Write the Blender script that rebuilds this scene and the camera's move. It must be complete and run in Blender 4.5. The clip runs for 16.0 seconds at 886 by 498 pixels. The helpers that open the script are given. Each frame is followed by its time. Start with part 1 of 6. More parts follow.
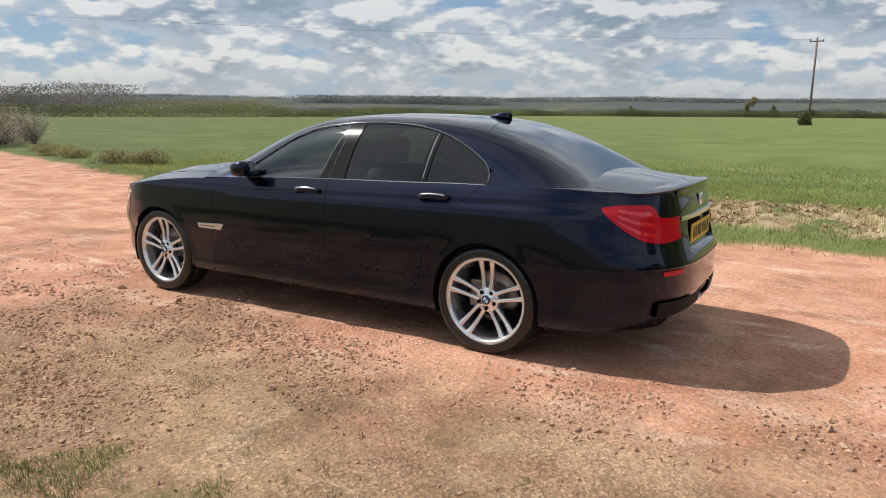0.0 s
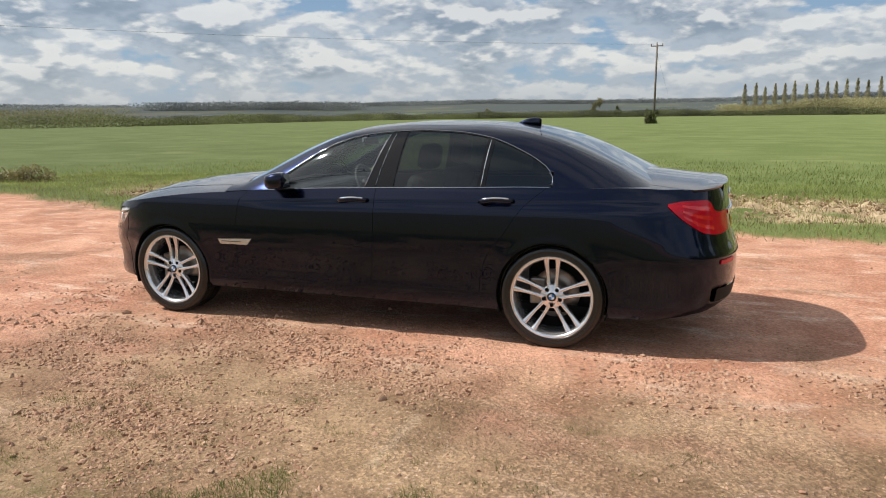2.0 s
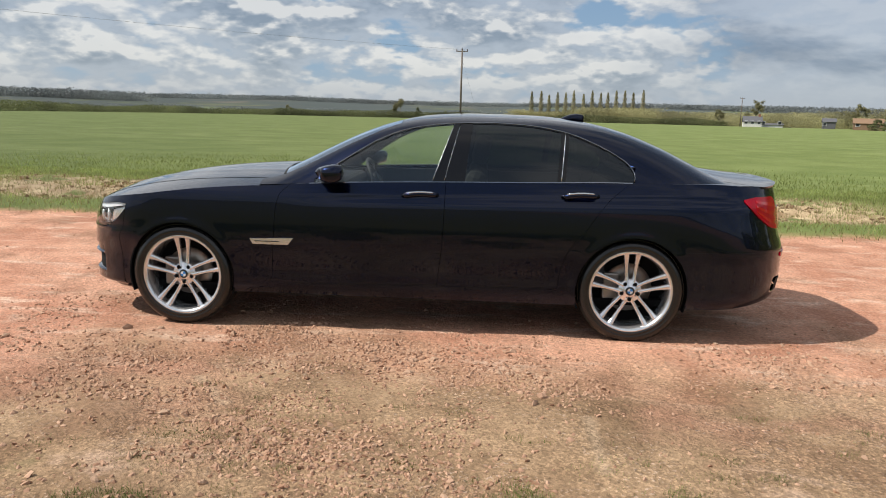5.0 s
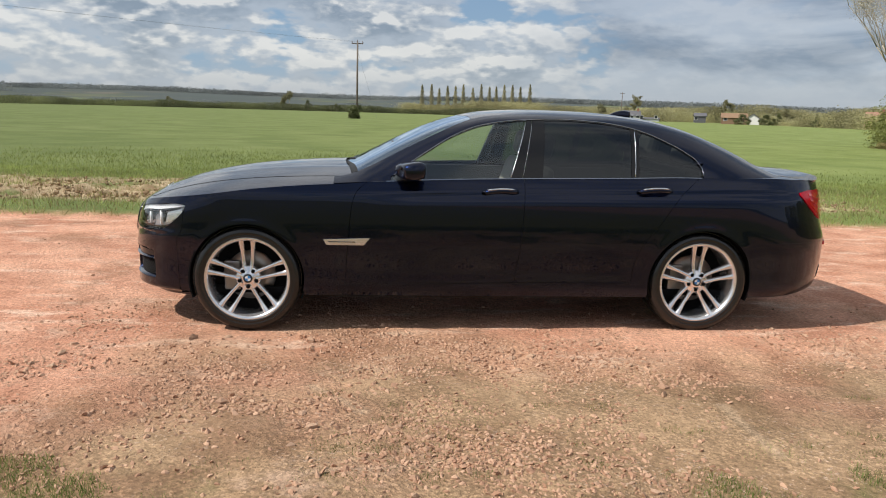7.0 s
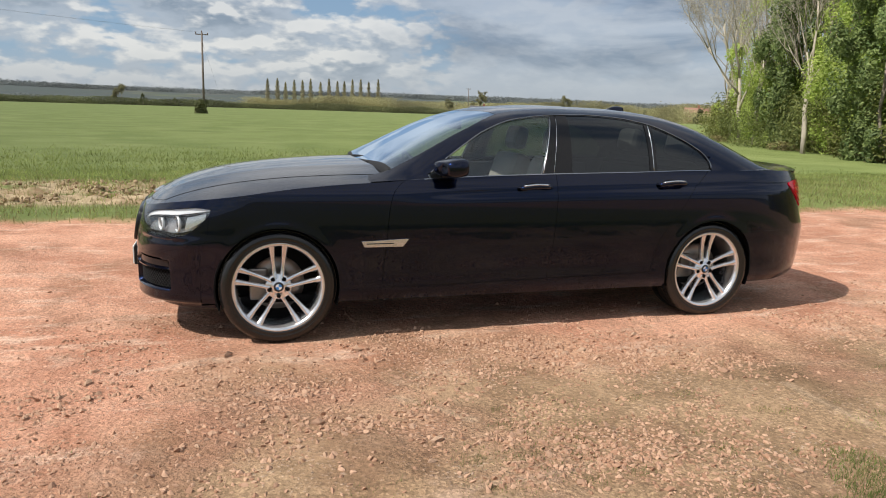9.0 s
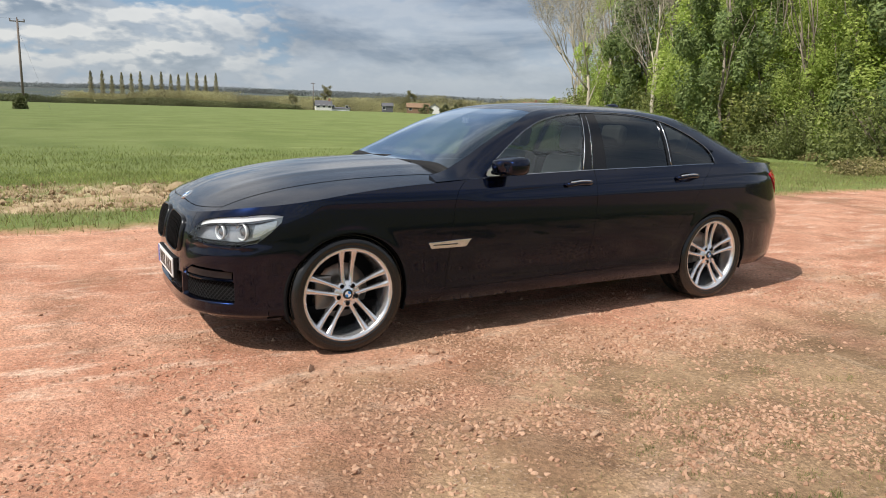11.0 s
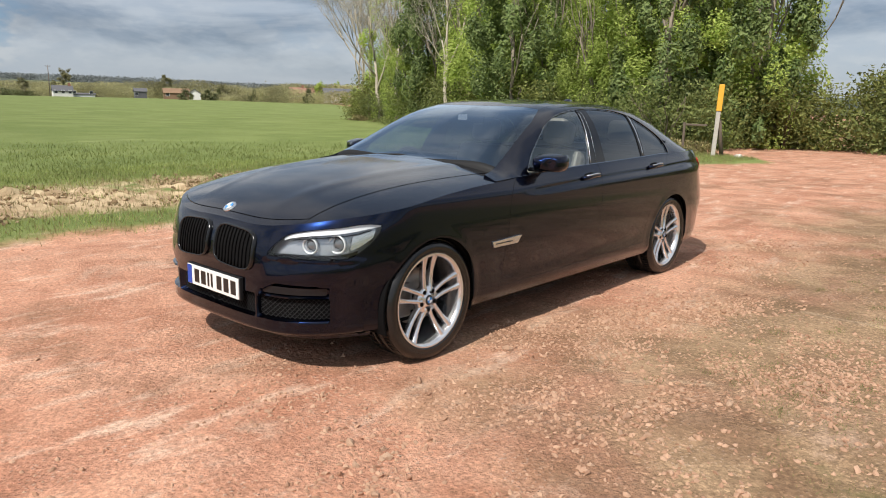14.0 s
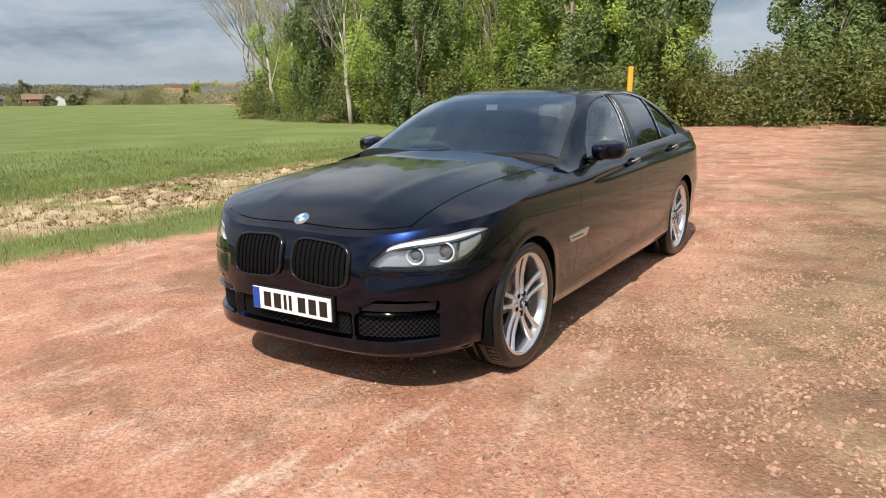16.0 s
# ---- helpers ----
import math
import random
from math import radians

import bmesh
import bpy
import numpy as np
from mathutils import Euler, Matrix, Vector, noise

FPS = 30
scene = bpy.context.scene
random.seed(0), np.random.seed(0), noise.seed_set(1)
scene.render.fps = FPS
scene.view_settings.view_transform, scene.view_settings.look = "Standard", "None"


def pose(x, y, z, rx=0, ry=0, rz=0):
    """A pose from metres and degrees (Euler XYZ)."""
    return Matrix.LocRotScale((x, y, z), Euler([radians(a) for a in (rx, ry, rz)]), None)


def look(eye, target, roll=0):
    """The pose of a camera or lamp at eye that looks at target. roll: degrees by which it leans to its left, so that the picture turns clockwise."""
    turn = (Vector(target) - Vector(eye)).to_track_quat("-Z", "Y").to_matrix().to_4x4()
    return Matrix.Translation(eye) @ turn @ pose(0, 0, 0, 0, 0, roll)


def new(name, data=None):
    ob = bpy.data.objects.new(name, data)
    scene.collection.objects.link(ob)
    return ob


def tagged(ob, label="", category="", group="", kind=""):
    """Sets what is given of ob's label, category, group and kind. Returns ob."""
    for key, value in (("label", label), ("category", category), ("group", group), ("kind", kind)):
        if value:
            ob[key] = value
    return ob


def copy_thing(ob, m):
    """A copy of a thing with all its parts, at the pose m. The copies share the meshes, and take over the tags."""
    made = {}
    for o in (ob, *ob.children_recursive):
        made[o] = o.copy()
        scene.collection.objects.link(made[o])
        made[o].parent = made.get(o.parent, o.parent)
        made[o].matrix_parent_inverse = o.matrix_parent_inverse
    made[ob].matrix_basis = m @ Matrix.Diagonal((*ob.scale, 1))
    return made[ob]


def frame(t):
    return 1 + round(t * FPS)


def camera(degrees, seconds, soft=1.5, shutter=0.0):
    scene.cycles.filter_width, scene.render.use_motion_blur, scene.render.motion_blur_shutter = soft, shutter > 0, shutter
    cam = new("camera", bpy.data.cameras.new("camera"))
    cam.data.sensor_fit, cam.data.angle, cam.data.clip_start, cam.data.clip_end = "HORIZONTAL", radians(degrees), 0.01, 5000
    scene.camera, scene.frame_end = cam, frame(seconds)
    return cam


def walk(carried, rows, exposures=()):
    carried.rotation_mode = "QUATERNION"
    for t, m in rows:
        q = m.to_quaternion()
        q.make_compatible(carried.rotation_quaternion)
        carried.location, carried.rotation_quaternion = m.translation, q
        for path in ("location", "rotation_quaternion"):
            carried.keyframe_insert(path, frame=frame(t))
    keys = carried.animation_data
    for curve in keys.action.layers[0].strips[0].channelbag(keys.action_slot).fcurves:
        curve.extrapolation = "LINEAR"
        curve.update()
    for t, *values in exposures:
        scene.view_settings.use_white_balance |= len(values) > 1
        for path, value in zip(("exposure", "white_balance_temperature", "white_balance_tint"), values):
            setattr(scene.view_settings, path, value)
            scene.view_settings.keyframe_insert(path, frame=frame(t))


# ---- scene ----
cam = camera(64.2, 16.0, soft=1.0)
PATH = [
    (0, (0.047, -0.04, 1.509), (-0.967, 1.641, 1.126), 0.4),
    (0.5, (-0.194, -0.263, 1.509), (-1.135, 1.459, 1.126), 0.2),
    (1, (-0.458, -0.443, 1.53), (-1.324, 1.319, 1.145), -0.5),
    (1.5, (-0.768, -0.57, 1.522), (-1.55, 1.235, 1.16), -0.3),
    (2, (-1.06, -0.708, 1.532), (-1.734, 1.138, 1.16), -0.7),
    (2.5, (-1.363, -0.765, 1.513), (-1.952, 1.112, 1.151), -0.3),
    (3, (-1.686, -0.824, 1.502), (-2.212, 1.074, 1.15), 0.2),
    (3.5, (-2.01, -0.871, 1.494), (-2.474, 1.039, 1.121), 0.1),
    (4, (-2.299, -0.873, 1.481), (-2.688, 1.053, 1.103), 0.9),
    (4.2, (-2.407, -0.879, 1.481), (-2.747, 1.057, 1.11), 1.2),
    (6.3, (-3.74, -0.899, 1.461), (-3.624, 1.06, 1.079), 1.3),
    (6.5, (-3.853, -0.879, 1.466), (-3.723, 1.079, 1.082), 1.5),
    (7, (-4.146, -0.843, 1.463), (-3.968, 1.112, 1.08), 1.7),
    (7.5, (-4.459, -0.802, 1.471), (-4.198, 1.141, 1.075), 1.3),
    (8, (-4.707, -0.696, 1.446), (-4.318, 1.226, 1.05), 1.6),
    (8.5, (-5.019, -0.607, 1.436), (-4.494, 1.285, 1.056), 1.8),
    (9, (-5.308, -0.502, 1.429), (-4.722, 1.371, 1.045), 1.8),
    (9.5, (-5.577, -0.388, 1.432), (-4.927, 1.464, 1.05), 2.4),
    (9.7, (-5.708, -0.361, 1.433), (-5.012, 1.475, 1.052), 2.2),
    (11.8, (-6.879, 0.276, 1.403), (-5.772, 1.898, 1.026), 1.6),
    (12, (-6.953, 0.309, 1.404), (-5.816, 1.912, 1.031), 1.5),
    (12.5, (-7.244, 0.477, 1.429), (-6.011, 2.006, 1.051), 1.5),
    (13, (-7.473, 0.682, 1.441), (-6.167, 2.147, 1.055), 1.3),
    (13.5, (-7.658, 0.904, 1.449), (-6.275, 2.294, 1.053), 1.3),
    (14, (-7.873, 1.14, 1.457), (-6.408, 2.44, 1.048), 1.4),
    (14.5, (-7.986, 1.387, 1.464), (-6.489, 2.645, 1.044), 1.6),
    (15, (-8.102, 1.63, 1.47), (-6.559, 2.834, 1.061), 1.7),
    (15.5, (-8.239, 1.899, 1.482), (-6.636, 3.017, 1.057), 0.8),
    (16, (-8.285, 2.163, 1.449), (-6.643, 3.222, 1.019), -1.1),
]
walk(cam, [(t, look(eye, target, roll)) for t, eye, target, roll in PATH])

# ---- world, sun ----
TO_SUN = Vector((-0.87, -0.17, 1.0)).normalized()
SUN_EL = math.asin(TO_SUN.z)
SUN_ROT = math.atan2(TO_SUN.x, TO_SUN.y)
scene.view_settings.exposure = 0.0


class Nodes:
    """Short hand for node trees."""

    def __init__(self, tree):
        self.tree = tree
        tree.nodes.clear()

    def add(self, kind):
        return self.tree.nodes.new(kind)

    def wire(self, value, socket):
        if isinstance(value, bpy.types.NodeSocket):
            self.tree.links.new(value, socket)
        elif isinstance(value, (tuple, list)) and len(value) == 3 and len(socket.default_value) == 4:
            socket.default_value = (*value, 1.0)
        else:
            socket.default_value = value

    def math(self, op, a, b=0.0, c=0.0, clamp=False):
        n = self.add("ShaderNodeMath")
        n.operation, n.use_clamp = op, clamp
        for k, v in enumerate((a, b, c)):
            self.wire(v, n.inputs[k])
        return n.outputs[0]

    def vmath(self, op, a, b=(0, 0, 0)):
        n = self.add("ShaderNodeVectorMath")
        n.operation = op
        self.wire(a, n.inputs[0])
        self.wire(b, n.inputs[1])
        return n.outputs[0]

    def vmath_length(self, a):
        n = self.add("ShaderNodeVectorMath")
        n.operation = "LENGTH"
        self.wire(a, n.inputs[0])
        return n.outputs["Value"]

    def noise(self, vector, scale, detail=4.0, rough=0.55, warp=0.0):
        n = self.add("ShaderNodeTexNoise")
        self.wire(vector, n.inputs["Vector"])
        n.inputs["Scale"].default_value = scale
        n.inputs["Detail"].default_value = detail
        n.inputs["Roughness"].default_value = rough
        n.inputs["Distortion"].default_value = warp
        return n.outputs["Fac"]

    def voronoi(self, vector, scale, feature="F1", out="Distance"):
        n = self.add("ShaderNodeTexVoronoi")
        n.feature = feature
        self.wire(vector, n.inputs["Vector"])
        n.inputs["Scale"].default_value = scale
        return n.outputs[out]

    def ramp(self, fac, lo, hi, a=0.0, b=1.0, smooth=True):
        n = self.add("ShaderNodeMapRange")
        n.interpolation_type = "SMOOTHSTEP" if smooth else "LINEAR"
        for k, v in enumerate((fac, lo, hi, a, b)):
            self.wire(v, n.inputs[k])
        return n.outputs[0]

    def mix(self, fac, a, b, blend="MIX"):
        n = self.add("ShaderNodeMix")
        n.data_type, n.blend_type = "RGBA", blend
        self.wire(fac, n.inputs[0])
        self.wire(a, n.inputs[6])
        self.wire(b, n.inputs[7])
        return n.outputs[2]

    def bump(self, height, strength=0.5, distance=0.01):
        n = self.add("ShaderNodeBump")
        self.wire(strength, n.inputs["Strength"])
        n.inputs["Distance"].default_value = distance
        self.wire(height, n.inputs["Height"])
        return n.outputs[0]

    def sep(self, v):
        n = self.add("ShaderNodeSeparateXYZ")
        self.wire(v, n.inputs[0])
        return n.outputs

    def comb(self, x, y, z):
        n = self.add("ShaderNodeCombineXYZ")
        for k, v in enumerate((x, y, z)):
            self.wire(v, n.inputs[k])
        return n.outputs[0]


def make_world():
    w = bpy.data.worlds.new("sky")
    scene.world = w
    w.use_nodes = True
    n = Nodes(w.node_tree)
    sky = n.add("ShaderNodeTexSky")
    sky.sky_type, sky.sun_disc, sky.sun_elevation, sky.sun_rotation = "NISHITA", False, SUN_EL, SUN_ROT
    d = n.add("ShaderNodeTexCoord").outputs["Generated"]
    x, y, z = n.sep(d)
    # rows of heaped cloud: bright heads, flat grey feet, small gaps of blue
    az = n.math("MULTIPLY", n.math("ARCTAN2", x, y), 57.2958)
    el = n.math("MULTIPLY", n.math("ARCSINE", z), 57.2958)

    def mass(a, e, wide, high):
        """1 in the middle of a bank of cloud that lies round (a, e) degrees."""
        da = n.math("DIVIDE", n.math("SUBTRACT", az, a), wide)
        de = n.math("DIVIDE", n.math("SUBTRACT", el, e), high)
        rr = n.math("ADD", n.math("MULTIPLY", da, da), n.math("MULTIPLY", de, de))
        return n.math("POWER", 2.718, n.math("MULTIPLY", rr, -1.0))

    def heap(lift):
        p = n.comb(x, y, n.math("MULTIPLY_ADD", z, 2.3, lift))
        big = n.noise(p, 5.5, 2.0, 0.5)
        mid = n.noise(p, 13.0, 9.0, 0.56, 0.1)
        puff = n.voronoi(p, 30.0, "SMOOTH_F1")
        fine = n.voronoi(p, 75.0, "SMOOTH_F1")
        v = n.math("ADD", n.math("MULTIPLY", big, 0.50), n.math("MULTIPLY", mid, 0.55))
        v = n.math("SUBTRACT", v, n.math("MULTIPLY", puff, 0.14))
        return n.math("SUBTRACT", v, n.math("MULTIPLY", fine, 0.08))
    bias = n.math("MULTIPLY", mass(0.5, 6.4, 5.0, 2.2), 0.16)
    for a, e, wide, high, k in ((-20.0, 7.4, 6.0, 1.3, 0.12), (-47.0, 7.0, 6.0, 1.2, 0.12), (-36.0, 5.5, 5.0, 2.0, 0.05), (8.6, 7.6, 2.2, 1.6, -0.14), (-29.3, 8.6, 3.0, 1.1, -0.13), (-55.0, 7.6, 4.0, 1.0, -0.10), (-12.5, 8.8, 3.0, 0.9, -0.10)):
        bias = n.math("ADD", bias, n.math("MULTIPLY", mass(a, e, wide, high), k))
    body = n.math("ADD", heap(0.0), bias)
    over = n.math("ADD", heap(0.034), bias)
    mask = n.math("MULTIPLY", n.ramp(body, 0.30, 0.39), n.ramp(z, 0.62, 0.88, 1.0, 0.3))
    top = n.ramp(n.math("SUBTRACT", body, over), -0.035, 0.065, smooth=False)
    thick = n.ramp(body, 0.38, 0.58)
    # a grey bank towards the wood
    bank = n.ramp(n.math("ADD", az, n.math("MULTIPLY", body, 16.0)), 17.0, 27.0)
    bank = n.math("MULTIPLY", bank, n.ramp(z, 0.24, 0.42, 1.0, 0.0))
    sheet = n.noise(n.comb(x, y, n.math("MULTIPLY", z, 4.5)), 3.4, 6.0, 0.55, 0.3)
    grey = n.mix(n.ramp(sheet, 0.38, 0.62), (0.20, 0.28, 0.43), (0.66, 0.74, 0.87))
    shade = n.math("MULTIPLY", thick, n.math("SUBTRACT", 1.0, n.math("MULTIPLY", top, 0.90)))
    cloud = n.mix(top, (0.62, 0.70, 0.82), (1.16, 1.15, 1.13))
    cloud = n.mix(shade, cloud, (0.34, 0.42, 0.54))
    blue = n.mix(n.ramp(z, 0.0, 0.45), (0.40, 0.60, 0.83), (0.14, 0.32, 0.66))
    seen = n.mix(mask, blue, cloud)
    seen = n.mix(n.math("MULTIPLY", bank, 0.85), seen, grey)
    low = n.ramp(z, 0.015, 0.075, 1.0, 0.0)
    seen = n.mix(n.math("MULTIPLY", low, 0.66), seen, (0.60, 0.69, 0.81))
    # broken, softer cloud overhead
    dome = n.noise(n.comb(x, y, z), 3.2, 3.0, 0.5)
    above = n.mix(n.ramp(dome, 0.36, 0.62), (0.42, 0.53, 0.69), (1.25, 1.25, 1.24))
    seen = n.mix(n.ramp(z, 0.15, 0.26), seen, above)
    b1 = n.add("ShaderNodeBackground")
    n.wire(sky.outputs[0], b1.inputs[0])
    b1.inputs[1].default_value = 0.02
    b2 = n.add("ShaderNodeBackground")
    n.wire(seen, b2.inputs[0])
    b2.inputs[1].default_value = 0.57
    s = n.add("ShaderNodeAddShader")
    n.wire(b1.outputs[0], s.inputs[0])
    n.wire(b2.outputs[0], s.inputs[1])
    out = n.add("ShaderNodeOutputWorld")
    n.wire(s.outputs[0], out.inputs[0])


make_world()
sun = new("sun", bpy.data.lights.new("sun", "SUN"))
sun.data.energy, sun.data.angle, sun.data.color = 4.95, radians(0.6), (1.0, 0.95, 0.87)
sun.matrix_world = look(TO_SUN * 60, (0, 0, 0))


# ---- materials ----
def material(name, build):
    m = bpy.data.materials.new(name)
    m.use_nodes = True
    n = Nodes(m.node_tree)
    shader = build(n)
    out = n.add("ShaderNodeOutputMaterial")
    n.wire(shader, out.inputs["Surface"])
    return m


def principled(n, color, rough=0.5, metal=0.0, normal=None, coat=0.0, coat_rough=0.03, spec=0.5, trans=0.0, soft=0.0):
    s = n.add("ShaderNodeBsdfPrincipled")
    n.wire(color, s.inputs["Base Color"])
    n.wire(rough, s.inputs["Roughness"])
    n.wire(metal, s.inputs["Metallic"])
    s.inputs["Specular IOR Level"].default_value = spec
    s.inputs["Coat Weight"].default_value = coat
    s.inputs["Coat Roughness"].default_value = coat_rough
    n.wire(trans, s.inputs["Transmission Weight"])
    n.wire(soft, s.inputs["Diffuse Roughness"])
    if normal is not None:
        n.wire(normal, s.inputs["Normal"])
    return s.outputs[0]


def simple(name, color, rough=0.5, metal=0.0, vary=0.12, grain=60.0, bump=0.0, coat=0.0, spec=0.5):
    """A plain surface with a little grain and a little wear."""
    def build(n):
        p = n.add("ShaderNodeTexCoord").outputs["Object"]
        a = n.noise(p, grain, 4.0)
        b = n.noise(p, grain * 0.07 + 0.5, 3.0)
        f = n.math("MULTIPLY_ADD", n.math("ADD", a, b), vary, 1.0 - vary)
        c = n.mix(1.0, color, n.comb(f, f, f), "MULTIPLY")
        r = n.math("MULTIPLY_ADD", b, 0.2 * rough, rough * 0.9, clamp=True)
        nm = n.bump(a, bump, 0.004) if bump else None
        return principled(n, c, r, metal, nm, coat, spec=spec)
    return material(name, build)


def paint_build(n):
    p = n.add("ShaderNodeTexCoord").outputs["Object"]
    flake = n.noise(p, 900.0, 1.0)
    dust = n.ramp(n.noise(p, 3.0, 6.0, 0.65), 0.45, 0.8)
    c = n.mix(flake, (0.0006, 0.0014, 0.006), (0.0032, 0.0100, 0.043))
    c = n.mix(n.math("MULTIPLY", dust, 0.004), c, (0.22, 0.15, 0.10))
    s = n.add("ShaderNodeBsdfPrincipled")
    n.wire(c, s.inputs["Base Color"])
    s.inputs["Metallic"].default_value = 1.0
    s.inputs["Roughness"].default_value = 0.27
    s.inputs["Coat Weight"].default_value = 1.0
    s.inputs["Coat IOR"].default_value = 1.40
    n.wire(n.math("MULTIPLY_ADD", dust, 0.04, 0.012), s.inputs["Coat Roughness"])
    return s.outputs[0]


def glass_build(tint, gloss=1.0, sheen=(1.0, 1.0, 1.0)):
    def build(n):
        t = n.add("ShaderNodeBsdfTransparent")
        n.wire(tint, t.inputs[0])
        g = n.add("ShaderNodeBsdfGlossy")
        n.wire(sheen, g.inputs["Color"])
        p = n.add("ShaderNodeTexCoord").outputs["Object"]
        n.wire(n.math("MULTIPLY_ADD", n.noise(p, 2.5, 5.0), 0.05, 0.0), g.inputs["Roughness"])
        f = n.add("ShaderNodeLayerWeight")
        f.inputs[0].default_value = 0.5
        fres = n.math("MULTIPLY_ADD", n.math("POWER", f.outputs["Facing"], 4.0), 0.9, 0.045)
        m = n.add("ShaderNodeMixShader")
        n.wire(n.math("MULTIPLY", fres, gloss, clamp=True), m.inputs[0])
        n.wire(t.outputs[0], m.inputs[1])
        n.wire(g.outputs[0], m.inputs[2])
        return m.outputs[0]
    return build


PAINT = material("car_paint", paint_build)
GLASS = material("clear_glass", glass_build((0.76, 0.82, 0.80), 1.7, (0.88, 0.95, 1.0)))
SCREEN = material("windscreen_glass", glass_build((0.27, 0.33, 0.39), 2.0, (0.72, 0.85, 1.0)))
PRIVACY = material("privacy_glass", glass_build((0.09, 0.105, 0.105), 1.2, (0.9, 0.95, 1.0)))
LENS = material("lamp_lens", glass_build((0.92, 0.94, 0.95), 1.2))
DARKCHROME = simple("dark_chrome", (0.34, 0.35, 0.37), 0.13, 1.0, 0.05)
CHROME = simple("chrome", (0.75, 0.76, 0.78), 0.12, 1.0, 0.05)
SATIN = simple("satin_metal", (0.72, 0.72, 0.71), 0.26, 0.85, 0.08)
ALLOY = simple("alloy", (0.80, 0.81, 0.83), 0.22, 0.86, 0.18, 40.0)
BLACKGLOSS = simple("gloss_black", (0.006, 0.006, 0.007), 0.16, 0.0, 0.2)
BLACK = simple("matt_black", (0.009, 0.009, 0.010), 0.6, 0.0, 0.3, 80.0, 0.2, spec=0.3)
SHELL = simple("dark_shell", (0.004, 0.004, 0.0045), 0.8, 0.0, 0.2, spec=0.12)
RUBBER = simple("tyre_rubber", (0.010, 0.010, 0.010), 0.25, 0.0, 0.35, 30.0, 0.1, spec=0.55)
PILLAR = simple("pillar_black", (0.006, 0.006, 0.007), 0.13, 0.0, 0.2, spec=0.35)
FOGLENS = simple("fog_lens", (0.010, 0.011, 0.013), 0.12, 0.0, 0.2, spec=0.3)
WIRE = simple("wire_steel", (0.22, 0.23, 0.25), 0.5, 0.6, 0.1)
DISC = simple("brake_steel", (0.32, 0.29, 0.26), 0.4, 0.9, 0.25, 50.0)
LEATHER = simple("pale_leather", (0.26, 0.245, 0.22), 0.5, 0.0, 0.15, 120.0, 0.2)
DASH = simple("dash_plastic", (0.02, 0.02, 0.022), 0.6, 0.0, 0.2, 200.0, 0.3)
REDLENS = simple("red_lens", (0.50, 0.0015, 0.018), 0.15, 0.0, 0.15, 20.0, 0.0, 0.15, 0.3)
BRIGHTRED = simple("bright_red_lens", (0.66, 0.006, 0.014), 0.12, 0.0, 0.15, 20.0, 0.0, 1.0)
PLATEWHITE = simple("plate_white", (0.78, 0.78, 0.76), 0.35, 0.0, 0.05)
PLATEYELLOW = simple("plate_yellow", (0.72, 0.46, 0.03), 0.35, 0.0, 0.05)
PLATEBLUE = simple("plate_blue", (0.01, 0.06, 0.36), 0.35, 0.0, 0.05)
INK = simple("black_ink", (0.01, 0.01, 0.01), 0.4, 0.0, 0.05)
BADGEBLUE = simple("badge_blue", (0.05, 0.25, 0.62), 0.2, 0.0, 0.05)
LAMPSILVER = simple("lamp_silver", (0.72, 0.74, 0.76), 0.2, 0.85, 0.1)
WHITE = simple("white_plastic", (0.75, 0.76, 0.76), 0.35, 0.0, 0.06)
LENSBALL = simple("lamp_lens_ball", (0.20, 0.215, 0.23), 0.05, 0.6, 0.1, 20.0, 0.0, 1.0)
LAMPGREY = simple("lamp_housing", (0.52, 0.54, 0.57), 0.26, 0.7, 0.25, 40.0)
LAMPWHITE = simple("lamp_white", (0.80, 0.82, 0.84), 0.3, 0.2, 0.06)


# ---- mesh helpers ----
def mesh_object(name, verts, faces, mat, smooth=True):
    me = bpy.data.meshes.new(name)
    me.from_pydata([tuple(v) for v in verts], [], faces)
    me.update()
    if smooth:
        me.shade_smooth()
    for m in (mat if isinstance(mat, (list, tuple)) else (mat,)):
        me.materials.append(m)
    return new(name, me)


def tri_object(name, verts, tris, mat):
    """A big mesh of triangles, made quickly."""
    me = bpy.data.meshes.new(name)
    m = len(tris)
    me.vertices.add(len(verts))
    me.vertices.foreach_set("co", np.asarray(verts, np.float32).ravel())
    me.loops.add(m * 3)
    me.loops.foreach_set("vertex_index", np.asarray(tris, np.int32).ravel())
    me.polygons.add(m)
    me.polygons.foreach_set("loop_start", np.arange(0, m * 3, 3, dtype=np.int32))
    me.update()
    me.validate()
    me.shade_flat()
    me.materials.append(mat)
    return new(name, me)


def part(name, bm, mat, parent, label="", smooth=True, bevel=0.0, solid=0.0):
    """One bmesh as one mesh object under a thing or part."""
    bmesh.ops.recalc_face_normals(bm, faces=bm.faces)
    me = bpy.data.meshes.new(name)
    bm.to_mesh(me)
    bm.free()
    if smooth:
        me.shade_smooth()
    for m in (mat if isinstance(mat, (list, tuple)) else (mat,)):
        me.materials.append(m)
    ob = new(name, me)
    ob.parent = parent
    if label:
        ob["label"] = label
    if solid:
        md = ob.modifiers.new("solid", "SOLIDIFY")
        md.thickness, md.offset = solid, -1.0
        if len(me.materials) > 1:
            md.material_offset_rim = 1
        md = ob.modifiers.new("crisp", "EDGE_SPLIT")
        md.split_angle = radians(45)
    if bevel:
        md = ob.modifiers.new("bevel", "BEVEL")
        md.width, md.segments, md.limit_method, md.angle_limit = bevel, 2, "ANGLE", radians(35)
    return ob


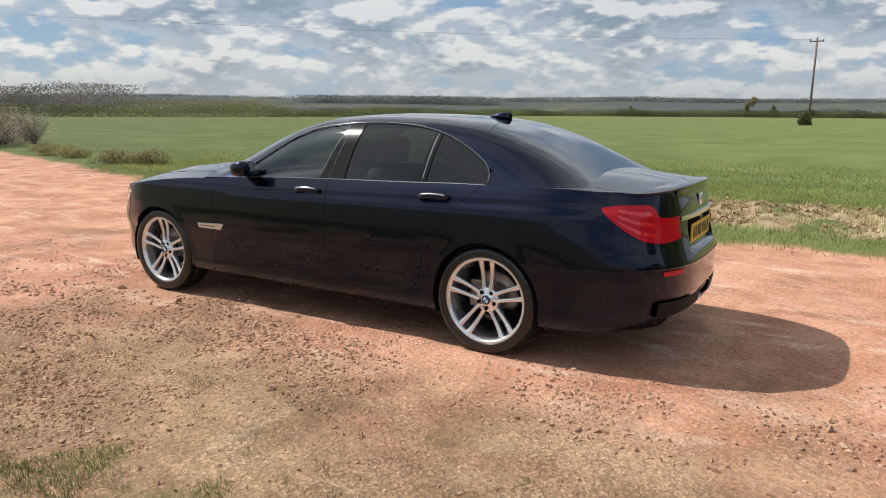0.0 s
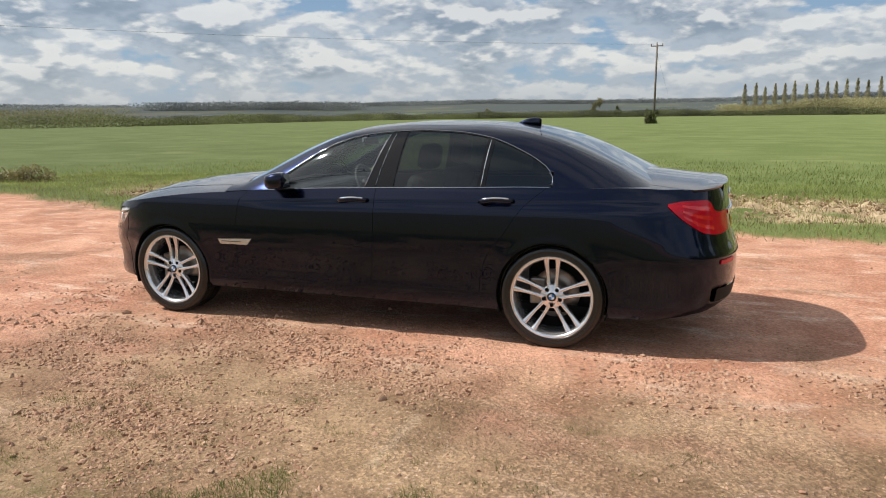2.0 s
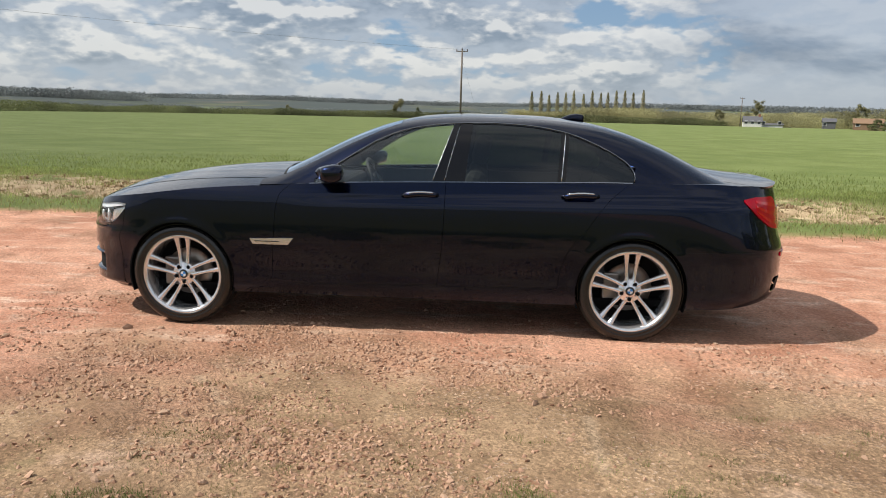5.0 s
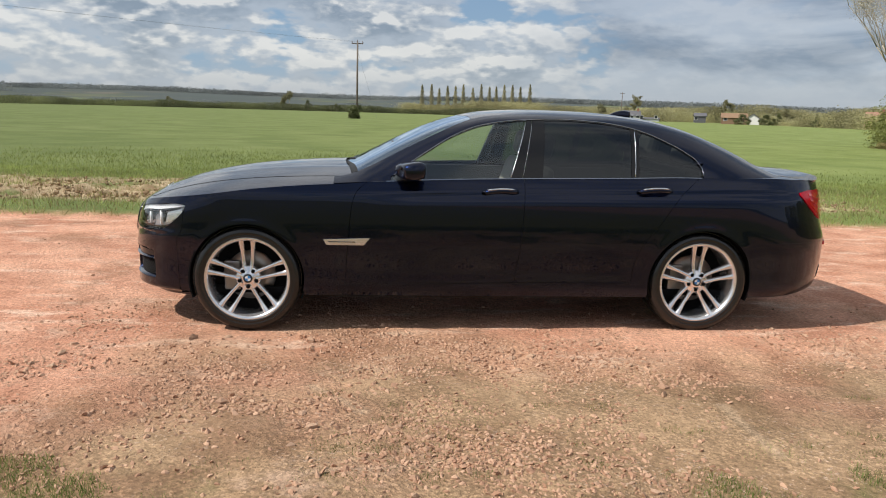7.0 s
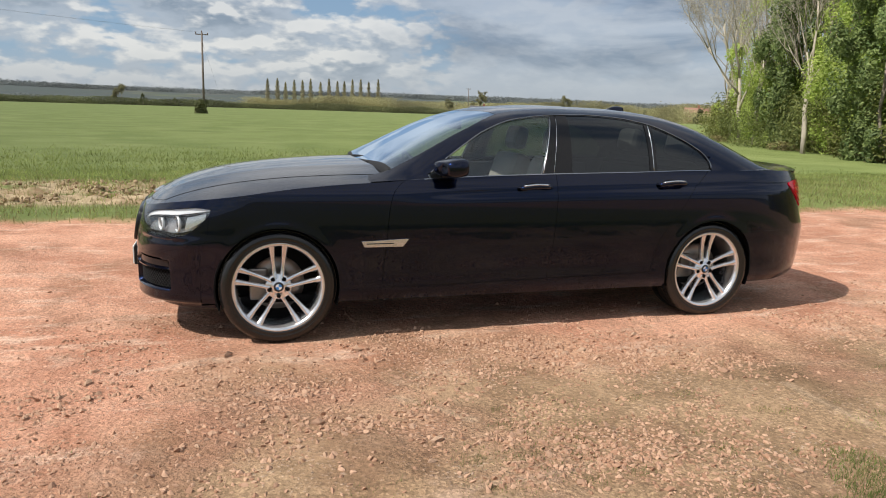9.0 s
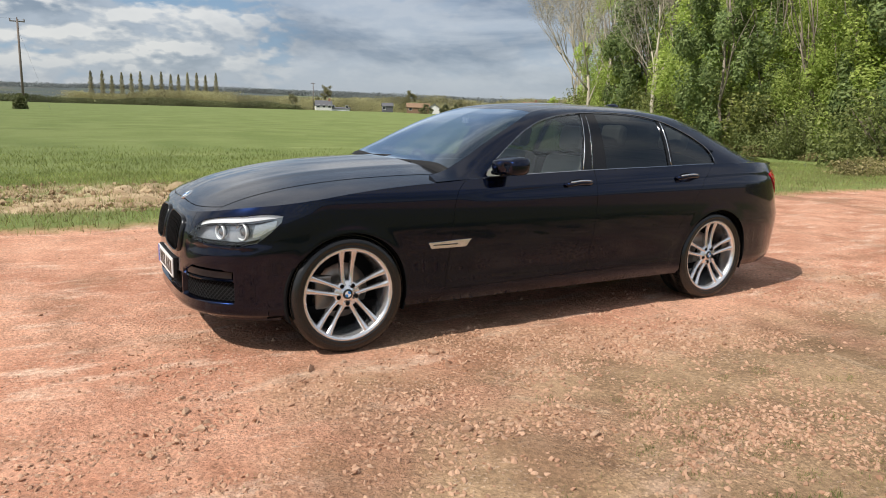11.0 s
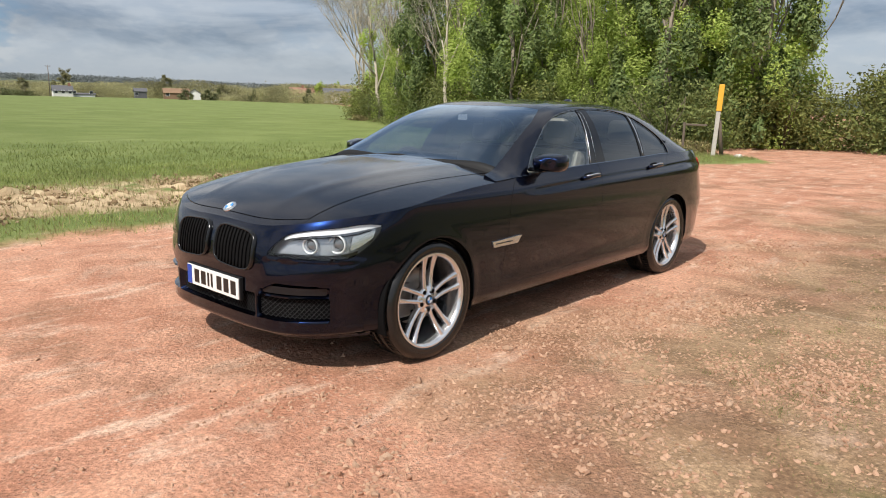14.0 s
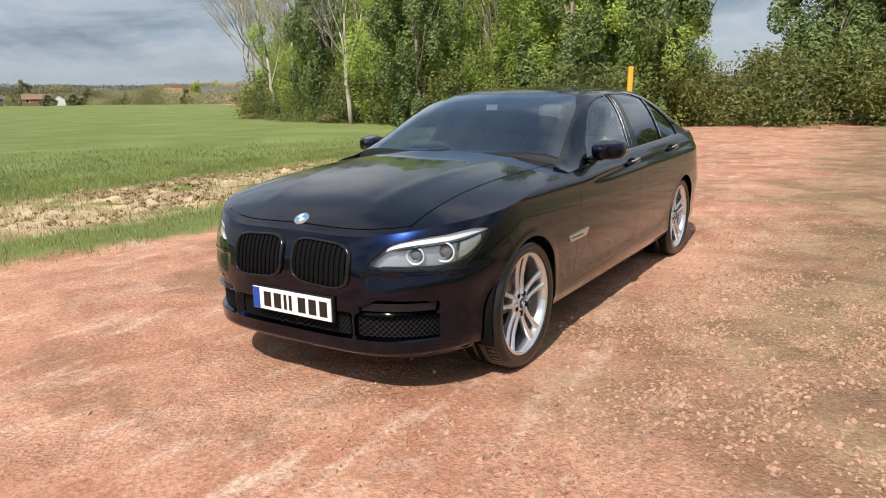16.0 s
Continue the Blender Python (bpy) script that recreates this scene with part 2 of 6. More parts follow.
def thing(name, place, label, category, group="", kind=""):
    ob = new(name)
    ob.empty_display_size = 0.2
    ob.matrix_world = place
    return tagged(ob, label, category, group, kind)


def box(bm, x0, x1, y0, y1, z0, z1, m=None):
    r = bmesh.ops.create_cube(bm, size=1.0)
    for v in r["verts"]:
        v.co = Vector(((x0 + x1) / 2 + v.co.x * (x1 - x0), (y0 + y1) / 2 + v.co.y * (y1 - y0), (z0 + z1) / 2 + v.co.z * (z1 - z0)))
        if m is not None:
            v.co = m @ v.co
    return r["verts"]


def boxes(*dims):
    bm = bmesh.new()
    for d in dims:
        box(bm, *d)
    return bm


def grid_bm(points, closed_u=False, closed_v=False):
    """points[i][j] -> quads."""
    bm = bmesh.new()
    nu, nv = len(points), len(points[0])
    vs = [[bm.verts.new(p) for p in row] for row in points]
    for i in range(nu if closed_u else nu - 1):
        for j in range(nv if closed_v else nv - 1):
            q = [vs[i][j], vs[(i + 1) % nu][j], vs[(i + 1) % nu][(j + 1) % nv], vs[i][(j + 1) % nv]]
            try:
                bm.faces.new(q)
            except ValueError:
                pass
    bmesh.ops.remove_doubles(bm, verts=bm.verts, dist=1e-5)
    return bm


def tube(points, radius, sides=8, taper=None, bm=None):
    """A round bar along a line of points."""
    bm = bm or bmesh.new()
    rings = []
    pts = [Vector(p) for p in points]
    for k, p in enumerate(pts):
        d = (pts[min(k + 1, len(pts) - 1)] - pts[max(k - 1, 0)]).normalized()
        a = d.cross(Vector((0, 0, 1)) if abs(d.z) < 0.9 else Vector((1, 0, 0))).normalized()
        b = d.cross(a)
        r = radius * (1 + (taper - 1) * k / (len(pts) - 1)) if taper is not None else radius
        rings.append([bm.verts.new(p + a * (r * math.cos(2 * math.pi * s / sides)) + b * (r * math.sin(2 * math.pi * s / sides))) for s in range(sides)])
    for r0, r1 in zip(rings, rings[1:]):
        for s in range(sides):
            bm.faces.new((r0[s], r0[(s + 1) % sides], r1[(s + 1) % sides], r1[s]))
    bm.faces.new(rings[0][::-1])
    bm.faces.new(rings[-1])
    return bm


def lathe(profile, axis="y", seg=48, closed=True):
    """profile: (radius, offset) pairs turned about an axis."""
    rows = []
    for k in range(seg):
        a = 2 * math.pi * k / seg
        rows.append([(r * math.cos(a), o, r * math.sin(a)) if axis == "y" else (r * math.cos(a), r * math.sin(a), o) for r, o in profile])
    return grid_bm(rows, closed_u=True, closed_v=closed)


class Line:
    """A smooth curve through a few stations."""

    def __init__(self, *pairs):
        self.x = np.array([p[0] for p in pairs], float)
        self.y = np.array([p[1] for p in pairs], float)
        h, d = np.diff(self.x), np.diff(self.y) / np.diff(self.x)
        m = np.empty_like(self.x)
        m[0], m[-1] = d[0], d[-1]
        for k in range(1, len(m) - 1):
            m[k] = 0 if d[k - 1] * d[k] <= 0 else (h[k - 1] + h[k]) * d[k - 1] * d[k] / (h[k] * d[k] + h[k - 1] * d[k - 1])
        self.h, self.m = h, m

    def __call__(self, x):
        x = min(max(x, self.x[0]), self.x[-1])
        k = min(int(np.searchsorted(self.x, x, "right")) - 1, len(self.h) - 1)
        t = (x - self.x[k]) / self.h[k]
        a, b = self.y[k], self.y[k + 1]
        return float((2 * t**3 - 3 * t * t + 1) * a + (t**3 - 2 * t * t + t) * self.h[k] * self.m[k] + (3 * t * t - 2 * t**3) * b + (t**3 - t * t) * self.h[k] * self.m[k + 1])


def lerp(a, b, t):
    return a + (b - a) * t


def smooth01(x, lo, hi):
    t = min(max((x - lo) / (hi - lo), 0.0), 1.0)
    return t * t * (3 - 2 * t)


# ---- the car: its master surfaces ----
# a runs back from the front hubs, w out from the middle, z up
A_F, A_R, WB = -0.10, 3.20, 3.07
MF, MR = 3.2, 3.2
nose = Line((0.16, -0.77), (0.22, -0.83), (0.3, -0.856), (0.45, -0.858), (0.56, -0.855), (0.66, -0.846), (0.76, -0.815), (0.82, -0.78), (0.90, -0.70))
tail = Line((0.18, 4.08), (0.32, 4.19), (0.5, 4.215), (0.62, 4.215), (0.72, 4.185), (0.80, 4.165), (0.95, 4.145), (1.04, 4.122), (1.09, 4.10))
side_w = Line((-0.9, 0.92), (0.0, 0.922), (1.6, 0.926), (3.1, 0.928), (4.2, 0.91))
side_z = Line((0.15, 0.90), (0.235, 0.94), (0.30, 0.966), (0.42, 0.972), (0.62, 0.995), (0.76, 1.0), (0.86, 0.996), (0.92, 0.99), (0.97, 0.968), (1.03, 0.936), (1.09, 0.895))
hood_c = Line((-0.90, 0.76), (-0.80, 0.80), (-0.72, 0.852), (-0.63, 0.898), (-0.40, 0.972), (-0.20, 1.012), (0.16, 1.055), (0.56, 1.08), (0.9, 1.09))
boot_c = Line((3.3, 1.15), (3.6, 1.135), (3.85, 1.108), (4.02, 1.09), (4.09, 1.075), (4.14, 1.06))
belt = Line((0.5, 0.985), (0.81, 1.0), (1.15, 1.018), (1.84, 1.04), (2.48, 1.054), (2.95, 1.066), (3.4, 1.066), (3.9, 1.06))
char_z = Line((0.0, 0.905), (0.38, 0.92), (0.96, 0.94), (1.82, 0.96), (2.86, 0.98), (3.37, 0.995), (3.8, 0.985))


def hood_z(a, w):
    w = abs(w)
    t = min(max((a + 0.74) / 1.46, 0), 1)
    ridge = 0.0035 * math.exp(-((w - 0.33 - 0.17 * t) / 0.05) ** 2) * smooth01(a, -0.75, -0.5)
    return hood_c(a) - 0.055 * (w / 0.69) ** 2.3 + ridge


def boot_z(a, w):
    return boot_c(a) - 0.055 * (abs(w) / 0.75) ** 2.2


def nose_round(z):
    """The plan of the nose is squarer below the lamps."""
    return 2.65 - 0.35 * smooth01(z, 0.58, 0.68)


def tail_round(z):
    return 3.5 - 0.7 * smooth01(z, 0.55, 0.95)


def q_of(a, z):
    if a < A_F:
        t = min((A_F - a) / (A_F - nose(z)), 1.0)
        return 0.25 * math.acos(t ** (nose_round(z) / 2)) / (math.pi / 2)
    if a > A_R:
        t = min((a - A_R) / (tail(z) - A_R), 1.0)
        return 1.0 - 0.3 * math.acos(t ** (tail_round(z) / 2)) / (math.pi / 2)
    return 0.25 + 0.45 * (a - A_F) / (A_R - A_F)


def arch_flare(a, z):
    f = 0.0
    for c in (0.0, WB):
        r = math.hypot(a - c, z - 0.345)
        f += 0.004 * math.exp(-((r - 0.374) / 0.032) ** 2)
    return f


def flank(q, z):
    """The body side from nose to tail: (a, w)."""
    if q < 0.25:
        f = q / 0.25 * math.pi / 2
        a = A_F - (A_F - nose(z)) * math.cos(f) ** (2 / nose_round(z))
        k = math.sin(f) ** (2 / MF)
    elif q > 0.7:
        f = (1 - q) / 0.3 * math.pi / 2
        a = A_R + (tail(z) - A_R) * max(math.cos(f), 0) ** (2 / tail_round(z))
        k = max(math.sin(f), 0) ** (2 / MR)
    else:
        a, k = A_F + (A_R - A_F) * (q - 0.25) / 0.45, 1.0
    ends = smooth01(k, 0.4, 0.95)
    s = lerp(1.0, side_z(z), ends)
    w = side_w(a) * k * s
    dz = z - char_z(a)
    crease = -0.007 * math.exp(-((dz + 0.030) / 0.026) ** 2) + 0.003 * math.exp(-(dz / 0.011) ** 2)
    w += crease * smooth01(a, 0.7, 1.3) * (1 - smooth01(a, 3.6, 3.8))
    low = -0.003 * math.exp(-((z - 0.40) / 0.05) ** 2) * smooth01(a, 0.5, 0.8) * (1 - smooth01(a, 2.4, 2.6))
    tuck = -0.030 * smooth01(-a, 0.16, 0.42) * (1 - smooth01(z, 0.46, 0.66)) * ends
    return a, w + low + tuck + arch_flare(a, z) * ends


def top_of(q):
    z = 0.95
    for _ in range(6):
        a, w = flank(q, z)
        f = hood_z(a, w)
        r = boot_z(a, w)
        b = belt(a)
        z = f if a < 0.6 else lerp(f, b, smooth01(a, 0.6, 0.85)) if a < 0.85 else b if a < 3.3 else lerp(b, r, smooth01(a, 3.3, 3.6))
    return z


CAR_AT = (-3.475, 4.645, 0.0)


def body(q, z, s, out=0.0):
    a, w = flank(q, z)
    return Vector((a - WB / 2, s * (w + out), z))


# greenhouse
roof_c = Line((0.50, 1.055), (0.63, 1.075), (0.80, 1.155), (0.97, 1.245), (1.2, 1.355), (1.38, 1.42), (1.62, 1.472), (2.0, 1.493), (2.4, 1.488), (2.75, 1.458), (3.0, 1.402), (3.25, 1.308), (3.45, 1.21), (3.60, 1.132), (3.72, 1.085), (3.9, 1.07))
round_w = Line((0, 1.0), (0.2, 0.957), (0.4, 0.907), (0.6, 0.845), (0.8, 0.755), (0.88, 0.695), (0.94, 0.59), (0.98, 0.38), (1.0, 0.0))
glass_top = Line((0.86, 1.0), (0.94, 1.035), (1.04, 1.11), (1.2, 1.215), (1.34, 1.298), (1.57, 1.382), (1.87, 1.42), (2.1, 1.428), (2.34, 1.418), (2.58, 1.382), (2.83, 1.292), (2.96, 1.222), (3.03, 1.165), (3.055, 1.12), (3.06, 1.07))
rail_f = Line((0.55, 0.42), (0.8, 0.62), (1.0, 0.74), (1.25, 0.84), (1.5, 0.925), (2.0, 0.94), (2.6, 0.935), (2.9, 0.90), (3.2, 0.84), (3.5, 0.78), (3.85, 0.70))


def belt_w(a):
    return flank(q_of(a, belt(a)), belt(a))[1] - 0.004


def cabin(a, f, s=1, out=0.0):
    """f from 0 at the belt to 1 at the middle of the roof."""
    b, r = belt(a), roof_c(a)
    w = belt_w(a) * round_w(f)
    return Vector((a - WB / 2, s * (w + out), b + (r - b) * f + out * 0.3))


def cabin_f(a, z):
    b, r = belt(a), roof_c(a)
    return min(max((z - b) / max(r - b, 1e-3), 0.0), 1.0)


def arch_trim(bm, s):
    """Open the wheel arches in a side panel."""
    hit = []
    for v in bm.verts:
        for c in (0.0, WB):
            if abs(v.co.x + WB / 2 - c) < 0.5 and math.hypot(v.co.x + WB / 2 - c, v.co.z - 0.345) < 0.369 and abs(v.co.y) > 0.5:
                hit.append((v, c))
    inside = {v for v, _ in hit}
    dead = [f for f in bm.faces if all(v in inside for v in f.verts)]
    bmesh.ops.delete(bm, geom=dead, context="FACES")
    for v, c in hit:
        if v.is_valid and v.link_faces:
            dx, dz = v.co.x + WB / 2 - c, v.co.z - 0.345
            k = 0.369 / max(math.hypot(dx, dz), 1e-6)
            a, z = c + dx * k, 0.345 + dz * k
            if z > 0.17:
                v.co = body(q_of(a, z), z, -1 if v.co.y < 0 else 1)
    loose = [v for v in bm.verts if not v.link_faces]
    bmesh.ops.delete(bm, geom=loose, context="VERTS")


def panel(name, q0, q1, z0, z1, nu, nv, s, parent, mat=None, label="", push=None, solid=0.012, trim=True, meet=""):
    """A body panel between two cuts q0(z), q1(z) and two edges z0(q), z1(q)."""
    rows = []
    for i in range(nu + 1):
        row = []
        for j in range(nv + 1):
            u, v = i / nu, j / nv
            z = 0.6
            for _ in range(4):
                q = lerp(q0(z), q1(z), u)
                z = lerp(z0(q), z1(q), v)
            p = body(q, z, s)
            if push:
                p = push(q, z, s, p)
            row.append(p)
        rows.append(row)
    if meet:
        # both halves in one sheet, joined on the middle line
        other = [[Vector((p.x, -p.y, p.z)) for p in row] for row in rows]
        rows = other[:0:-1] + rows if meet == "first" else rows[:-1] + other[::-1]
    bm = grid_bm(rows)
    if trim:
        arch_trim(bm, s)
    return part(name, bm, mat or (PAINT, SHELL), parent, label, solid=solid)


def at_a(line, gap=0.0):
    return lambda z: q_of(line(z) + gap if callable(line) else line + gap, z)


def build_car():
    car = thing("car", pose(*CAR_AT), "dark blue-black saloon car parked on the dirt track", "car")
    cut1 = Line((0.2, 0.625), (0.26, 0.63), (0.64, 0.66), (0.92, 0.70), (1.02, 0.80))
    cut2 = Line((0.2, 1.765), (0.32, 1.77), (0.61, 1.80), (1.0, 1.815), (1.06, 1.815))
    cut3 = Line((0.3, 2.575), (0.45, 2.59), (0.59, 2.63), (0.74, 2.74), (0.96, 2.90), (1.06, 3.02))
    sill = Line((0.2, 0.32), (0.7, 0.318), (2.6, 0.345), (3.2, 0.345))
    bottom_f = Line((0.0, 0.20), (0.12, 0.20), (0.2, 0.205), (0.3, 0.24))
    bottom_r = Line((0.66, 0.24), (0.75, 0.235), (0.85, 0.28), (0.92, 0.33), (1.0, 0.335))
    g = 0.0015
    A = lambda q: flank(q, 0.6)[0]
    # headlamp outline in (q, z)
    qi, qt = 0.055, q_of(-0.385, 0.81)
    lamp_lo = Line((qi, 0.664), (lerp(qi, qt, 0.3), 0.655), (lerp(qi, qt, 0.6), 0.652), (lerp(qi, qt, 0.76), 0.666), (lerp(qi, qt, 0.89), 0.718), (qt, 0.792))
    lamp_hi = Line((qi, 0.674), (lerp(qi, qt, 0.07), 0.728), (lerp(qi, qt, 0.15), 0.770), (lerp(qi, qt, 0.26), 0.789), (lerp(qi, qt, 0.6), 0.814), (lerp(qi, qt, 0.85), 0.829), (qt, 0.822))
    # tail lamp outline
    ta, tb = q_of(3.77, 0.97), 0.94
    tail_lo = Line((ta, 0.962), (lerp(ta, tb, 0.10), 0.905), (lerp(ta, tb, 0.25), 0.84), (lerp(ta, tb, 0.45), 0.786), (lerp(ta, tb, 0.68), 0.772), (tb, 0.785))
    tail_hi = Line((ta, 0.978), (lerp(ta, tb, 0.2), 0.992), (lerp(ta, tb, 0.5), 0.992), (lerp(ta, tb, 0.62), 0.965), (lerp(ta, tb, 0.66), 0.925), (tb, 0.915))

    def intake(q, z, s, p):
        d = 0.0
        if z < 0.47:
            e = smooth01(z, 0.322, 0.334) * (1 - smooth01(z, 0.434, 0.446))
            d = e * (1 - smooth01(q, 0.1405, 0.1455))
            d *= 1 - math.exp(-((q - 0.042) / 0.0024) ** 4)
        rise = 0.518 - 0.040 * (1 - smooth01(q, 0.046, 0.068)) - 0.012 * smooth01(q, 0.11, 0.14)
        slot = smooth01(z, 0.454, 0.462) * (1 - smooth01(z, rise - 0.010, rise)) * smooth01(q, 0.046, 0.050) * (1 - smooth01(q, 0.138, 0.144))
        lip = math.exp(-((z - 0.262) / 0.016) ** 2)
        under = smooth01(q, 0.048, 0.058) * (1 - smooth01(q, 0.150, 0.175)) * (1 - smooth01(z, 0.634, 0.642)) * smooth01(z, 0.53, 0.625)
        chin = 1 - smooth01(z, 0.222, 0.248)
        inward = Vector((1.0, -s * 0.25, 0.0))
        return p + inward * (0.07 * chin + 0.045 * d + 0.030 * slot + 0.010 * under) - Vector((0.007 * lip, -s * 0.002, 0))

    def rear_form(q, z, s, p):
        d = smooth01(z, 0.34, 0.36) * (1 - smooth01(z, 0.42, 0.44)) * smooth01(q, 0.86, 0.875)
        ledge = math.exp(-((z - 0.635) / 0.012) ** 2) * smooth01(q, 0.84, 0.9)
        return p + Vector((-0.03 * d + 0.006 * ledge, 0, 0))

    for s in (-1, 1):
        # front bumper with the nose, up to the bonnet and under the lamps
        if s < 0:
            panel("front_bumper", lambda z: 0.0, lambda z: qi, bottom_f, top_of, 50, 60, s, car, push=intake, meet="first")
        panel("bumper_side", lambda z: qi, lambda z: qt, bottom_f, lambda q: lamp_lo(q) - 0.003, 80, 54, s, car, push=intake)
        panel("lamp_brow", lambda z: qi, lambda z: qt, lambda q: lamp_hi(q) + 0.003, top_of, 44, 8, s, car, trim=False)
        panel("front_wing", lambda z: qt + 0.0001, at_a(cut1, -g), lambda q: 0.245, top_of, 80, 76, s, car)
        front = panel("front_door", at_a(cut1, g), at_a(cut2, -g), lambda q: sill(A(q)) + 0.003, top_of, 44, 64, s, car)
        rear = panel("rear_door", at_a(cut2, g), at_a(cut3, -g), lambda q: sill(A(q)) + 0.003, top_of, 56, 66, s, car)
        panel("rear_wing", at_a(cut3, g), lambda z: tb - 0.001, lambda q: 0.630, top_of, 110, 52, s, car)
        panel("wing_foot", at_a(cut3, g), at_a(2.85), lambda q: 0.300, lambda q: 0.6298, 12, 24, s, car)
        if s < 0:
            panel("rear_bumper", at_a(3.30), lambda z: 1.0, bottom_r, lambda q: 0.629, 66, 30, s, car, push=rear_form, meet="last")
        panel("side_sill", at_a(0.36), at_a(2.74), lambda q: 0.235, lambda q: sill(A(q)), 60, 8, s, car)
        # lamps
        lamp = panel("headlamp", lambda z: qi, lambda z: qt, lamp_lo, lamp_hi, 40, 12, s, car, LENS, "clear-lensed headlamp with silver reflectors", solid=0.0, trim=False)
        lamp.visible_shadow = False
        back = lambda q, z, ss, p: p + Vector((0.045, -ss * 0.032, 0))
        panel("reflector", lambda z: qi + 0.003, lambda z: qt - 0.002, lamp_lo, lambda q: lerp(lamp_lo(q), lamp_hi(q), 1.0), 30, 8, s, lamp, LAMPGREY, push=back, solid=0.004, trim=False)
        panel("light_strip", lambda z: lerp(qi, qt, 0.13), lambda z: qt - 0.001, lambda q: lerp(lamp_lo(q), lamp_hi(q), 0.80), lambda q: lamp_hi(q) - 0.002, 30, 3, s, lamp, LAMPWHITE, push=lambda q, z, ss, p: p + Vector((0.010, -ss * 0.010, 0)), solid=0.004, trim=False)
        inside = lambda d: (lambda q, z, ss, p: p + Vector((d, -ss * d * 0.75, 0)))
        panel("indicator", lambda z: lerp(qi, qt, 0.73), lambda z: lerp(qi, qt, 0.93), lambda q: lerp(lamp_lo(q), lamp_hi(q), 0.22), lambda q: lerp(lamp_lo(q), lamp_hi(q), 0.66), 10, 4, s, lamp, LAMPSILVER, push=inside(0.022), solid=0.004, trim=False)
        panel("bezel", lambda z: lerp(qi, qt, 0.10), lambda z: lerp(qi, qt, 0.80), lambda q: lerp(lamp_lo(q), lamp_hi(q), 0.02), lambda q: lerp(lamp_lo(q), lamp_hi(q), 0.13), 24, 2, s, lamp, SHELL, push=inside(0.020), solid=0.004, trim=False)
        panel("bezel", lambda z: lerp(qi, qt, 0.20), lambda z: lerp(qi, qt, 0.90), lambda q: lerp(lamp_lo(q), lamp_hi(q), 0.685), lambda q: lerp(lamp_lo(q), lamp_hi(q), 0.73), 24, 2, s, lamp, SHELL, push=inside(0.016), solid=0.004, trim=False)
        for fq, fz, rad in ((0.36, 0.722, 0.044), (0.60, 0.732, 0.050)):
            q = lerp(qi, qt, fq)
            c = body(q, fz - 0.006, s) + Vector((0.031, -s * 0.026, 0))
            d = Vector((-1.0, s * 0.35, 0.0)).normalized()
            turn = d.to_track_quat("Y", "Z").to_matrix().to_4x4()
            bm = lathe([(rad, -0.010), (rad, 0.003), (rad * 0.90, 0.006), (rad * 0.82, 0.0), (rad * 0.82, -0.010)], seg=32)
            bm.transform(Matrix.Translation(c) @ turn)
            part("lamp_ring", bm, LAMPWHITE, lamp)
            bm = lathe([(0.0, 0.004), (rad * 0.4, 0.002), (rad * 0.7, -0.012), (rad * 0.78, -0.03), (0.0, -0.03)], seg=24)
            bm.transform(Matrix.Translation(c) @ turn)
            part("projector", bm, LENSBALL, lamp)
        tl = panel("tail_lamp", lambda z: ta, lambda z: tb, tail_lo, tail_hi, 44, 12, s, car, REDLENS, "red tail lamp cluster", push=lambda q, z, ss, p: p + Vector((0.005, ss * 0.006, 0)), solid=0.02, trim=False)
        for k in range(3):
            panel("light_bar", lambda z: lerp(ta, tb, 0.16), lambda z: lerp(ta, tb, 0.60), lambda q: lerp(tail_lo(q), tail_hi(q), 0.16 + 0.27 * k), lambda q: lerp(tail_lo(q), tail_hi(q), 0.28 + 0.27 * k), 30, 2, s, tl, BRIGHTRED, push=lambda q, z, ss, p: p + Vector((0.008, ss * 0.0095, 0)), solid=0.003, trim=False)
        # wing side vent
        vent = panel("side_vent", lambda z: q_of(lerp(0.49, 0.52, (0.637 - z) / 0.055), z), lambda z: q_of(lerp(0.80, 0.755, (0.637 - z) / 0.055), z), lambda q: 0.587, lambda q: 0.624 + 0.010 * smooth01(flank(q, 0.6)[0], 0.5, 0.8), 14, 5, s, car, SATIN, "satin metal side vent", push=lambda q, z, ss, p: p + Vector((0, ss * 0.010, 0)), trim=False)
        panel("vent_slot", at_a(0.53), at_a(0.70), lambda q: 0.606, lambda q: 0.611, 8, 2, s, vent, BLACK, push=lambda q, z, ss, p: p + Vector((0, ss * 0.0125, 0)), solid=0.003, trim=False)
        # bright belt line
        panel("belt_trim", at_a(0.90), at_a(3.04), lambda q: top_of(q) - 0.002, lambda q: top_of(q) + 0.003, 60, 2, s, car, DARKCHROME, "dark chrome strip", push=lambda q, z, ss, p: p + Vector((0, ss * 0.004, 0)), solid=0.006, trim=False)
        for door, a0, z0 in ((front, 1.65, 0.962), (rear, 2.70, 0.985)):
            pts = [Vector((a0 + 0.115 * t - WB / 2, 0, z0 + 0.004 * t - 0.012 * t * t)) for t in np.linspace(-1, 1, 11)]
            for p in pts:
                t = (p.x + WB / 2 - a0) / 0.115
                p.y = s * (flank(q_of(p.x + WB / 2, p.z), p.z)[1] + 0.038 * (1 - t**4))
            bm = tube(pts, 0.014, 8)
            for v in bm.verts:
                v.co.z = z0 + (v.co.z - z0) * 1.15
            part("door_handle", bm, PAINT, door, "painted door handle with a chrome strip")
            bm = tube([p + Vector((0, s * 0.005, 0.013)) for p in pts[1:-1]], 0.0065, 8)
            part("chrome_strip", bm, CHROME, door)
            bm = bmesh.new()
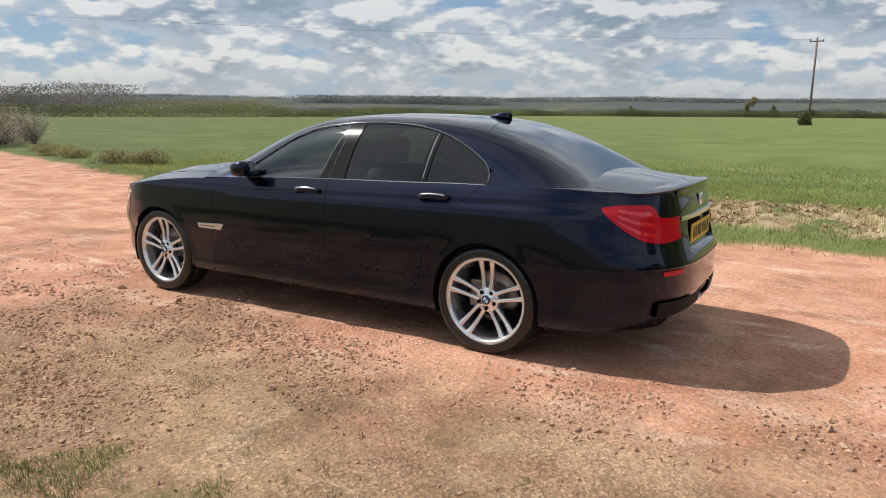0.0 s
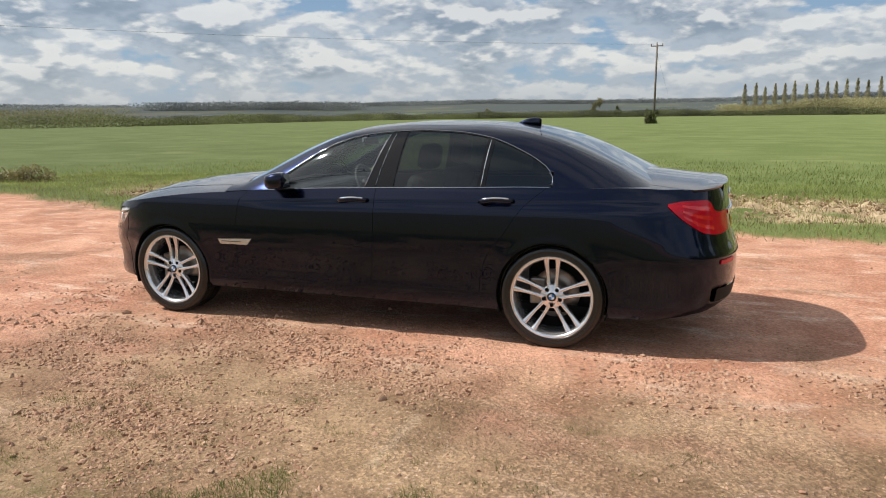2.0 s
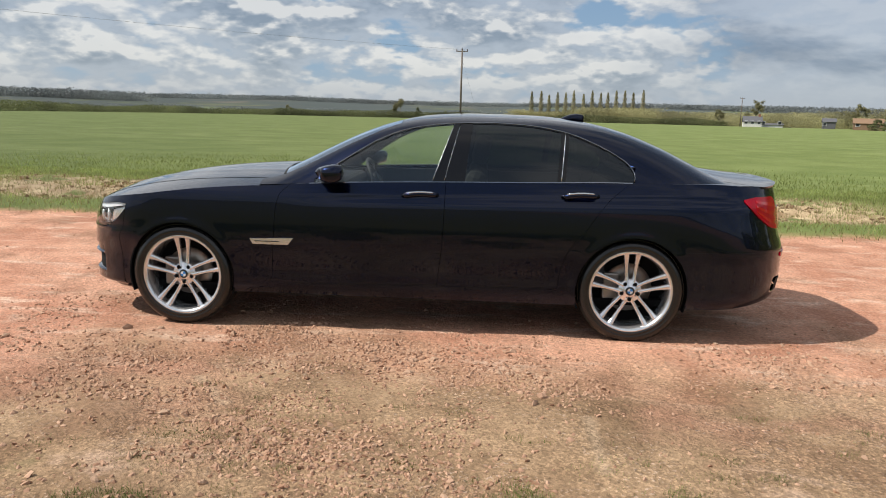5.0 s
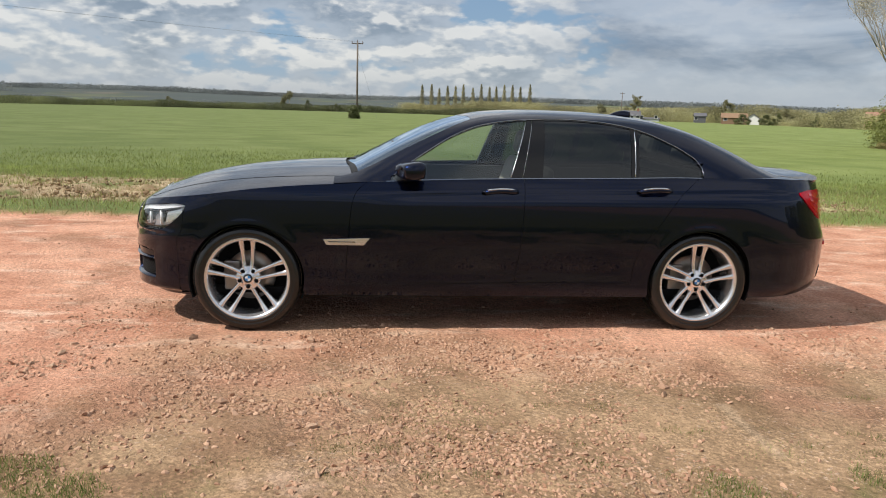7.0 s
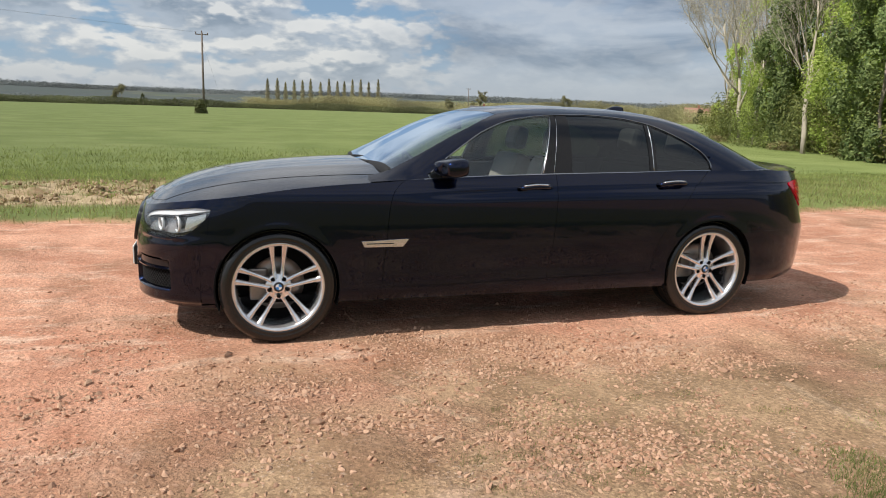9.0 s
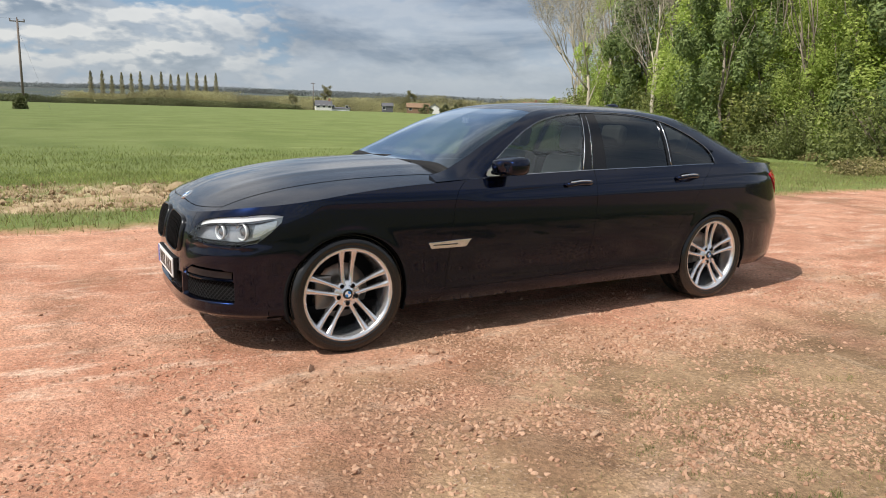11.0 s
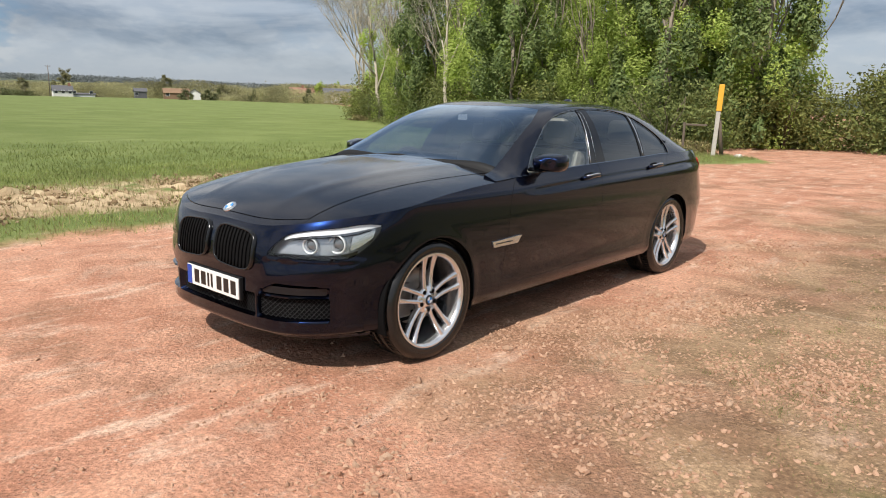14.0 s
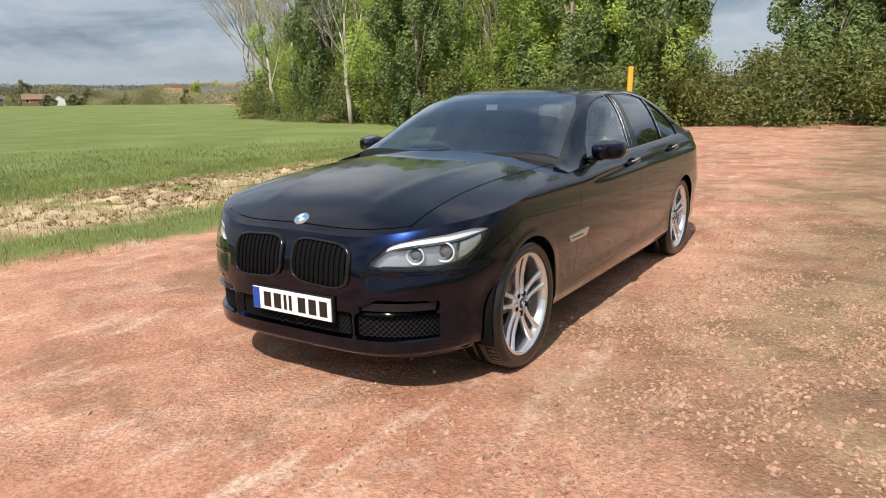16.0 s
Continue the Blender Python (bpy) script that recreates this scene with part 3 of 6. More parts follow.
            bmesh.ops.create_uvsphere(bm, u_segments=20, v_segments=10, radius=1.0, matrix=Matrix.Translation((a0 - WB / 2, s * (flank(q_of(a0, z0), z0)[1] - 0.001), z0 - 0.008)) @ Matrix.Diagonal((0.085, 0.006, 0.028, 1)))
            part("handle_cup", bm, SHELL, door)
    return car


def cabin_patch(name, a0, a1, f0, f1, nu, nv, s, parent, mat, label="", out=0.0, solid=0.006):
    """A piece of the cabin between stations and two heights f0(a), f1(a)."""
    rows = []
    for i in range(nu + 1):
        row = []
        for j in range(nv + 1):
            v, a = j / nv, lerp(a0(0), a1(0), i / nu)
            for _ in range(3):
                f = lerp(f0(a), f1(a), v)
                z = belt(a) + (roof_c(a) - belt(a)) * f
                a = lerp(a0(z), a1(z), i / nu)
            row.append(cabin(a, f, s, out))
        rows.append(row)
    return part(name, grid_bm(rows), mat, parent, label, solid=solid)


def across(name, a0, a1, f_of, nu, nv, parent, mat, label="", out=0.0, solid=0.006):
    """A piece right across the cabin; a0, a1 depend on the sideways share."""
    rows = []
    for i in range(nu + 1):
        row = []
        for j in range(-nv, nv + 1):
            k = abs(j) / nv
            a = lerp(a0(k), a1(k), i / nu)
            w_edge = round_w(f_of(a))
            # walk the section so that points are even across the width
            lo, hi = f_of(a), 1.0
            want = w_edge * k
            for _ in range(26):
                f = (lo + hi) / 2
                if round_w(f) > want:
                    lo = f
                else:
                    hi = f
            if k == 0:
                f = 1.0
            p = cabin(a, f, 1 if j >= 0 else -1)
            p.z += out
            row.append(p)
        rows.append(row)
    return part(name, grid_bm(rows), mat, parent, label, solid=solid)


def side_frame(car, s, f_glass, rail):
    """Pillars and roof rail in one piece, with the window opening cut out."""
    na, nf = 260, 28
    cut = lambda a: f_glass(a) + 0.012
    grid, inside = [], []
    for i in range(na + 1):
        a = lerp(0.56, 3.86, i / na)
        row, flag = [], []
        for j in range(nf + 1):
            f = rail(a) * j / nf
            hole = 0.93 < a < 3.056 and f < cut(a)
            row.append((a, f))
            flag.append(hole)
        grid.append(row)
        inside.append(flag)
    bm = bmesh.new()
    vs = {}

    def vert(i, j):
        if (i, j) not in vs:
            a, f = grid[i][j]
            if inside[i][j]:
                if a > 3.03:
                    a = 3.057
                elif a < 0.945:
                    a = 0.93
                else:
                    f = cut(a)
            vs[i, j] = bm.verts.new(cabin(a, f, s))
        return vs[i, j]
    for i in range(na):
        for j in range(nf):
            q = ((i, j), (i + 1, j), (i + 1, j + 1), (i, j + 1))
            if not all(inside[k][l] for k, l in q):
                bm.faces.new([vert(*k) for k in q])
    bmesh.ops.remove_doubles(bm, verts=bm.verts, dist=1e-5)
    return part("side_frame", bm, PAINT, car, solid=0.02)


def build_upper(car):
    f_glass = lambda a: cabin_f(a, glass_top(a))
    rail = lambda a: rail_f(a)
    c = lambda v: (lambda z: v)
    slant = lambda a, k: (lambda z: a + k * (z - 1.04))
    ws_top = lambda k: 1.43 + 0.05 * k
    bl_top = lambda k: 2.83 + 0.10 * k * k
    across("roof", lambda k: ws_top(k) + 0.004, lambda k: bl_top(k) - 0.004, rail, 40, 20, car, (PAINT, SHELL), solid=0.015)
    sc = across("windscreen", lambda k: 0.60 + 0.10 * k, ws_top, rail, 30, 20, car, SCREEN, "raked windscreen", solid=0.0)
    bl = across("rear_window", bl_top, lambda k: 3.70 - 0.02 * k, rail, 30, 20, car, PRIVACY, "tinted rear window", solid=0.0)
    sc.visible_shadow = bl.visible_shadow = False
    for s in (-1, 1):
        side_frame(car, s, f_glass, rail)
        # bright line round the glass
        pts = [cabin(a, f_glass(a) + 0.004, s, 0.004) for a in np.linspace(0.95, 3.0, 60)] + [cabin(a, f_glass(a) * k + 0.004, s, 0.004) for a, k in ((3.03, 1), (3.052, 0.9), (3.056, 0.6), (3.05, 0.15))]
        part("glass_trim", tube(pts, 0.0030, 6), DARKCHROME, car, "dark chrome window surround")
        fg = cabin_patch("door_glass", slant(0.92, 0.0), slant(1.725, 0.34), lambda a: 0.0, f_glass, 40, 14, s, car, GLASS, "lightly tinted front door glass", -0.006, 0.0)
        rg = cabin_patch("door_glass", slant(1.935, 0.10), slant(2.555, 0.09), lambda a: 0.0, f_glass, 34, 14, s, car, PRIVACY, "dark tinted rear door glass", -0.006, 0.0)
        qg = cabin_patch("quarter_glass", slant(2.595, 0.09), c(3.052), lambda a: 0.0, f_glass, 30, 14, s, car, PRIVACY, "dark tinted quarter glass", -0.006, 0.0)
        fg.visible_shadow = rg.visible_shadow = qg.visible_shadow = False
        cabin_patch("door_pillar", slant(1.722, 0.34), slant(1.80, 0.24), lambda a: 0.0, f_glass, 4, 14, s, car, PILLAR, out=0.0, solid=0.03)
        cabin_patch("door_pillar", slant(1.806, 0.24), slant(1.94, 0.10), lambda a: 0.0, f_glass, 4, 14, s, car, PILLAR, out=0.0, solid=0.03)
        cabin_patch("door_pillar", slant(2.548, 0.09), slant(2.602, 0.09), lambda a: 0.0, f_glass, 3, 14, s, car, PILLAR, out=0.0, solid=0.02)
        for a0, k, r in ((1.724, 0.34, 0.0022), (1.803, 0.24, 0.0012), (2.575, 0.09, 0.003)):
            line = []
            for t in np.linspace(0.02, 0.985, 10):
                a = a0
                for _ in range(3):
                    z = belt(a) + (glass_top(a) - belt(a)) * t
                    a = a0 + k * (z - 1.04)
                line.append(cabin(a, cabin_f(a, z), s, 0.001))
            part("pillar_trim", tube(line, r, 6), CHROME, car, "bright window strip")

    # bonnet, nose strip, wing tops
    qs = np.linspace(0, 0.25, 120)
    edge = [(flank(q, top_of(q)), top_of(q)) for q in qs]
    ew = [e[0][1] for e in edge]
    ea = [e[0][0] for e in edge]
    front_a = lambda w: float(np.interp(abs(w), ew, ea))
    half = lambda t: 0.615 + 0.125 * t
    rows = []
    for i in range(61):
        t = i / 60
        row = []
        for j in range(-24, 25):
            w = half(t) * j / 24 - (0.002 if j == 24 else -0.002 if j == -24 else 0)
            a0 = front_a(half(0) * j / 24) + 0.042
            a = lerp(a0, 0.70 - 0.10 * (1 - (j / 24) ** 2), t)
            row.append((a - WB / 2, w, hood_z(a, w) + 0.002))
        rows.append(row)
    part("bonnet", grid_bm(rows), PAINT, car, solid=0.012)
    rows = []
    for i in range(7):
        row = []
        for j in range(-24, 25):
            w = half(0) * j / 24
            a = front_a(w) + 0.039 * i / 6
            row.append((a - WB / 2, w, hood_z(a, w)))
        rows.append(row)
    part("nose_strip", grid_bm(rows), PAINT, car, solid=0.012)
    for s in (-1, 1):
        rows = []
        q_start = float(np.interp(half(0), ew, qs))
        for i in range(71):
            u = i / 70
            q = lerp(q_start, q_of(0.95, 1.0), u)
            zt = top_of(q)
            a, w = flank(q, zt)
            t = min(max((a - (front_a(0.615) + 0.04)) / (0.70 - front_a(0.615) - 0.04), 0), 1)
            wi = min(half(t) + 0.002, w - 0.001)
            row = []
            for j in range(9):
                k = j / 8
                ww = lerp(w, wi, k)
                zz = hood_z(a, ww)
                if a > 0.6:
                    zz = lerp(zz, zt + (hood_z(0.6, ww) - hood_z(0.6, w)), smooth01(a, 0.6, 0.85))
                row.append((a - WB / 2, s * ww, zz))
            rows.append(row)
        part("wing_top", grid_bm(rows), PAINT, car, solid=0.012)
    # rubber cowl that closes the foot of the windscreen
    rows = []
    for k in np.linspace(-1, 1, 41):
        a = 0.60 + 0.10 * abs(k)
        lo, hi, want = rail(a), 1.0, round_w(rail(a)) * abs(k)
        for _ in range(26):
            f = (lo + hi) / 2
            lo, hi = (f, hi) if round_w(f) > want else (lo, f)
        p = cabin(a, f if abs(k) > 1e-9 else 1.0, 1 if k >= 0 else -1)
        rows.append([p + Vector((0.012, 0, 0.005)), p + Vector((-0.004, 0, 0.001)), p + Vector((-0.018, 0, -0.022)), p + Vector((-0.03, 0, -0.08))])
    part("cowl", grid_bm(rows), BLACK, car, solid=0.004)
    # scuttle, wipers
    rows = [[(lerp(0.585, 0.70, i / 4) - 0.12 * (1 - k * k) * (1 - i / 4) - WB / 2 + 0.02, 0.84 * k, min(1.02 - 0.035 * k * k, hood_z(0.62, 0.84 * k) - 0.004)) for k in np.linspace(-1, 1, 21)] for i in range(5)]
    part("scuttle", grid_bm(rows), BLACK, car, solid=0.01)
    for y0, y1 in ((0.62, 0.0), (0.02, -0.58)):
        pts = [(lerp(0.56, 0.73, k) - 0.10 * (1 - (lerp(y0, y1, k) / 0.75) ** 2) - WB / 2 + 0.05, lerp(y0, y1, k), lerp(1.035, 1.085, math.sin(k * 1.5)) - 0.03 * lerp(y0, y1, k) ** 2) for k in np.linspace(0, 1, 8)]
        part("wiper", tube(pts, 0.009, 6), BLACK, car)

    # boot lid and its rear face
    qr = np.linspace(1.0, 0.78, 90)
    rear_w = [flank(q, 1.03)[1] for q in qr]
    rear_a = [flank(q, 1.03)[0] for q in qr]
    lid_end = lambda w: float(np.interp(abs(w), rear_w, rear_a))
    lip = lambda w: 0.016 * (1 - smooth01(abs(w), 0.42, 0.66))
    rows = []
    for i in range(41):
        row = []
        for j in range(-20, 21):
            w = 0.70 * j / 20
            a_end = lid_end(w) + 0.004
            a = lerp(3.56 - 0.02 * abs(w), a_end, i / 40)
            row.append((a - WB / 2, w, boot_z(a, w) + lip(w) * smooth01(a, a_end - 0.12, a_end) + 0.001))
        rows.append(row)
    lid = part("boot_lid", grid_bm(rows), PAINT, car, solid=0.012)
    for s in (-1, 1):
        rows = []
        for i in range(41):
            q = lerp(q_of(3.3, 1.05), q_of(4.0, 1.05), i / 40)
            zt = top_of(q)
            a, w = flank(q, zt)
            wi = min(0.698, w - 0.002)
            rows.append([(a - WB / 2, s * lerp(w, wi, k), boot_z(a, lerp(w, wi, k)) if a > 3.6 else lerp(zt, boot_z(a, wi), k)) for k in np.linspace(0, 1, 6)])
        part("wing_top", grid_bm(rows), PAINT, car, solid=0.012)
    rows = []
    for i in range(31):
        row = []
        for j in range(-24, 25):
            k = j / 24
            q = 1 - 0.06 * abs(k)
            a1, w1 = flank(q, 1.03)
            z_top = boot_z(a1 + 0.004, w1) + lip(w1)
            z = lerp(0.632, z_top, i / 30)
            a, w = flank(q, min(z, 1.03))
            dent = 0.03 * smooth01(z, 0.69, 0.705) * (1 - smooth01(z, 0.865, 0.88)) * (1 - smooth01(abs(w), 0.30, 0.32))
            row.append((a - dent - WB / 2 + 0.004 * smooth01(z, 1.0, 1.05), math.copysign(w, k), z))
        rows.append(row)
    part("boot_face", grid_bm(rows), (PAINT, SHELL), lid, solid=0.012)
    rows = []
    for i in range(4):
        row = []
        for k in np.linspace(-1, 1, 31):
            a, w = flank(1 - 0.058 * abs(k), 0.9)
            row.append((a + 0.012 - WB / 2, math.copysign(w, k), 0.883 + 0.026 * i / 3))
        rows.append(row)
    part("chrome_bar", grid_bm(rows), CHROME, lid, "chrome bar across the boot lid", solid=0.012)
    bm = lathe([(0.0, 0.012), (0.034, 0.010), (0.041, 0.004), (0.041, 0.0)], seg=32, closed=False)
    bm.transform(Matrix.Translation((flank(1.0, 0.98)[0] - WB / 2 + 0.006, 0, 0.975)) @ pose(0, 0, 0, 0, 0, -90))
    part("round_badge", bm, CHROME, lid)
    bm = boxes((flank(1, 0.78)[0] - WB / 2 - 0.016, flank(1, 0.78)[0] - WB / 2 - 0.008, -0.26, 0.26, 0.73, 0.842))
    plate = part("rear_plate", bm, PLATEYELLOW, car, "yellow rear number plate", smooth=False)
    for k, y in enumerate((-0.20, -0.135, -0.07, -0.02, 0.06, 0.13, 0.20)):
        x = flank(1, 0.78)[0] - WB / 2 - 0.007
        part("plate_mark", boxes((x, x + 0.002, y - 0.02, y + 0.02, 0.75, 0.822)), INK, plate, smooth=False)

    # shark fin aerial
    rows = []
    for t in np.linspace(0, 1, 14):
        a = lerp(2.62, 2.80, t)
        h = 0.055 * math.sin(math.pi * min(t * 0.62, 0.5)) if t < 0.93 else 0.05
        w = 0.026 * math.sin(math.pi * (0.12 + 0.80 * t)) + 0.004
        z0 = roof_c(a) - 0.004
        rows.append([(a - WB / 2, w * math.cos(b), z0 + h * math.sin(b) ** 0.8) for b in np.linspace(0.0, math.pi, 9)])
    bm = grid_bm(rows)
    bmesh.ops.holes_fill(bm, edges=[e for e in bm.edges if e.is_boundary], sides=0)
    part("roof_aerial", bm, PAINT, car)

    # inner dark shell that closes the gaps behind the panels
    for s in (-1, 1):
        rows = []
        for i in range(71):
            q = lerp(0.165, 0.93, i / 70)
            zt = top_of(q) - 0.03
            row = []
            for j in range(15):
                z = lerp(0.24, zt, j / 14)
                a, w = flank(q, z)
                row.append((a + (0.04 if a < 0 else -0.04 if a > 3.2 else 0) - WB / 2, s * (w - 0.045), z))
            rows.append(row)
        bm = grid_bm(rows)
        dead = [v for v in bm.verts if min(math.hypot(v.co.x + WB / 2, v.co.z - 0.345), math.hypot(v.co.x - WB / 2, v.co.z - 0.345)) < 0.38]
        bmesh.ops.delete(bm, geom=dead, context="VERTS")
        part("inner_shell", bm, SHELL, car, solid=0.01)
        for c0 in (0.0, WB):
            rows = [[(c0 - WB / 2 + 0.378 * math.cos(b), s * w, 0.345 + 0.378 * math.sin(b)) for w in (0.52, 0.66, 0.80, 0.885)] for b in np.linspace(-0.35, math.pi + 0.35, 40)]
            part("wheel_liner", grid_bm(rows), SHELL, car, solid=0.01)
            bm = boxes((c0 - WB / 2 - 0.40, c0 - WB / 2 + 0.40, s * 0.50 - 0.01, s * 0.50 + 0.01, 0.22, 0.74))
            part("liner_wall", bm, SHELL, car, smooth=False)
    part("floor_pan", boxes((-0.45 - WB / 2, 3.72 - WB / 2, -0.78, 0.78, 0.225, 0.27)), SHELL, car, smooth=False)
    part("front_bulkhead", boxes((0.30 - WB / 2, 0.56 - WB / 2, -0.74, 0.74, 0.26, 0.99)), SHELL, car, smooth=False)
    part("rear_bulkhead", boxes((3.35 - WB / 2, 3.40 - WB / 2, -0.78, 0.78, 0.26, 1.05)), SHELL, car, smooth=False)
    part("boot_floor", boxes((3.40 - WB / 2, 3.95 - WB / 2, -0.62, 0.62, 0.40, 1.0)), SHELL, car, smooth=False)
    part("engine_block", boxes((-0.55 - WB / 2, 0.30 - WB / 2, -0.48, 0.48, 0.25, 0.86)), SHELL, car, smooth=False)


def build_wheel(name, s, c0, width):
    """A tyre with a five double-spoke alloy, axle along y; its outer face towards s."""
    R, rim = 0.350, 0.274
    w = width / 2
    tyre_prof = [(rim - 0.006, w * 0.82), (rim + 0.006, w * 0.955), (rim + 0.013, w * 0.975), (rim + 0.016, w * 0.955), (rim + 0.028, w * 0.992), (rim + 0.042, w), (rim + 0.045, w * 0.985), (rim + 0.056, w * 0.972), (R - 0.017, w * 0.94), (R - 0.006, w * 0.86), (R, w * 0.72), (R, w * 0.30), (R - 0.006, w * 0.29), (R - 0.006, w * 0.24), (R, w * 0.23), (R, -w * 0.23), (R - 0.006, -w * 0.24), (R - 0.006, -w * 0.29), (R, -w * 0.30), (R, -w * 0.72), (R - 0.006, -w * 0.86), (R - 0.02, -w * 0.94), (rim + 0.04, -w), (rim, -w * 0.85)]
    return tyre_prof, R, rim, w


def add_wheel(car, s, c0, width):
    prof, R, rim, w = build_wheel("wheel", s, c0, width)
    hub = new("wheel")
    hub.parent = car
    hub.empty_display_size = 0.1
    face = 0.903
    hub.location = (c0 - WB / 2, s * (face - w), 0.345)
    turn = pose(0, 0, 0, 0, 0, 0) if s > 0 else pose(0, 0, 0, 0, 0, 180)

    def put(name, bm, mat, label="", bevel=0.0, smooth=True):
        bm.transform(turn)
        return part(name, bm, mat, hub, label, smooth=smooth, bevel=bevel)
    bm = lathe(prof, seg=72, closed=False)
    put("tyre", bm, RUBBER, "black low-profile tyre")
    for sy in (-1, 1):
        bm = bmesh.new()
        for k in range(72):
            box(bm, -0.011, 0.011, sy * w * 0.55 - w * 0.20, sy * w * 0.55 + w * 0.20, R - 0.004, R + 0.002, Matrix.Rotation(2 * math.pi * k / 72, 4, "Y"))
        put("tread", bm, RUBBER, smooth=False)["kind"] = "stuff"
    bm = lathe([(rim + 0.004, w * 0.90), (rim - 0.004, w * 0.92), (rim - 0.016, w * 0.86), (rim - 0.022, w * 0.70), (rim - 0.030, w * 0.3), (rim - 0.034, -w * 0.7), (rim - 0.010, -w * 0.9)], seg=72, closed=False)
    put("rim", bm, ALLOY, "silver alloy rim")
    bm = lathe([(0.03, -0.02), (0.165, -0.02), (0.165, -0.045), (0.03, -0.045)], seg=40)
    put("brake_disc", bm, DISC)
    bm = lathe([(0.0, -0.05), (rim - 0.03, -0.05)], seg=40, closed=False)
    put("back_plate", bm, SHELL)
    bm = bmesh.new()
    box(bm, 0.06, 0.17, -0.07, 0.005, -0.10, 0.10)
    put("caliper", bm, DISC, bevel=0.012, smooth=False)
    # spokes: five pairs, one pair straight up
    y_hub, y_rim = w * 0.70, w * 0.84
    for k in range(5):
        for d in (-1, 1):
            rows = []
            for t in np.linspace(0, 1, 9):
                r = lerp(0.050, rim - 0.012, t)
                off = d * lerp(0.020, 0.040, t ** 0.8)
                half = lerp(0.014, 0.0205, t) * (1 - 0.25 * math.sin(math.pi * t))
                y = lerp(y_hub, y_rim, t ** 1.5) - 0.012 * math.sin(math.pi * t)
                deep = lerp(0.040, 0.030, t)
                rows.append([(off - half, y - deep, r), (off - half, y - 0.008, r), (off - half * 0.45, y, r), (off + half * 0.45, y, r), (off + half, y - 0.008, r), (off + half, y - deep, r)])
            bm = grid_bm(rows, closed_v=True)
            bm.transform(Matrix.Rotation(2 * math.pi * k / 5, 4, "Y"))
            put("spoke", bm, ALLOY)
    bm = lathe([(0.0, y_hub + 0.002), (0.034, y_hub + 0.002), (0.040, y_hub - 0.006), (0.074, y_hub - 0.004), (0.082, y_hub - 0.016), (0.082, y_hub - 0.05), (0.0, y_hub - 0.05)], seg=40, closed=False)
    put("hub", bm, ALLOY)
    for k in range(5):
        a = 2 * math.pi * (k + 0.5) / 5
        bm = lathe([(0.0, y_hub + 0.0005), (0.0125, y_hub + 0.0005), (0.0125, y_hub - 0.01), (0.0, y_hub - 0.01)], seg=16, closed=False)
        bm.transform(Matrix.Translation((0.058 * math.sin(a), 0, 0.058 * math.cos(a))))
        put("bolt_hole", bm, SHELL)
    bm = lathe([(0.0, y_hub + 0.006), (0.026, y_hub + 0.005), (0.032, y_hub + 0.001)], seg=32, closed=False)
    cap = put("centre_cap", bm, INK)
    for k in range(4):
        pts = [(0, y_hub + 0.0068, 0)] + [(0.019 * math.cos(b), y_hub + 0.0066, 0.019 * math.sin(b)) for b in np.linspace(k * math.pi / 2, (k + 1) * math.pi / 2, 8)]
        bm = bmesh.new()
        bm.faces.new([bm.verts.new(p) for p in pts])
        bm.transform(turn)
        part("badge_quarter", bm, BADGEBLUE if k % 2 else WHITE, cap, smooth=False)
    return hub


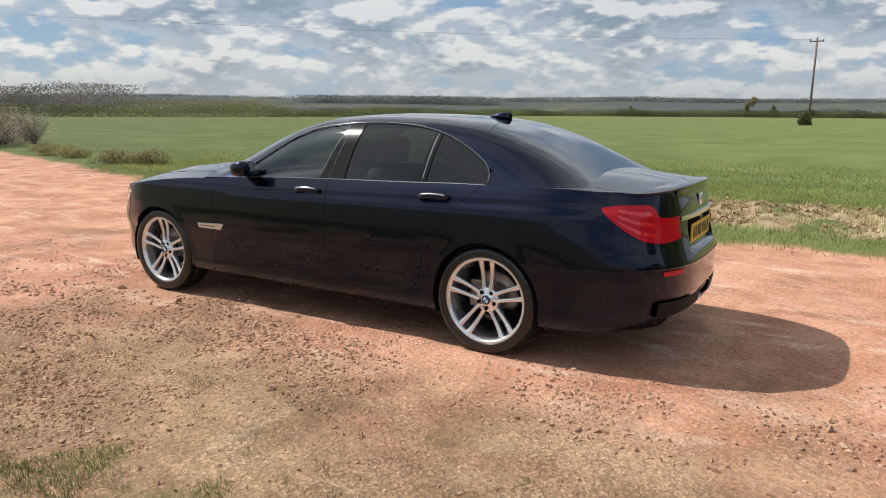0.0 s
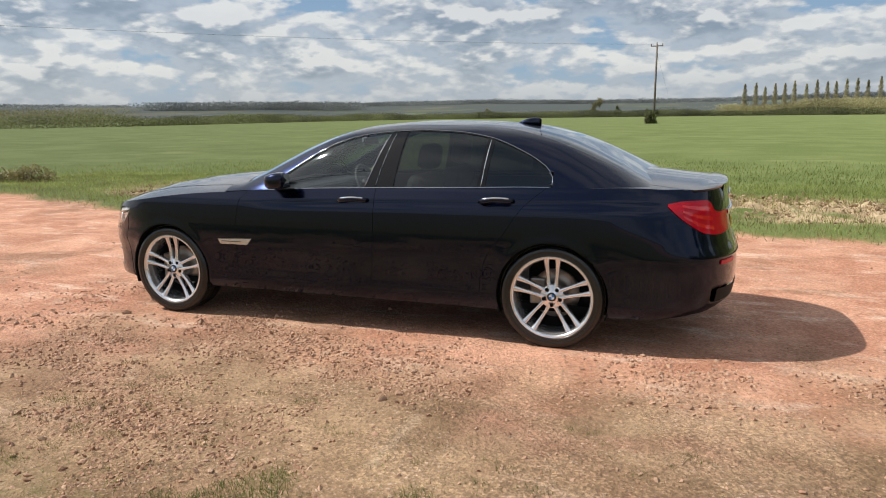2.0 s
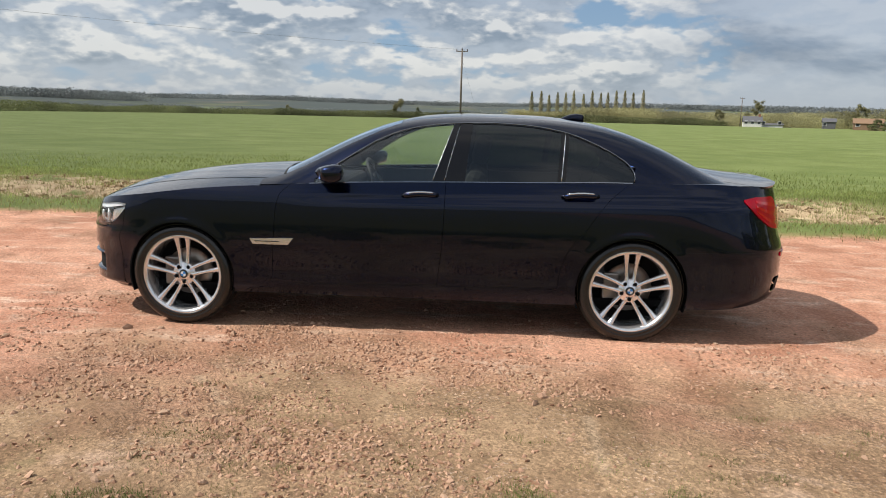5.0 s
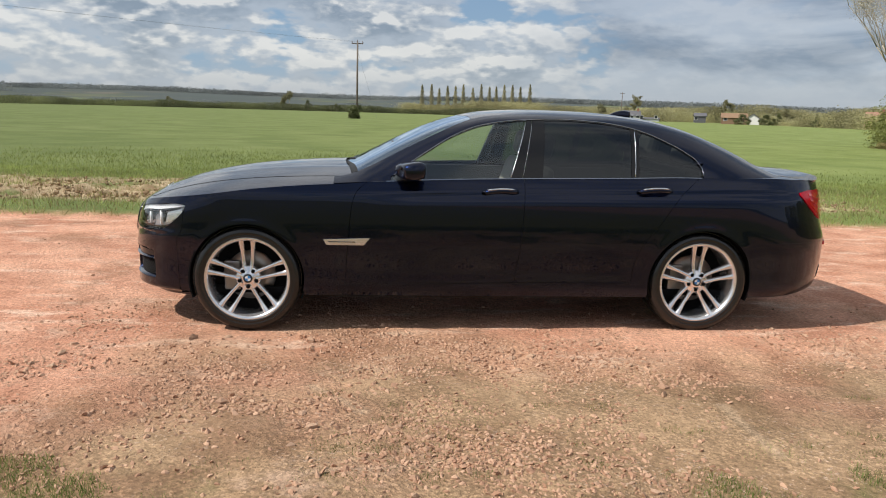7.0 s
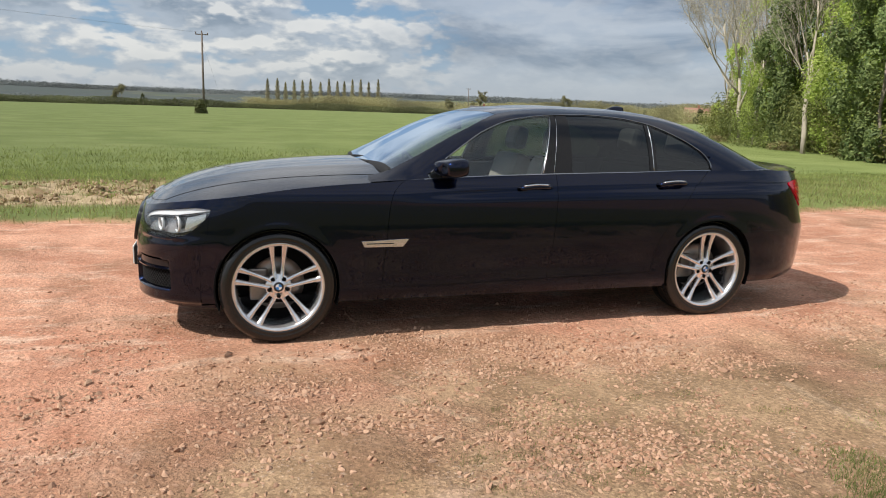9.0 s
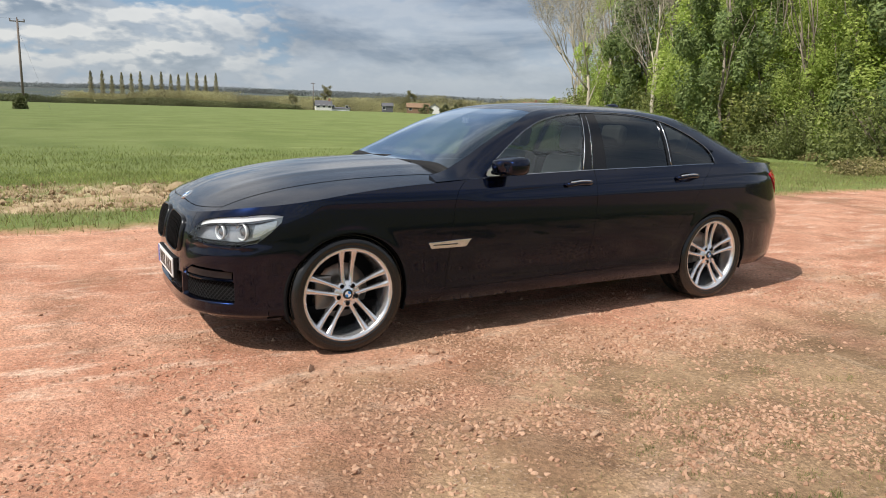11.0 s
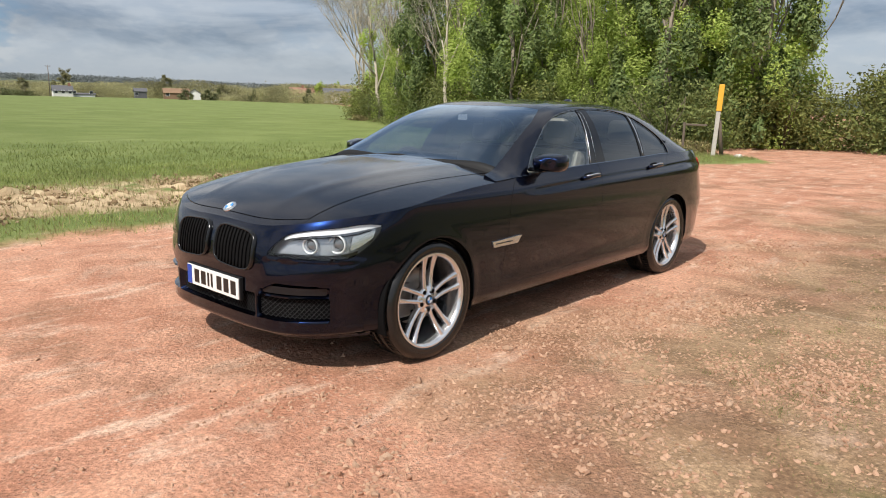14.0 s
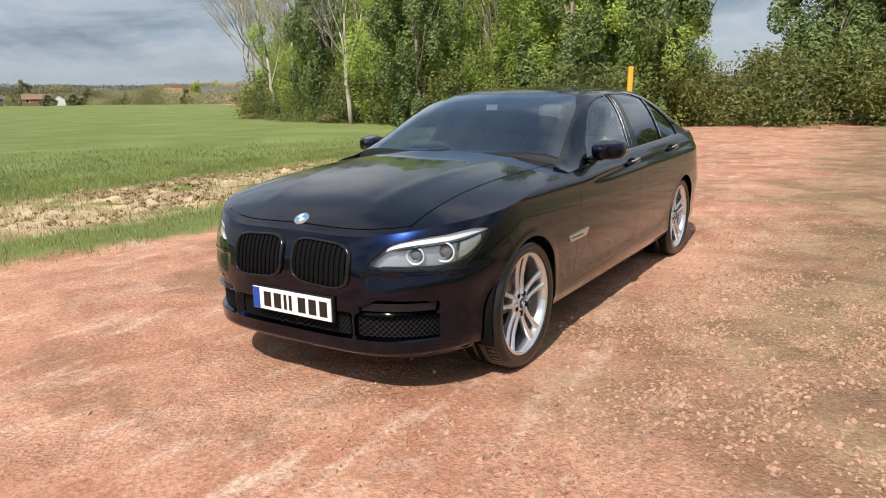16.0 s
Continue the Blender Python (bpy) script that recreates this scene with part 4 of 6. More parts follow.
def build_details(car):
    # kidney grilles
    for s in (-1, 1):
        def spot(u, v, out):
            """u, v in -1..1 over the kidney."""
            w = 0.207 + u * 0.179
            z = 0.672 + v * 0.108 - 0.010 * u
            lo, hi = 0.0, 0.12
            for _ in range(22):
                q = (lo + hi) / 2
                if flank(q, z)[1] > w:
                    hi = q
                else:
                    lo = q
            a, _ = flank(q, z)
            return Vector((a - out - WB / 2, s * w, z))
        ring = []
        for k in range(40):
            b = 2 * math.pi * k / 40
            cu, cv = math.cos(b), math.sin(b)
            m = (abs(cu) ** 4.5 + abs(cv) ** 4.5) ** (-1 / 4.5)
            ring.append((cu * m, cv * m))
        grille = part("kidney_grille", grid_bm([[spot(u * r, v * r, 0.004) for r in (0.02, 0.5, 0.97)] for u, v in ring], closed_u=True), SHELL, car, "black kidney grille with upright bars")
        rows = []
        for k, (u, v) in enumerate(ring):
            p, q = spot(u, v, 0.0), spot(u * 0.90, v * 0.92, 0.0)
            f = Vector((-1, 0, 0))
            rows.append([p + f * 0.0, p + f * 0.010, lerp(p, q, 0.4) + f * 0.017, q + f * 0.014, q + f * 0.002])
        part("surround", grid_bm(rows, closed_u=True), BLACKGLOSS, grille)
        for k in range(11):
            u = -0.83 + 1.66 * k / 10
            lim = 0.93 if abs(u) < 0.7 else 0.86
            pts = [spot(u, v, 0.009) for v in np.linspace(-lim, lim, 7)]
            part("bar", tube(pts, 0.0050, 6), SHELL, grille)
    # lower intakes: wire mesh
    for s in (-1, 1):
        for q0, q1 in ((0.0005, 0.0365), (0.0435, 0.1430)):
            bm = bmesh.new()
            zs = np.linspace(0.338, 0.430, 8)
            for row, z in enumerate(zs):
                pts = [body(q, z + (0.0062 if (k + row) % 2 else -0.0062), s) + Vector((0.028, -s * 0.006, 0)) for k, q in enumerate(np.linspace(q0, q1, 24 if q0 < 0.01 else 30))]
                tube(pts, 0.0026, 4, bm=bm)
            part("intake_mesh", bm, BLACK, car)
            rows = [[body(q, z, s) + Vector((0.034, -s * 0.008, 0)) for q in np.linspace(q0 - 0.0005, q1 + 0.001, 18)] for z in (0.324, 0.385, 0.444)]
            part("intake_back", grid_bm(rows), SHELL, car)
        rows = [[body(q, z, s) + Vector((0.014, -s * 0.004, 0)) for q in np.linspace(0.050, 0.1380, 22)] for z in (0.462, 0.48, 0.500)]
        part("fog_lamp", grid_bm(rows), FOGLENS, car, "smoked fog lamp lens", solid=0.004)
        # number plate lamp reflectors, exhausts, reflectors
        panel("rear_reflector", lambda z: q_of(4.10, z), lambda z: q_of(4.175, z), lambda q: 0.585, lambda q: 0.612, 6, 2, s, car, REDLENS, "red reflector", push=lambda q, z, ss, p: p + Vector((0.006, ss * 0.006, 0)), solid=0.008, trim=False)
        rows = [[body(q, z, s) + Vector((0.004, 0, 0)) for q in np.linspace(0.875, 0.99, 12)] for z in (0.345, 0.38, 0.425)]
        part("rear_vent", grid_bm(rows), BLACK, car, solid=0.004)
        for dy in (-0.034, 0.034):
            bm = lathe([(0.022, 0.0), (0.025, 0.004), (0.025, 0.14), (0.021, 0.14), (0.020, 0.004)], seg=24)
            bm.transform(Matrix.Translation((4.07 - WB / 2, s * 0.58 + dy, 0.318)) @ pose(0, 0, 0, 0, 0, 90))
            part("exhaust_tip", bm, CHROME, car, "polished exhaust tip")
    # plate
    x = -0.876 - WB / 2
    bm = boxes((x, x + 0.008, -0.297, 0.227, 0.398, 0.512))
    plate = part("front_plate", bm, PLATEWHITE, car, "white front number plate with a blue band", smooth=False, bevel=0.002)
    part("plate_holder", boxes((x + 0.008, x + 0.03, -0.303, 0.233, 0.392, 0.518)), BLACK, plate, smooth=False, bevel=0.004)
    part("blue_band", boxes((x - 0.002, x + 0.001, 0.178, 0.223, 0.401, 0.509)), PLATEBLUE, plate, smooth=False)
    for y in (0.123, 0.053, 0.0, -0.035, -0.11, -0.18, -0.25):
        hw = 0.009 if y in (0.0, -0.035) else 0.024
        part("plate_mark", boxes((x - 0.002, x + 0.001, y - hw, y + hw, 0.417, 0.493)), INK, plate, smooth=False)
    # bonnet badge
    m = Matrix.Translation((-0.725 - WB / 2, 0, hood_z(-0.725, 0) + 0.002)) @ Vector((-0.55, 0, 0.83)).to_track_quat("Y", "Z").to_matrix().to_4x4()
    bm = lathe([(0.0, 0.006), (0.030, 0.006), (0.038, 0.006), (0.041, 0.002), (0.041, -0.004)], seg=36, closed=False)
    bm.transform(m)
    badge = part("round_badge", bm, CHROME, car)
    for k in range(4):
        pts = [(0, 0.0075, 0)] + [(0.026 * math.cos(b), 0.0075, 0.026 * math.sin(b)) for b in np.linspace(k * math.pi / 2, (k + 1) * math.pi / 2, 8)]
        bm = bmesh.new()
        bm.faces.new([bm.verts.new(p) for p in pts])
        bm.transform(m)
        part("badge_quarter", bm, BADGEBLUE if k % 2 else WHITE, badge, smooth=False)
    # mirrors
    for s in (-1, 1):
        rows = []
        for t in np.linspace(0, 1, 14):
            b = math.pi * t
            r = math.sin(b) ** 0.30
            ax = lerp(0.955, 1.105, (1 - math.cos(b)) / 2)
            ring = []
            for k in range(16):
                c = 2 * math.pi * k / 16
                cu, cv = math.cos(c), math.sin(c)
                sq = (abs(cu) ** 4.5 + abs(cv) ** 4.5) ** (-1 / 4.5)
                low = 0.55 + 0.45 * (1 - math.cos(b)) / 2 if cv > 0 else 1.0
                ring.append((ax - WB / 2 + 0.06 * (0.5 + 0.5 * cu * sq) * 0.8, s * (0.950 + 0.100 * cu * sq * r), 1.088 + 0.064 * cv * sq * r * low))
            rows.append(ring)
        mir = part("door_mirror", grid_bm(rows, closed_v=True), PAINT, car)
        part("mirror_arm", boxes((1.0 - WB / 2, 1.09 - WB / 2, min(s * 0.80, s * 0.93), max(s * 0.80, s * 0.93), 1.018, 1.045)), BLACKGLOSS, mir, smooth=False, bevel=0.012)
        part("mirror_glass", boxes((1.118 - WB / 2, 1.128 - WB / 2, min(s * 0.885, s * 1.005), max(s * 0.885, s * 1.005), 1.062, 1.128)), CHROME, mir, smooth=False)
    # cabin fittings
    def seat(a, y, wide, rear):
        st = new("seat")
        st.parent = car
        st.location = (a - WB / 2, y, 0.0)
        part("cushion", boxes((-0.28, 0.26, -wide, wide, 0.36, 0.56)), LEATHER, st, "pale leather seat", smooth=False, bevel=0.06)
        bm = boxes((0.0, 0.16, -wide, wide, 0.0, 0.66))
        bm.transform(Matrix.Translation((0.20, 0, 0.50)) @ pose(0, 0, 0, 0, 18, 0))
        part("backrest", bm, LEATHER, st, smooth=False, bevel=0.06)
        for hy in ((0,) if not rear else (-0.36, 0.36)):
            bm = boxes((-0.05, 0.07, hy - 0.13, hy + 0.13, 0.0, 0.19))
            bm.transform(Matrix.Translation((0.46, 0, 1.14)) @ pose(0, 0, 0, 0, 12, 0))
            part("headrest", bm, LEATHER, st, smooth=False, bevel=0.045)
    seat(1.55, -0.37, 0.25, False)
    seat(1.55, 0.37, 0.25, False)
    seat(2.62, 0.0, 0.62, True)
    bm = boxes((0.62, 1.02, -0.72, 0.72, 0.70, 0.98))
    bm.transform(Matrix.Translation((-WB / 2, 0, 0)))
    part("dashboard", bm, DASH, car, smooth=False, bevel=0.05)
    part("door_lining", boxes((0.75 - WB / 2, 2.9 - WB / 2, -0.80, -0.75, 0.35, 1.00)), DASH, car, smooth=False)
    part("door_lining", boxes((0.75 - WB / 2, 2.9 - WB / 2, 0.75, 0.80, 0.35, 1.00)), DASH, car, smooth=False)
    part("parcel_shelf", boxes((2.98 - WB / 2, 3.36 - WB / 2, -0.66, 0.66, 1.03, 1.06)), DASH, car, smooth=False)
    part("headlining", boxes((1.62 - WB / 2, 2.72 - WB / 2, -0.50, 0.50, 1.405, 1.425)), LEATHER, car, smooth=False)
    ring = [(0.185 * math.cos(b), 0.185 * math.sin(b), 0) for b in np.linspace(0, 2 * math.pi, 33)]
    bm = tube(ring, 0.014, 8)
    box(bm, -0.16, 0.16, -0.03, 0.03, -0.02, 0.005)
    box(bm, -0.05, 0.05, -0.06, 0.06, -0.03, 0.012)
    bm.transform(Matrix.Translation((1.16 - WB / 2, 0.37, 0.93)) @ pose(0, 0, 0, 0, 65, 0) @ pose(0, 0, 0, 0, 0, 90))
    part("steering_wheel", bm, DASH, car)
    part("inner_mirror", boxes((1.36 - WB / 2, 1.39 - WB / 2, -0.12, 0.12, 1.30, 1.36)), DASH, car, smooth=False, bevel=0.01)
    part("paper_tag", boxes((1.30 - WB / 2, 1.303 - WB / 2, -0.02, 0.07, 1.325, 1.365)), WHITE, car, smooth=False)


car = build_car()
build_upper(car)
for c0, width in ((0.0, 0.245), (WB, 0.275)):
    for s in (-1, 1):
        add_wheel(car, s, c0, width)
build_details(car)


# ---- ground: one sheet out to the hills ----
def track_edge(x):
    """Far side of the dirt track."""
    left = 0.29 * max(0.0, -10.0 - x)
    right = -0.9 * math.exp(-((x - 12.4) / 1.6) ** 2) * 1.3
    far = 1.4 * max(0.0, x - 14.0)
    return 8.55 + left + right + far


def hills(x, y):
    r = math.hypot(x + 4, y)
    if r < 300:
        return 0.0
    k = smooth01(r, 300, 2600)
    h = -5.0 * math.sin(math.pi * min((r - 300) / 1300, 1.0))
    roll = noise.noise((x * 0.0011, y * 0.0011, 3.0)) * 14 + noise.noise((x * 0.004, y * 0.004, 7.0)) * 3
    return h + k * (34 + roll)


def ground_height(x, y):
    near = math.exp(-(max(0.0, abs(x + 3.5) - 14) / 10) ** 2 - (max(0.0, abs(y - 5) - 9) / 8) ** 2)
    z = 0.0
    if near > 0.01:
        fine = (1 - smooth01(x, 1.5, 3.0)) * (1 - smooth01(y, 8.0, 10.0))
        bumpy = noise.noise((x * 0.9 + y * 0.3, y * 0.9 - x * 0.3, 0.37 + x * 0.2)) * 0.014 + fine * (noise.noise((x * 2.7 + y * 1.4, y * 2.7 - x * 1.4, 4.4 + y * 0.9)) * 0.009 + noise.noise((x * 5.0 - y * 3.1, y * 5.0 + x * 3.1, 9.5 + x * 1.7)) * 0.006)
        e = y - track_edge(x)
        bank = 0.05 * smooth01(e, -0.1, 0.5)
        clods = 0.0
        if 0.8 < e < 6 and -14 < x < 5:
            k = smooth01(e, 1.0, 1.8) * (1 - smooth01(e, 3.6, 5.0)) * smooth01(x, -13.5, -11.5) * (1 - smooth01(x, 2.5, 4.5))
            clods = k * (abs(noise.noise((x * 2.3, y * 4.0, 2.0))) * 0.16 + noise.noise((x * 6.0, y * 8.0, 5.0)) * 0.05 - 0.03)
        rut = -0.012 * math.exp(-((y - 6.9) / 0.35) ** 2) - 0.012 * math.exp(-((y - 3.1 - 0.02 * x) / 0.3) ** 2)
        z = near * (bumpy + bank + clods + rut * (1 if e < 0 else 0))
    return z + hills(x, y)


def spread(lo, hi, step, out_lo, out_hi, grow=1.13):
    mid = list(np.arange(lo, hi, step))
    a, s = [], step
    v = lo
    while v > out_lo:
        s *= grow
        v -= s
        a.append(v)
    b, s = [], step
    v = mid[-1]
    while v < out_hi:
        s *= grow
        v += s
        b.append(v)
    return a[::-1] + mid + b


def ground_build(n):
    p = n.add("ShaderNodeTexCoord").outputs["Object"]
    x, y, z = n.sep(p)
    turned = n.add("ShaderNodeMapping")
    n.wire(p, turned.inputs["Vector"])
    turned.inputs["Rotation"].default_value = (0.45, 0.31, 0.62)
    flat, p = p, turned.outputs[0]
    wob = n.math("SUBTRACT", n.noise(p, 0.55, 5.0, 0.6), 0.5)
    wob2 = n.math("SUBTRACT", n.noise(p, 3.5, 4.0, 0.6), 0.5)
    left = n.math("MULTIPLY", n.math("MAXIMUM", n.math("SUBTRACT", -10.0, x), 0.0), 0.29)
    right = n.math("MULTIPLY", n.math("MAXIMUM", n.math("SUBTRACT", x, 14.0), 0.0), 1.4)
    bell = n.math("DIVIDE", n.math("SUBTRACT", x, 12.4), 1.6)
    bell = n.math("MULTIPLY", n.math("POWER", 2.718, n.math("MULTIPLY", n.math("MULTIPLY", bell, bell), -1.0)), -1.17)
    edge = n.math("ADD", n.math("ADD", n.math("ADD", left, right), bell), 8.55)
    e = n.math("SUBTRACT", y, edge)
    e = n.math("ADD", e, n.math("ADD", n.math("MULTIPLY", wob, 0.9), n.math("MULTIPLY", wob2, 0.5)))
    grassy = n.ramp(e, -0.12, 0.35)
    # track: pink crushed stone on the running line, tan earth beside it
    pinkness = n.ramp(n.math("ADD", n.math("ADD", n.math("MULTIPLY", y, 0.42), n.math("MULTIPLY", n.math("MINIMUM", n.math("ADD", x, 4.0), 0.0), -0.17)), n.math("MULTIPLY", wob, 2.6)), 0.95, 1.9)
    grain = n.noise(p, 38.0, 6.0, 0.7)
    blotch = n.noise(p, 1.7, 6.0, 0.62, 0.3)
    streak = n.noise(n.vmath("MULTIPLY", flat, (0.6, 1.9, 1.0)), 2.2, 7.0, 0.66)
    pink = n.mix(n.ramp(blotch, 0.32, 0.68), (0.46, 0.215, 0.135), (0.67, 0.365, 0.245))
    pink = n.mix(n.ramp(streak, 0.52, 0.68), pink, (0.70, 0.47, 0.35))
    tan = n.mix(n.ramp(blotch, 0.34, 0.66), (0.235, 0.148, 0.085), (0.41, 0.275, 0.165))
    tan = n.mix(n.ramp(n.noise(p, 0.8, 4.0), 0.55, 0.7), tan, (0.44, 0.245, 0.16))
    dirt = n.mix(pinkness, tan, pink)
    speck = n.noise(p, 55.0, 3.0, 0.5)
    grit = n.math("MULTIPLY", n.ramp(speck, 0.58, 0.68), n.ramp(n.noise(p, 2.6, 4.0), 0.40, 0.62))
    dirt = n.mix(n.math("MULTIPLY", grit, 0.65), dirt, (0.62, 0.46, 0.36))
    dim = n.math("MULTIPLY", n.ramp(speck, 0.30, 0.40, 1.0, 0.0), 0.55)
    dirt = n.mix(dim, dirt, (0.17, 0.10, 0.06))
    damp = n.ramp(n.noise(p, 0.9, 5.0, 0.65, 0.4), 0.50, 0.66)
    dirt = n.mix(n.math("MULTIPLY", damp, 0.55), dirt, (0.24, 0.135, 0.08))
    pale = n.ramp(n.noise(n.vmath("MULTIPLY", flat, (0.8, 1.4, 1.0)), 1.3, 7.0, 0.7, 0.5), 0.56, 0.70)
    dirt = n.mix(n.math("MULTIPLY", pale, 0.5), dirt, (0.60, 0.42, 0.31))
    # pale scuffs where wheels have turned on the packed earth
    for ax, ay, bx, by, wide in ((-2.37, 2.45, -2.37, 1.92, 0.06), (-4.50, 2.78, -4.22, 2.44, 0.06)):
        ux, uy = bx - ax, by - ay
        ll = ux * ux + uy * uy
        rx, ry = n.math("SUBTRACT", x, ax), n.math("SUBTRACT", y, ay)
        tt = n.math("DIVIDE", n.math("ADD", n.math("MULTIPLY", rx, ux), n.math("MULTIPLY", ry, uy)), ll, clamp=True)
        dx = n.math("SUBTRACT", rx, n.math("MULTIPLY", tt, ux))
        dy = n.math("SUBTRACT", ry, n.math("MULTIPLY", tt, uy))
        dist = n.math("ADD", n.vmath_length(n.comb(dx, dy, 0.0)), n.math("MULTIPLY", wob2, 0.07))
        dirt = n.mix(n.ramp(dist, 0.0, wide, 0.45, 0.0), dirt, (0.50, 0.37, 0.25))
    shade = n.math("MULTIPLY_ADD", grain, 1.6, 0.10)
    dirt = n.mix(1.0, dirt, n.comb(shade, shade, shade), "MULTIPLY")
    chips = n.sep(n.voronoi(p, 78.0, out="Color"))[0]
    chip = n.ramp(n.math("MULTIPLY", chips, chips), 0.0, 1.0, 0.78, 1.38, smooth=False)
    dirt = n.mix(n.math("MULTIPLY", n.ramp(n.noise(p, 1.9, 5.0, 0.65), 0.36, 0.58), n.math("MULTIPLY_ADD", pinkness, -0.6, 1.0)), dirt, n.mix(1.0, dirt, n.comb(chip, chip, chip), "MULTIPLY"))
    # field
    g1 = n.noise(p, 0.35, 5.0, 0.6)
    g2 = n.noise(p, 14.0, 5.0, 0.7)
    grass = n.mix(n.ramp(g1, 0.35, 0.68), (0.132, 0.170, 0.049), (0.182, 0.220, 0.072))
    tram = n.noise(n.vmath("MULTIPLY", flat, (0.6, 1.1, 1.0)), 0.30, 6.0, 0.66)
    grass = n.mix(n.ramp(tram, 0.55, 0.75), grass, (0.25, 0.275, 0.11))
    grass = n.mix(n.math("MULTIPLY", n.ramp(g2, 0.5, 0.75), 0.25), grass, (0.12, 0.15, 0.04))
    # bare strip along the field
    s0 = n.math("MULTIPLY", n.ramp(e, 0.95, 1.6), n.ramp(e, 3.4, 4.9, 1.0, 0.0))
    s1 = n.math("MULTIPLY", n.ramp(x, -14.0, -11.5), n.ramp(x, 2.5, 4.8, 1.0, 0.0))
    earth = n.mix(n.ramp(n.noise(p, 2.2, 6.0, 0.65), 0.3, 0.7), (0.29, 0.195, 0.11), (0.60, 0.47, 0.30))
    strip = n.math("MULTIPLY", n.math("MULTIPLY", s0, s1), n.ramp(n.noise(p, 0.75, 5.0, 0.65), 0.34, 0.48))
    grass = n.mix(strip, grass, earth)
    # verge by the near side of the track
    verge = n.ramp(n.math("ADD", n.math("ADD", y, n.ramp(x, -5.1, -4.5, -0.45, 0.0)), n.math("MULTIPLY", n.math("ADD", wob, wob2), 2.0)), 0.5, 1.5, 0.8, 0.0)
    verge = n.math("MULTIPLY", verge, n.ramp(x, 3.0, 6.0, 1.0, 0.0))
    dirt = n.mix(verge, dirt, (0.12, 0.14, 0.045))
    # far country: a patchwork of fields, haze painted in as greyed, bluish colour
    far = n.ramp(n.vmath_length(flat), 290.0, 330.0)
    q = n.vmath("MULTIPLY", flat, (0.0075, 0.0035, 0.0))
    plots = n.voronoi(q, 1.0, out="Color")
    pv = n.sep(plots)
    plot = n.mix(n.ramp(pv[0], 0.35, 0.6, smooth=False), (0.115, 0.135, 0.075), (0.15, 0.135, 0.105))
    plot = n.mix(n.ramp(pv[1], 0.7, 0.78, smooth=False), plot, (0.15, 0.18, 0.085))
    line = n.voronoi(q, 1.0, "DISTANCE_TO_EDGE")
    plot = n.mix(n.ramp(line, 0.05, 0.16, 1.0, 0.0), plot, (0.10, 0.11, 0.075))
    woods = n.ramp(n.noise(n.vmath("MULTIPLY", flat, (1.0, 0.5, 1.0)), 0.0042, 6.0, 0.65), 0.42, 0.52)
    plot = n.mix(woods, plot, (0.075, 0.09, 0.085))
    ground = n.mix(grassy, dirt, grass)
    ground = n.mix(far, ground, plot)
    h = n.math("ADD", n.math("MULTIPLY", grain, 0.6), n.math("MULTIPLY", speck, 0.7))
    h = n.math("ADD", h, n.math("MULTIPLY", n.noise(p, 9.0, 5.0), 1.1))
    pebble = n.ramp(n.voronoi(p, 42.0), 0.10, 0.42, 1.0, 0.0)
    h = n.math("ADD", h, n.math("MULTIPLY", n.math("MULTIPLY", pebble, grit), 1.2))
    return principled(n, ground, 0.93, 0.0, n.bump(h, n.ramp(n.noise(p, 0.8, 4.0, 0.6), 0.40, 0.62, 0.45, 0.9), 0.024), spec=0.2, soft=n.math("MULTIPLY", grassy, 0.8))


def build_ground():
    xs = spread(-9.5, 3.0, 0.07, -3400, 3400)
    ys = spread(0.3, 5.6, 0.06, 0.2, 14.0, 1.03)
    ys = spread(ys[0], ys[0] + 0.05, 0.05, -900, 0.0)[:-1] + ys[1:]
    ys = sorted(set(y for y in ys if y < 13.9)) + [y for y in spread(13.5, 13.9, 0.12, 13.4, 3600) if y > 14.0]
    nx, ny = len(xs), len(ys)
    verts = [(x, y, ground_height(x, y)) for x in xs for y in ys]
    faces = [(i * ny + j, (i + 1) * ny + j, (i + 1) * ny + j + 1, i * ny + j + 1) for i in range(nx - 1) for j in range(ny - 1)]
    g = mesh_object("ground", verts, faces, material("earth_and_field", ground_build))
    return tagged(g, "pink and tan stony dirt track beside a green crop field", "ground", kind="structure")


ground = build_ground()


# ---- foliage ----
def leaf_build(dark, light, trans=0.35, patch_size=0.9, contrast=0.6):
    def build(n):
        r = n.add("ShaderNodeNewGeometry").outputs["Random Per Island"]
        ob = n.add("ShaderNodeObjectInfo").outputs["Random"]
        c = n.mix(r, dark, light)
        patch = n.noise(n.add("ShaderNodeTexCoord").outputs["Object"], patch_size, 3.0)
        k = n.math("MULTIPLY", n.math("MULTIPLY_ADD", ob, 0.30, 0.85), n.ramp(patch, 0.3, 0.7, 1.08 - contrast * 0.5, 1.08 + contrast * 0.5, smooth=False))
        c = n.mix(1.0, c, n.comb(k, k, k), "MULTIPLY")
        d = n.add("ShaderNodeBsdfPrincipled")
        n.wire(c, d.inputs["Base Color"])
        d.inputs["Roughness"].default_value = 0.55
        d.inputs["Specular IOR Level"].default_value = 0.25
        t = n.add("ShaderNodeBsdfTranslucent")
        n.wire(c, t.inputs[0])
        m = n.add("ShaderNodeMixShader")
        m.inputs[0].default_value = trans
        n.wire(d.outputs[0], m.inputs[1])
        n.wire(t.outputs[0], m.inputs[2])
        return m.outputs[0]
    return build


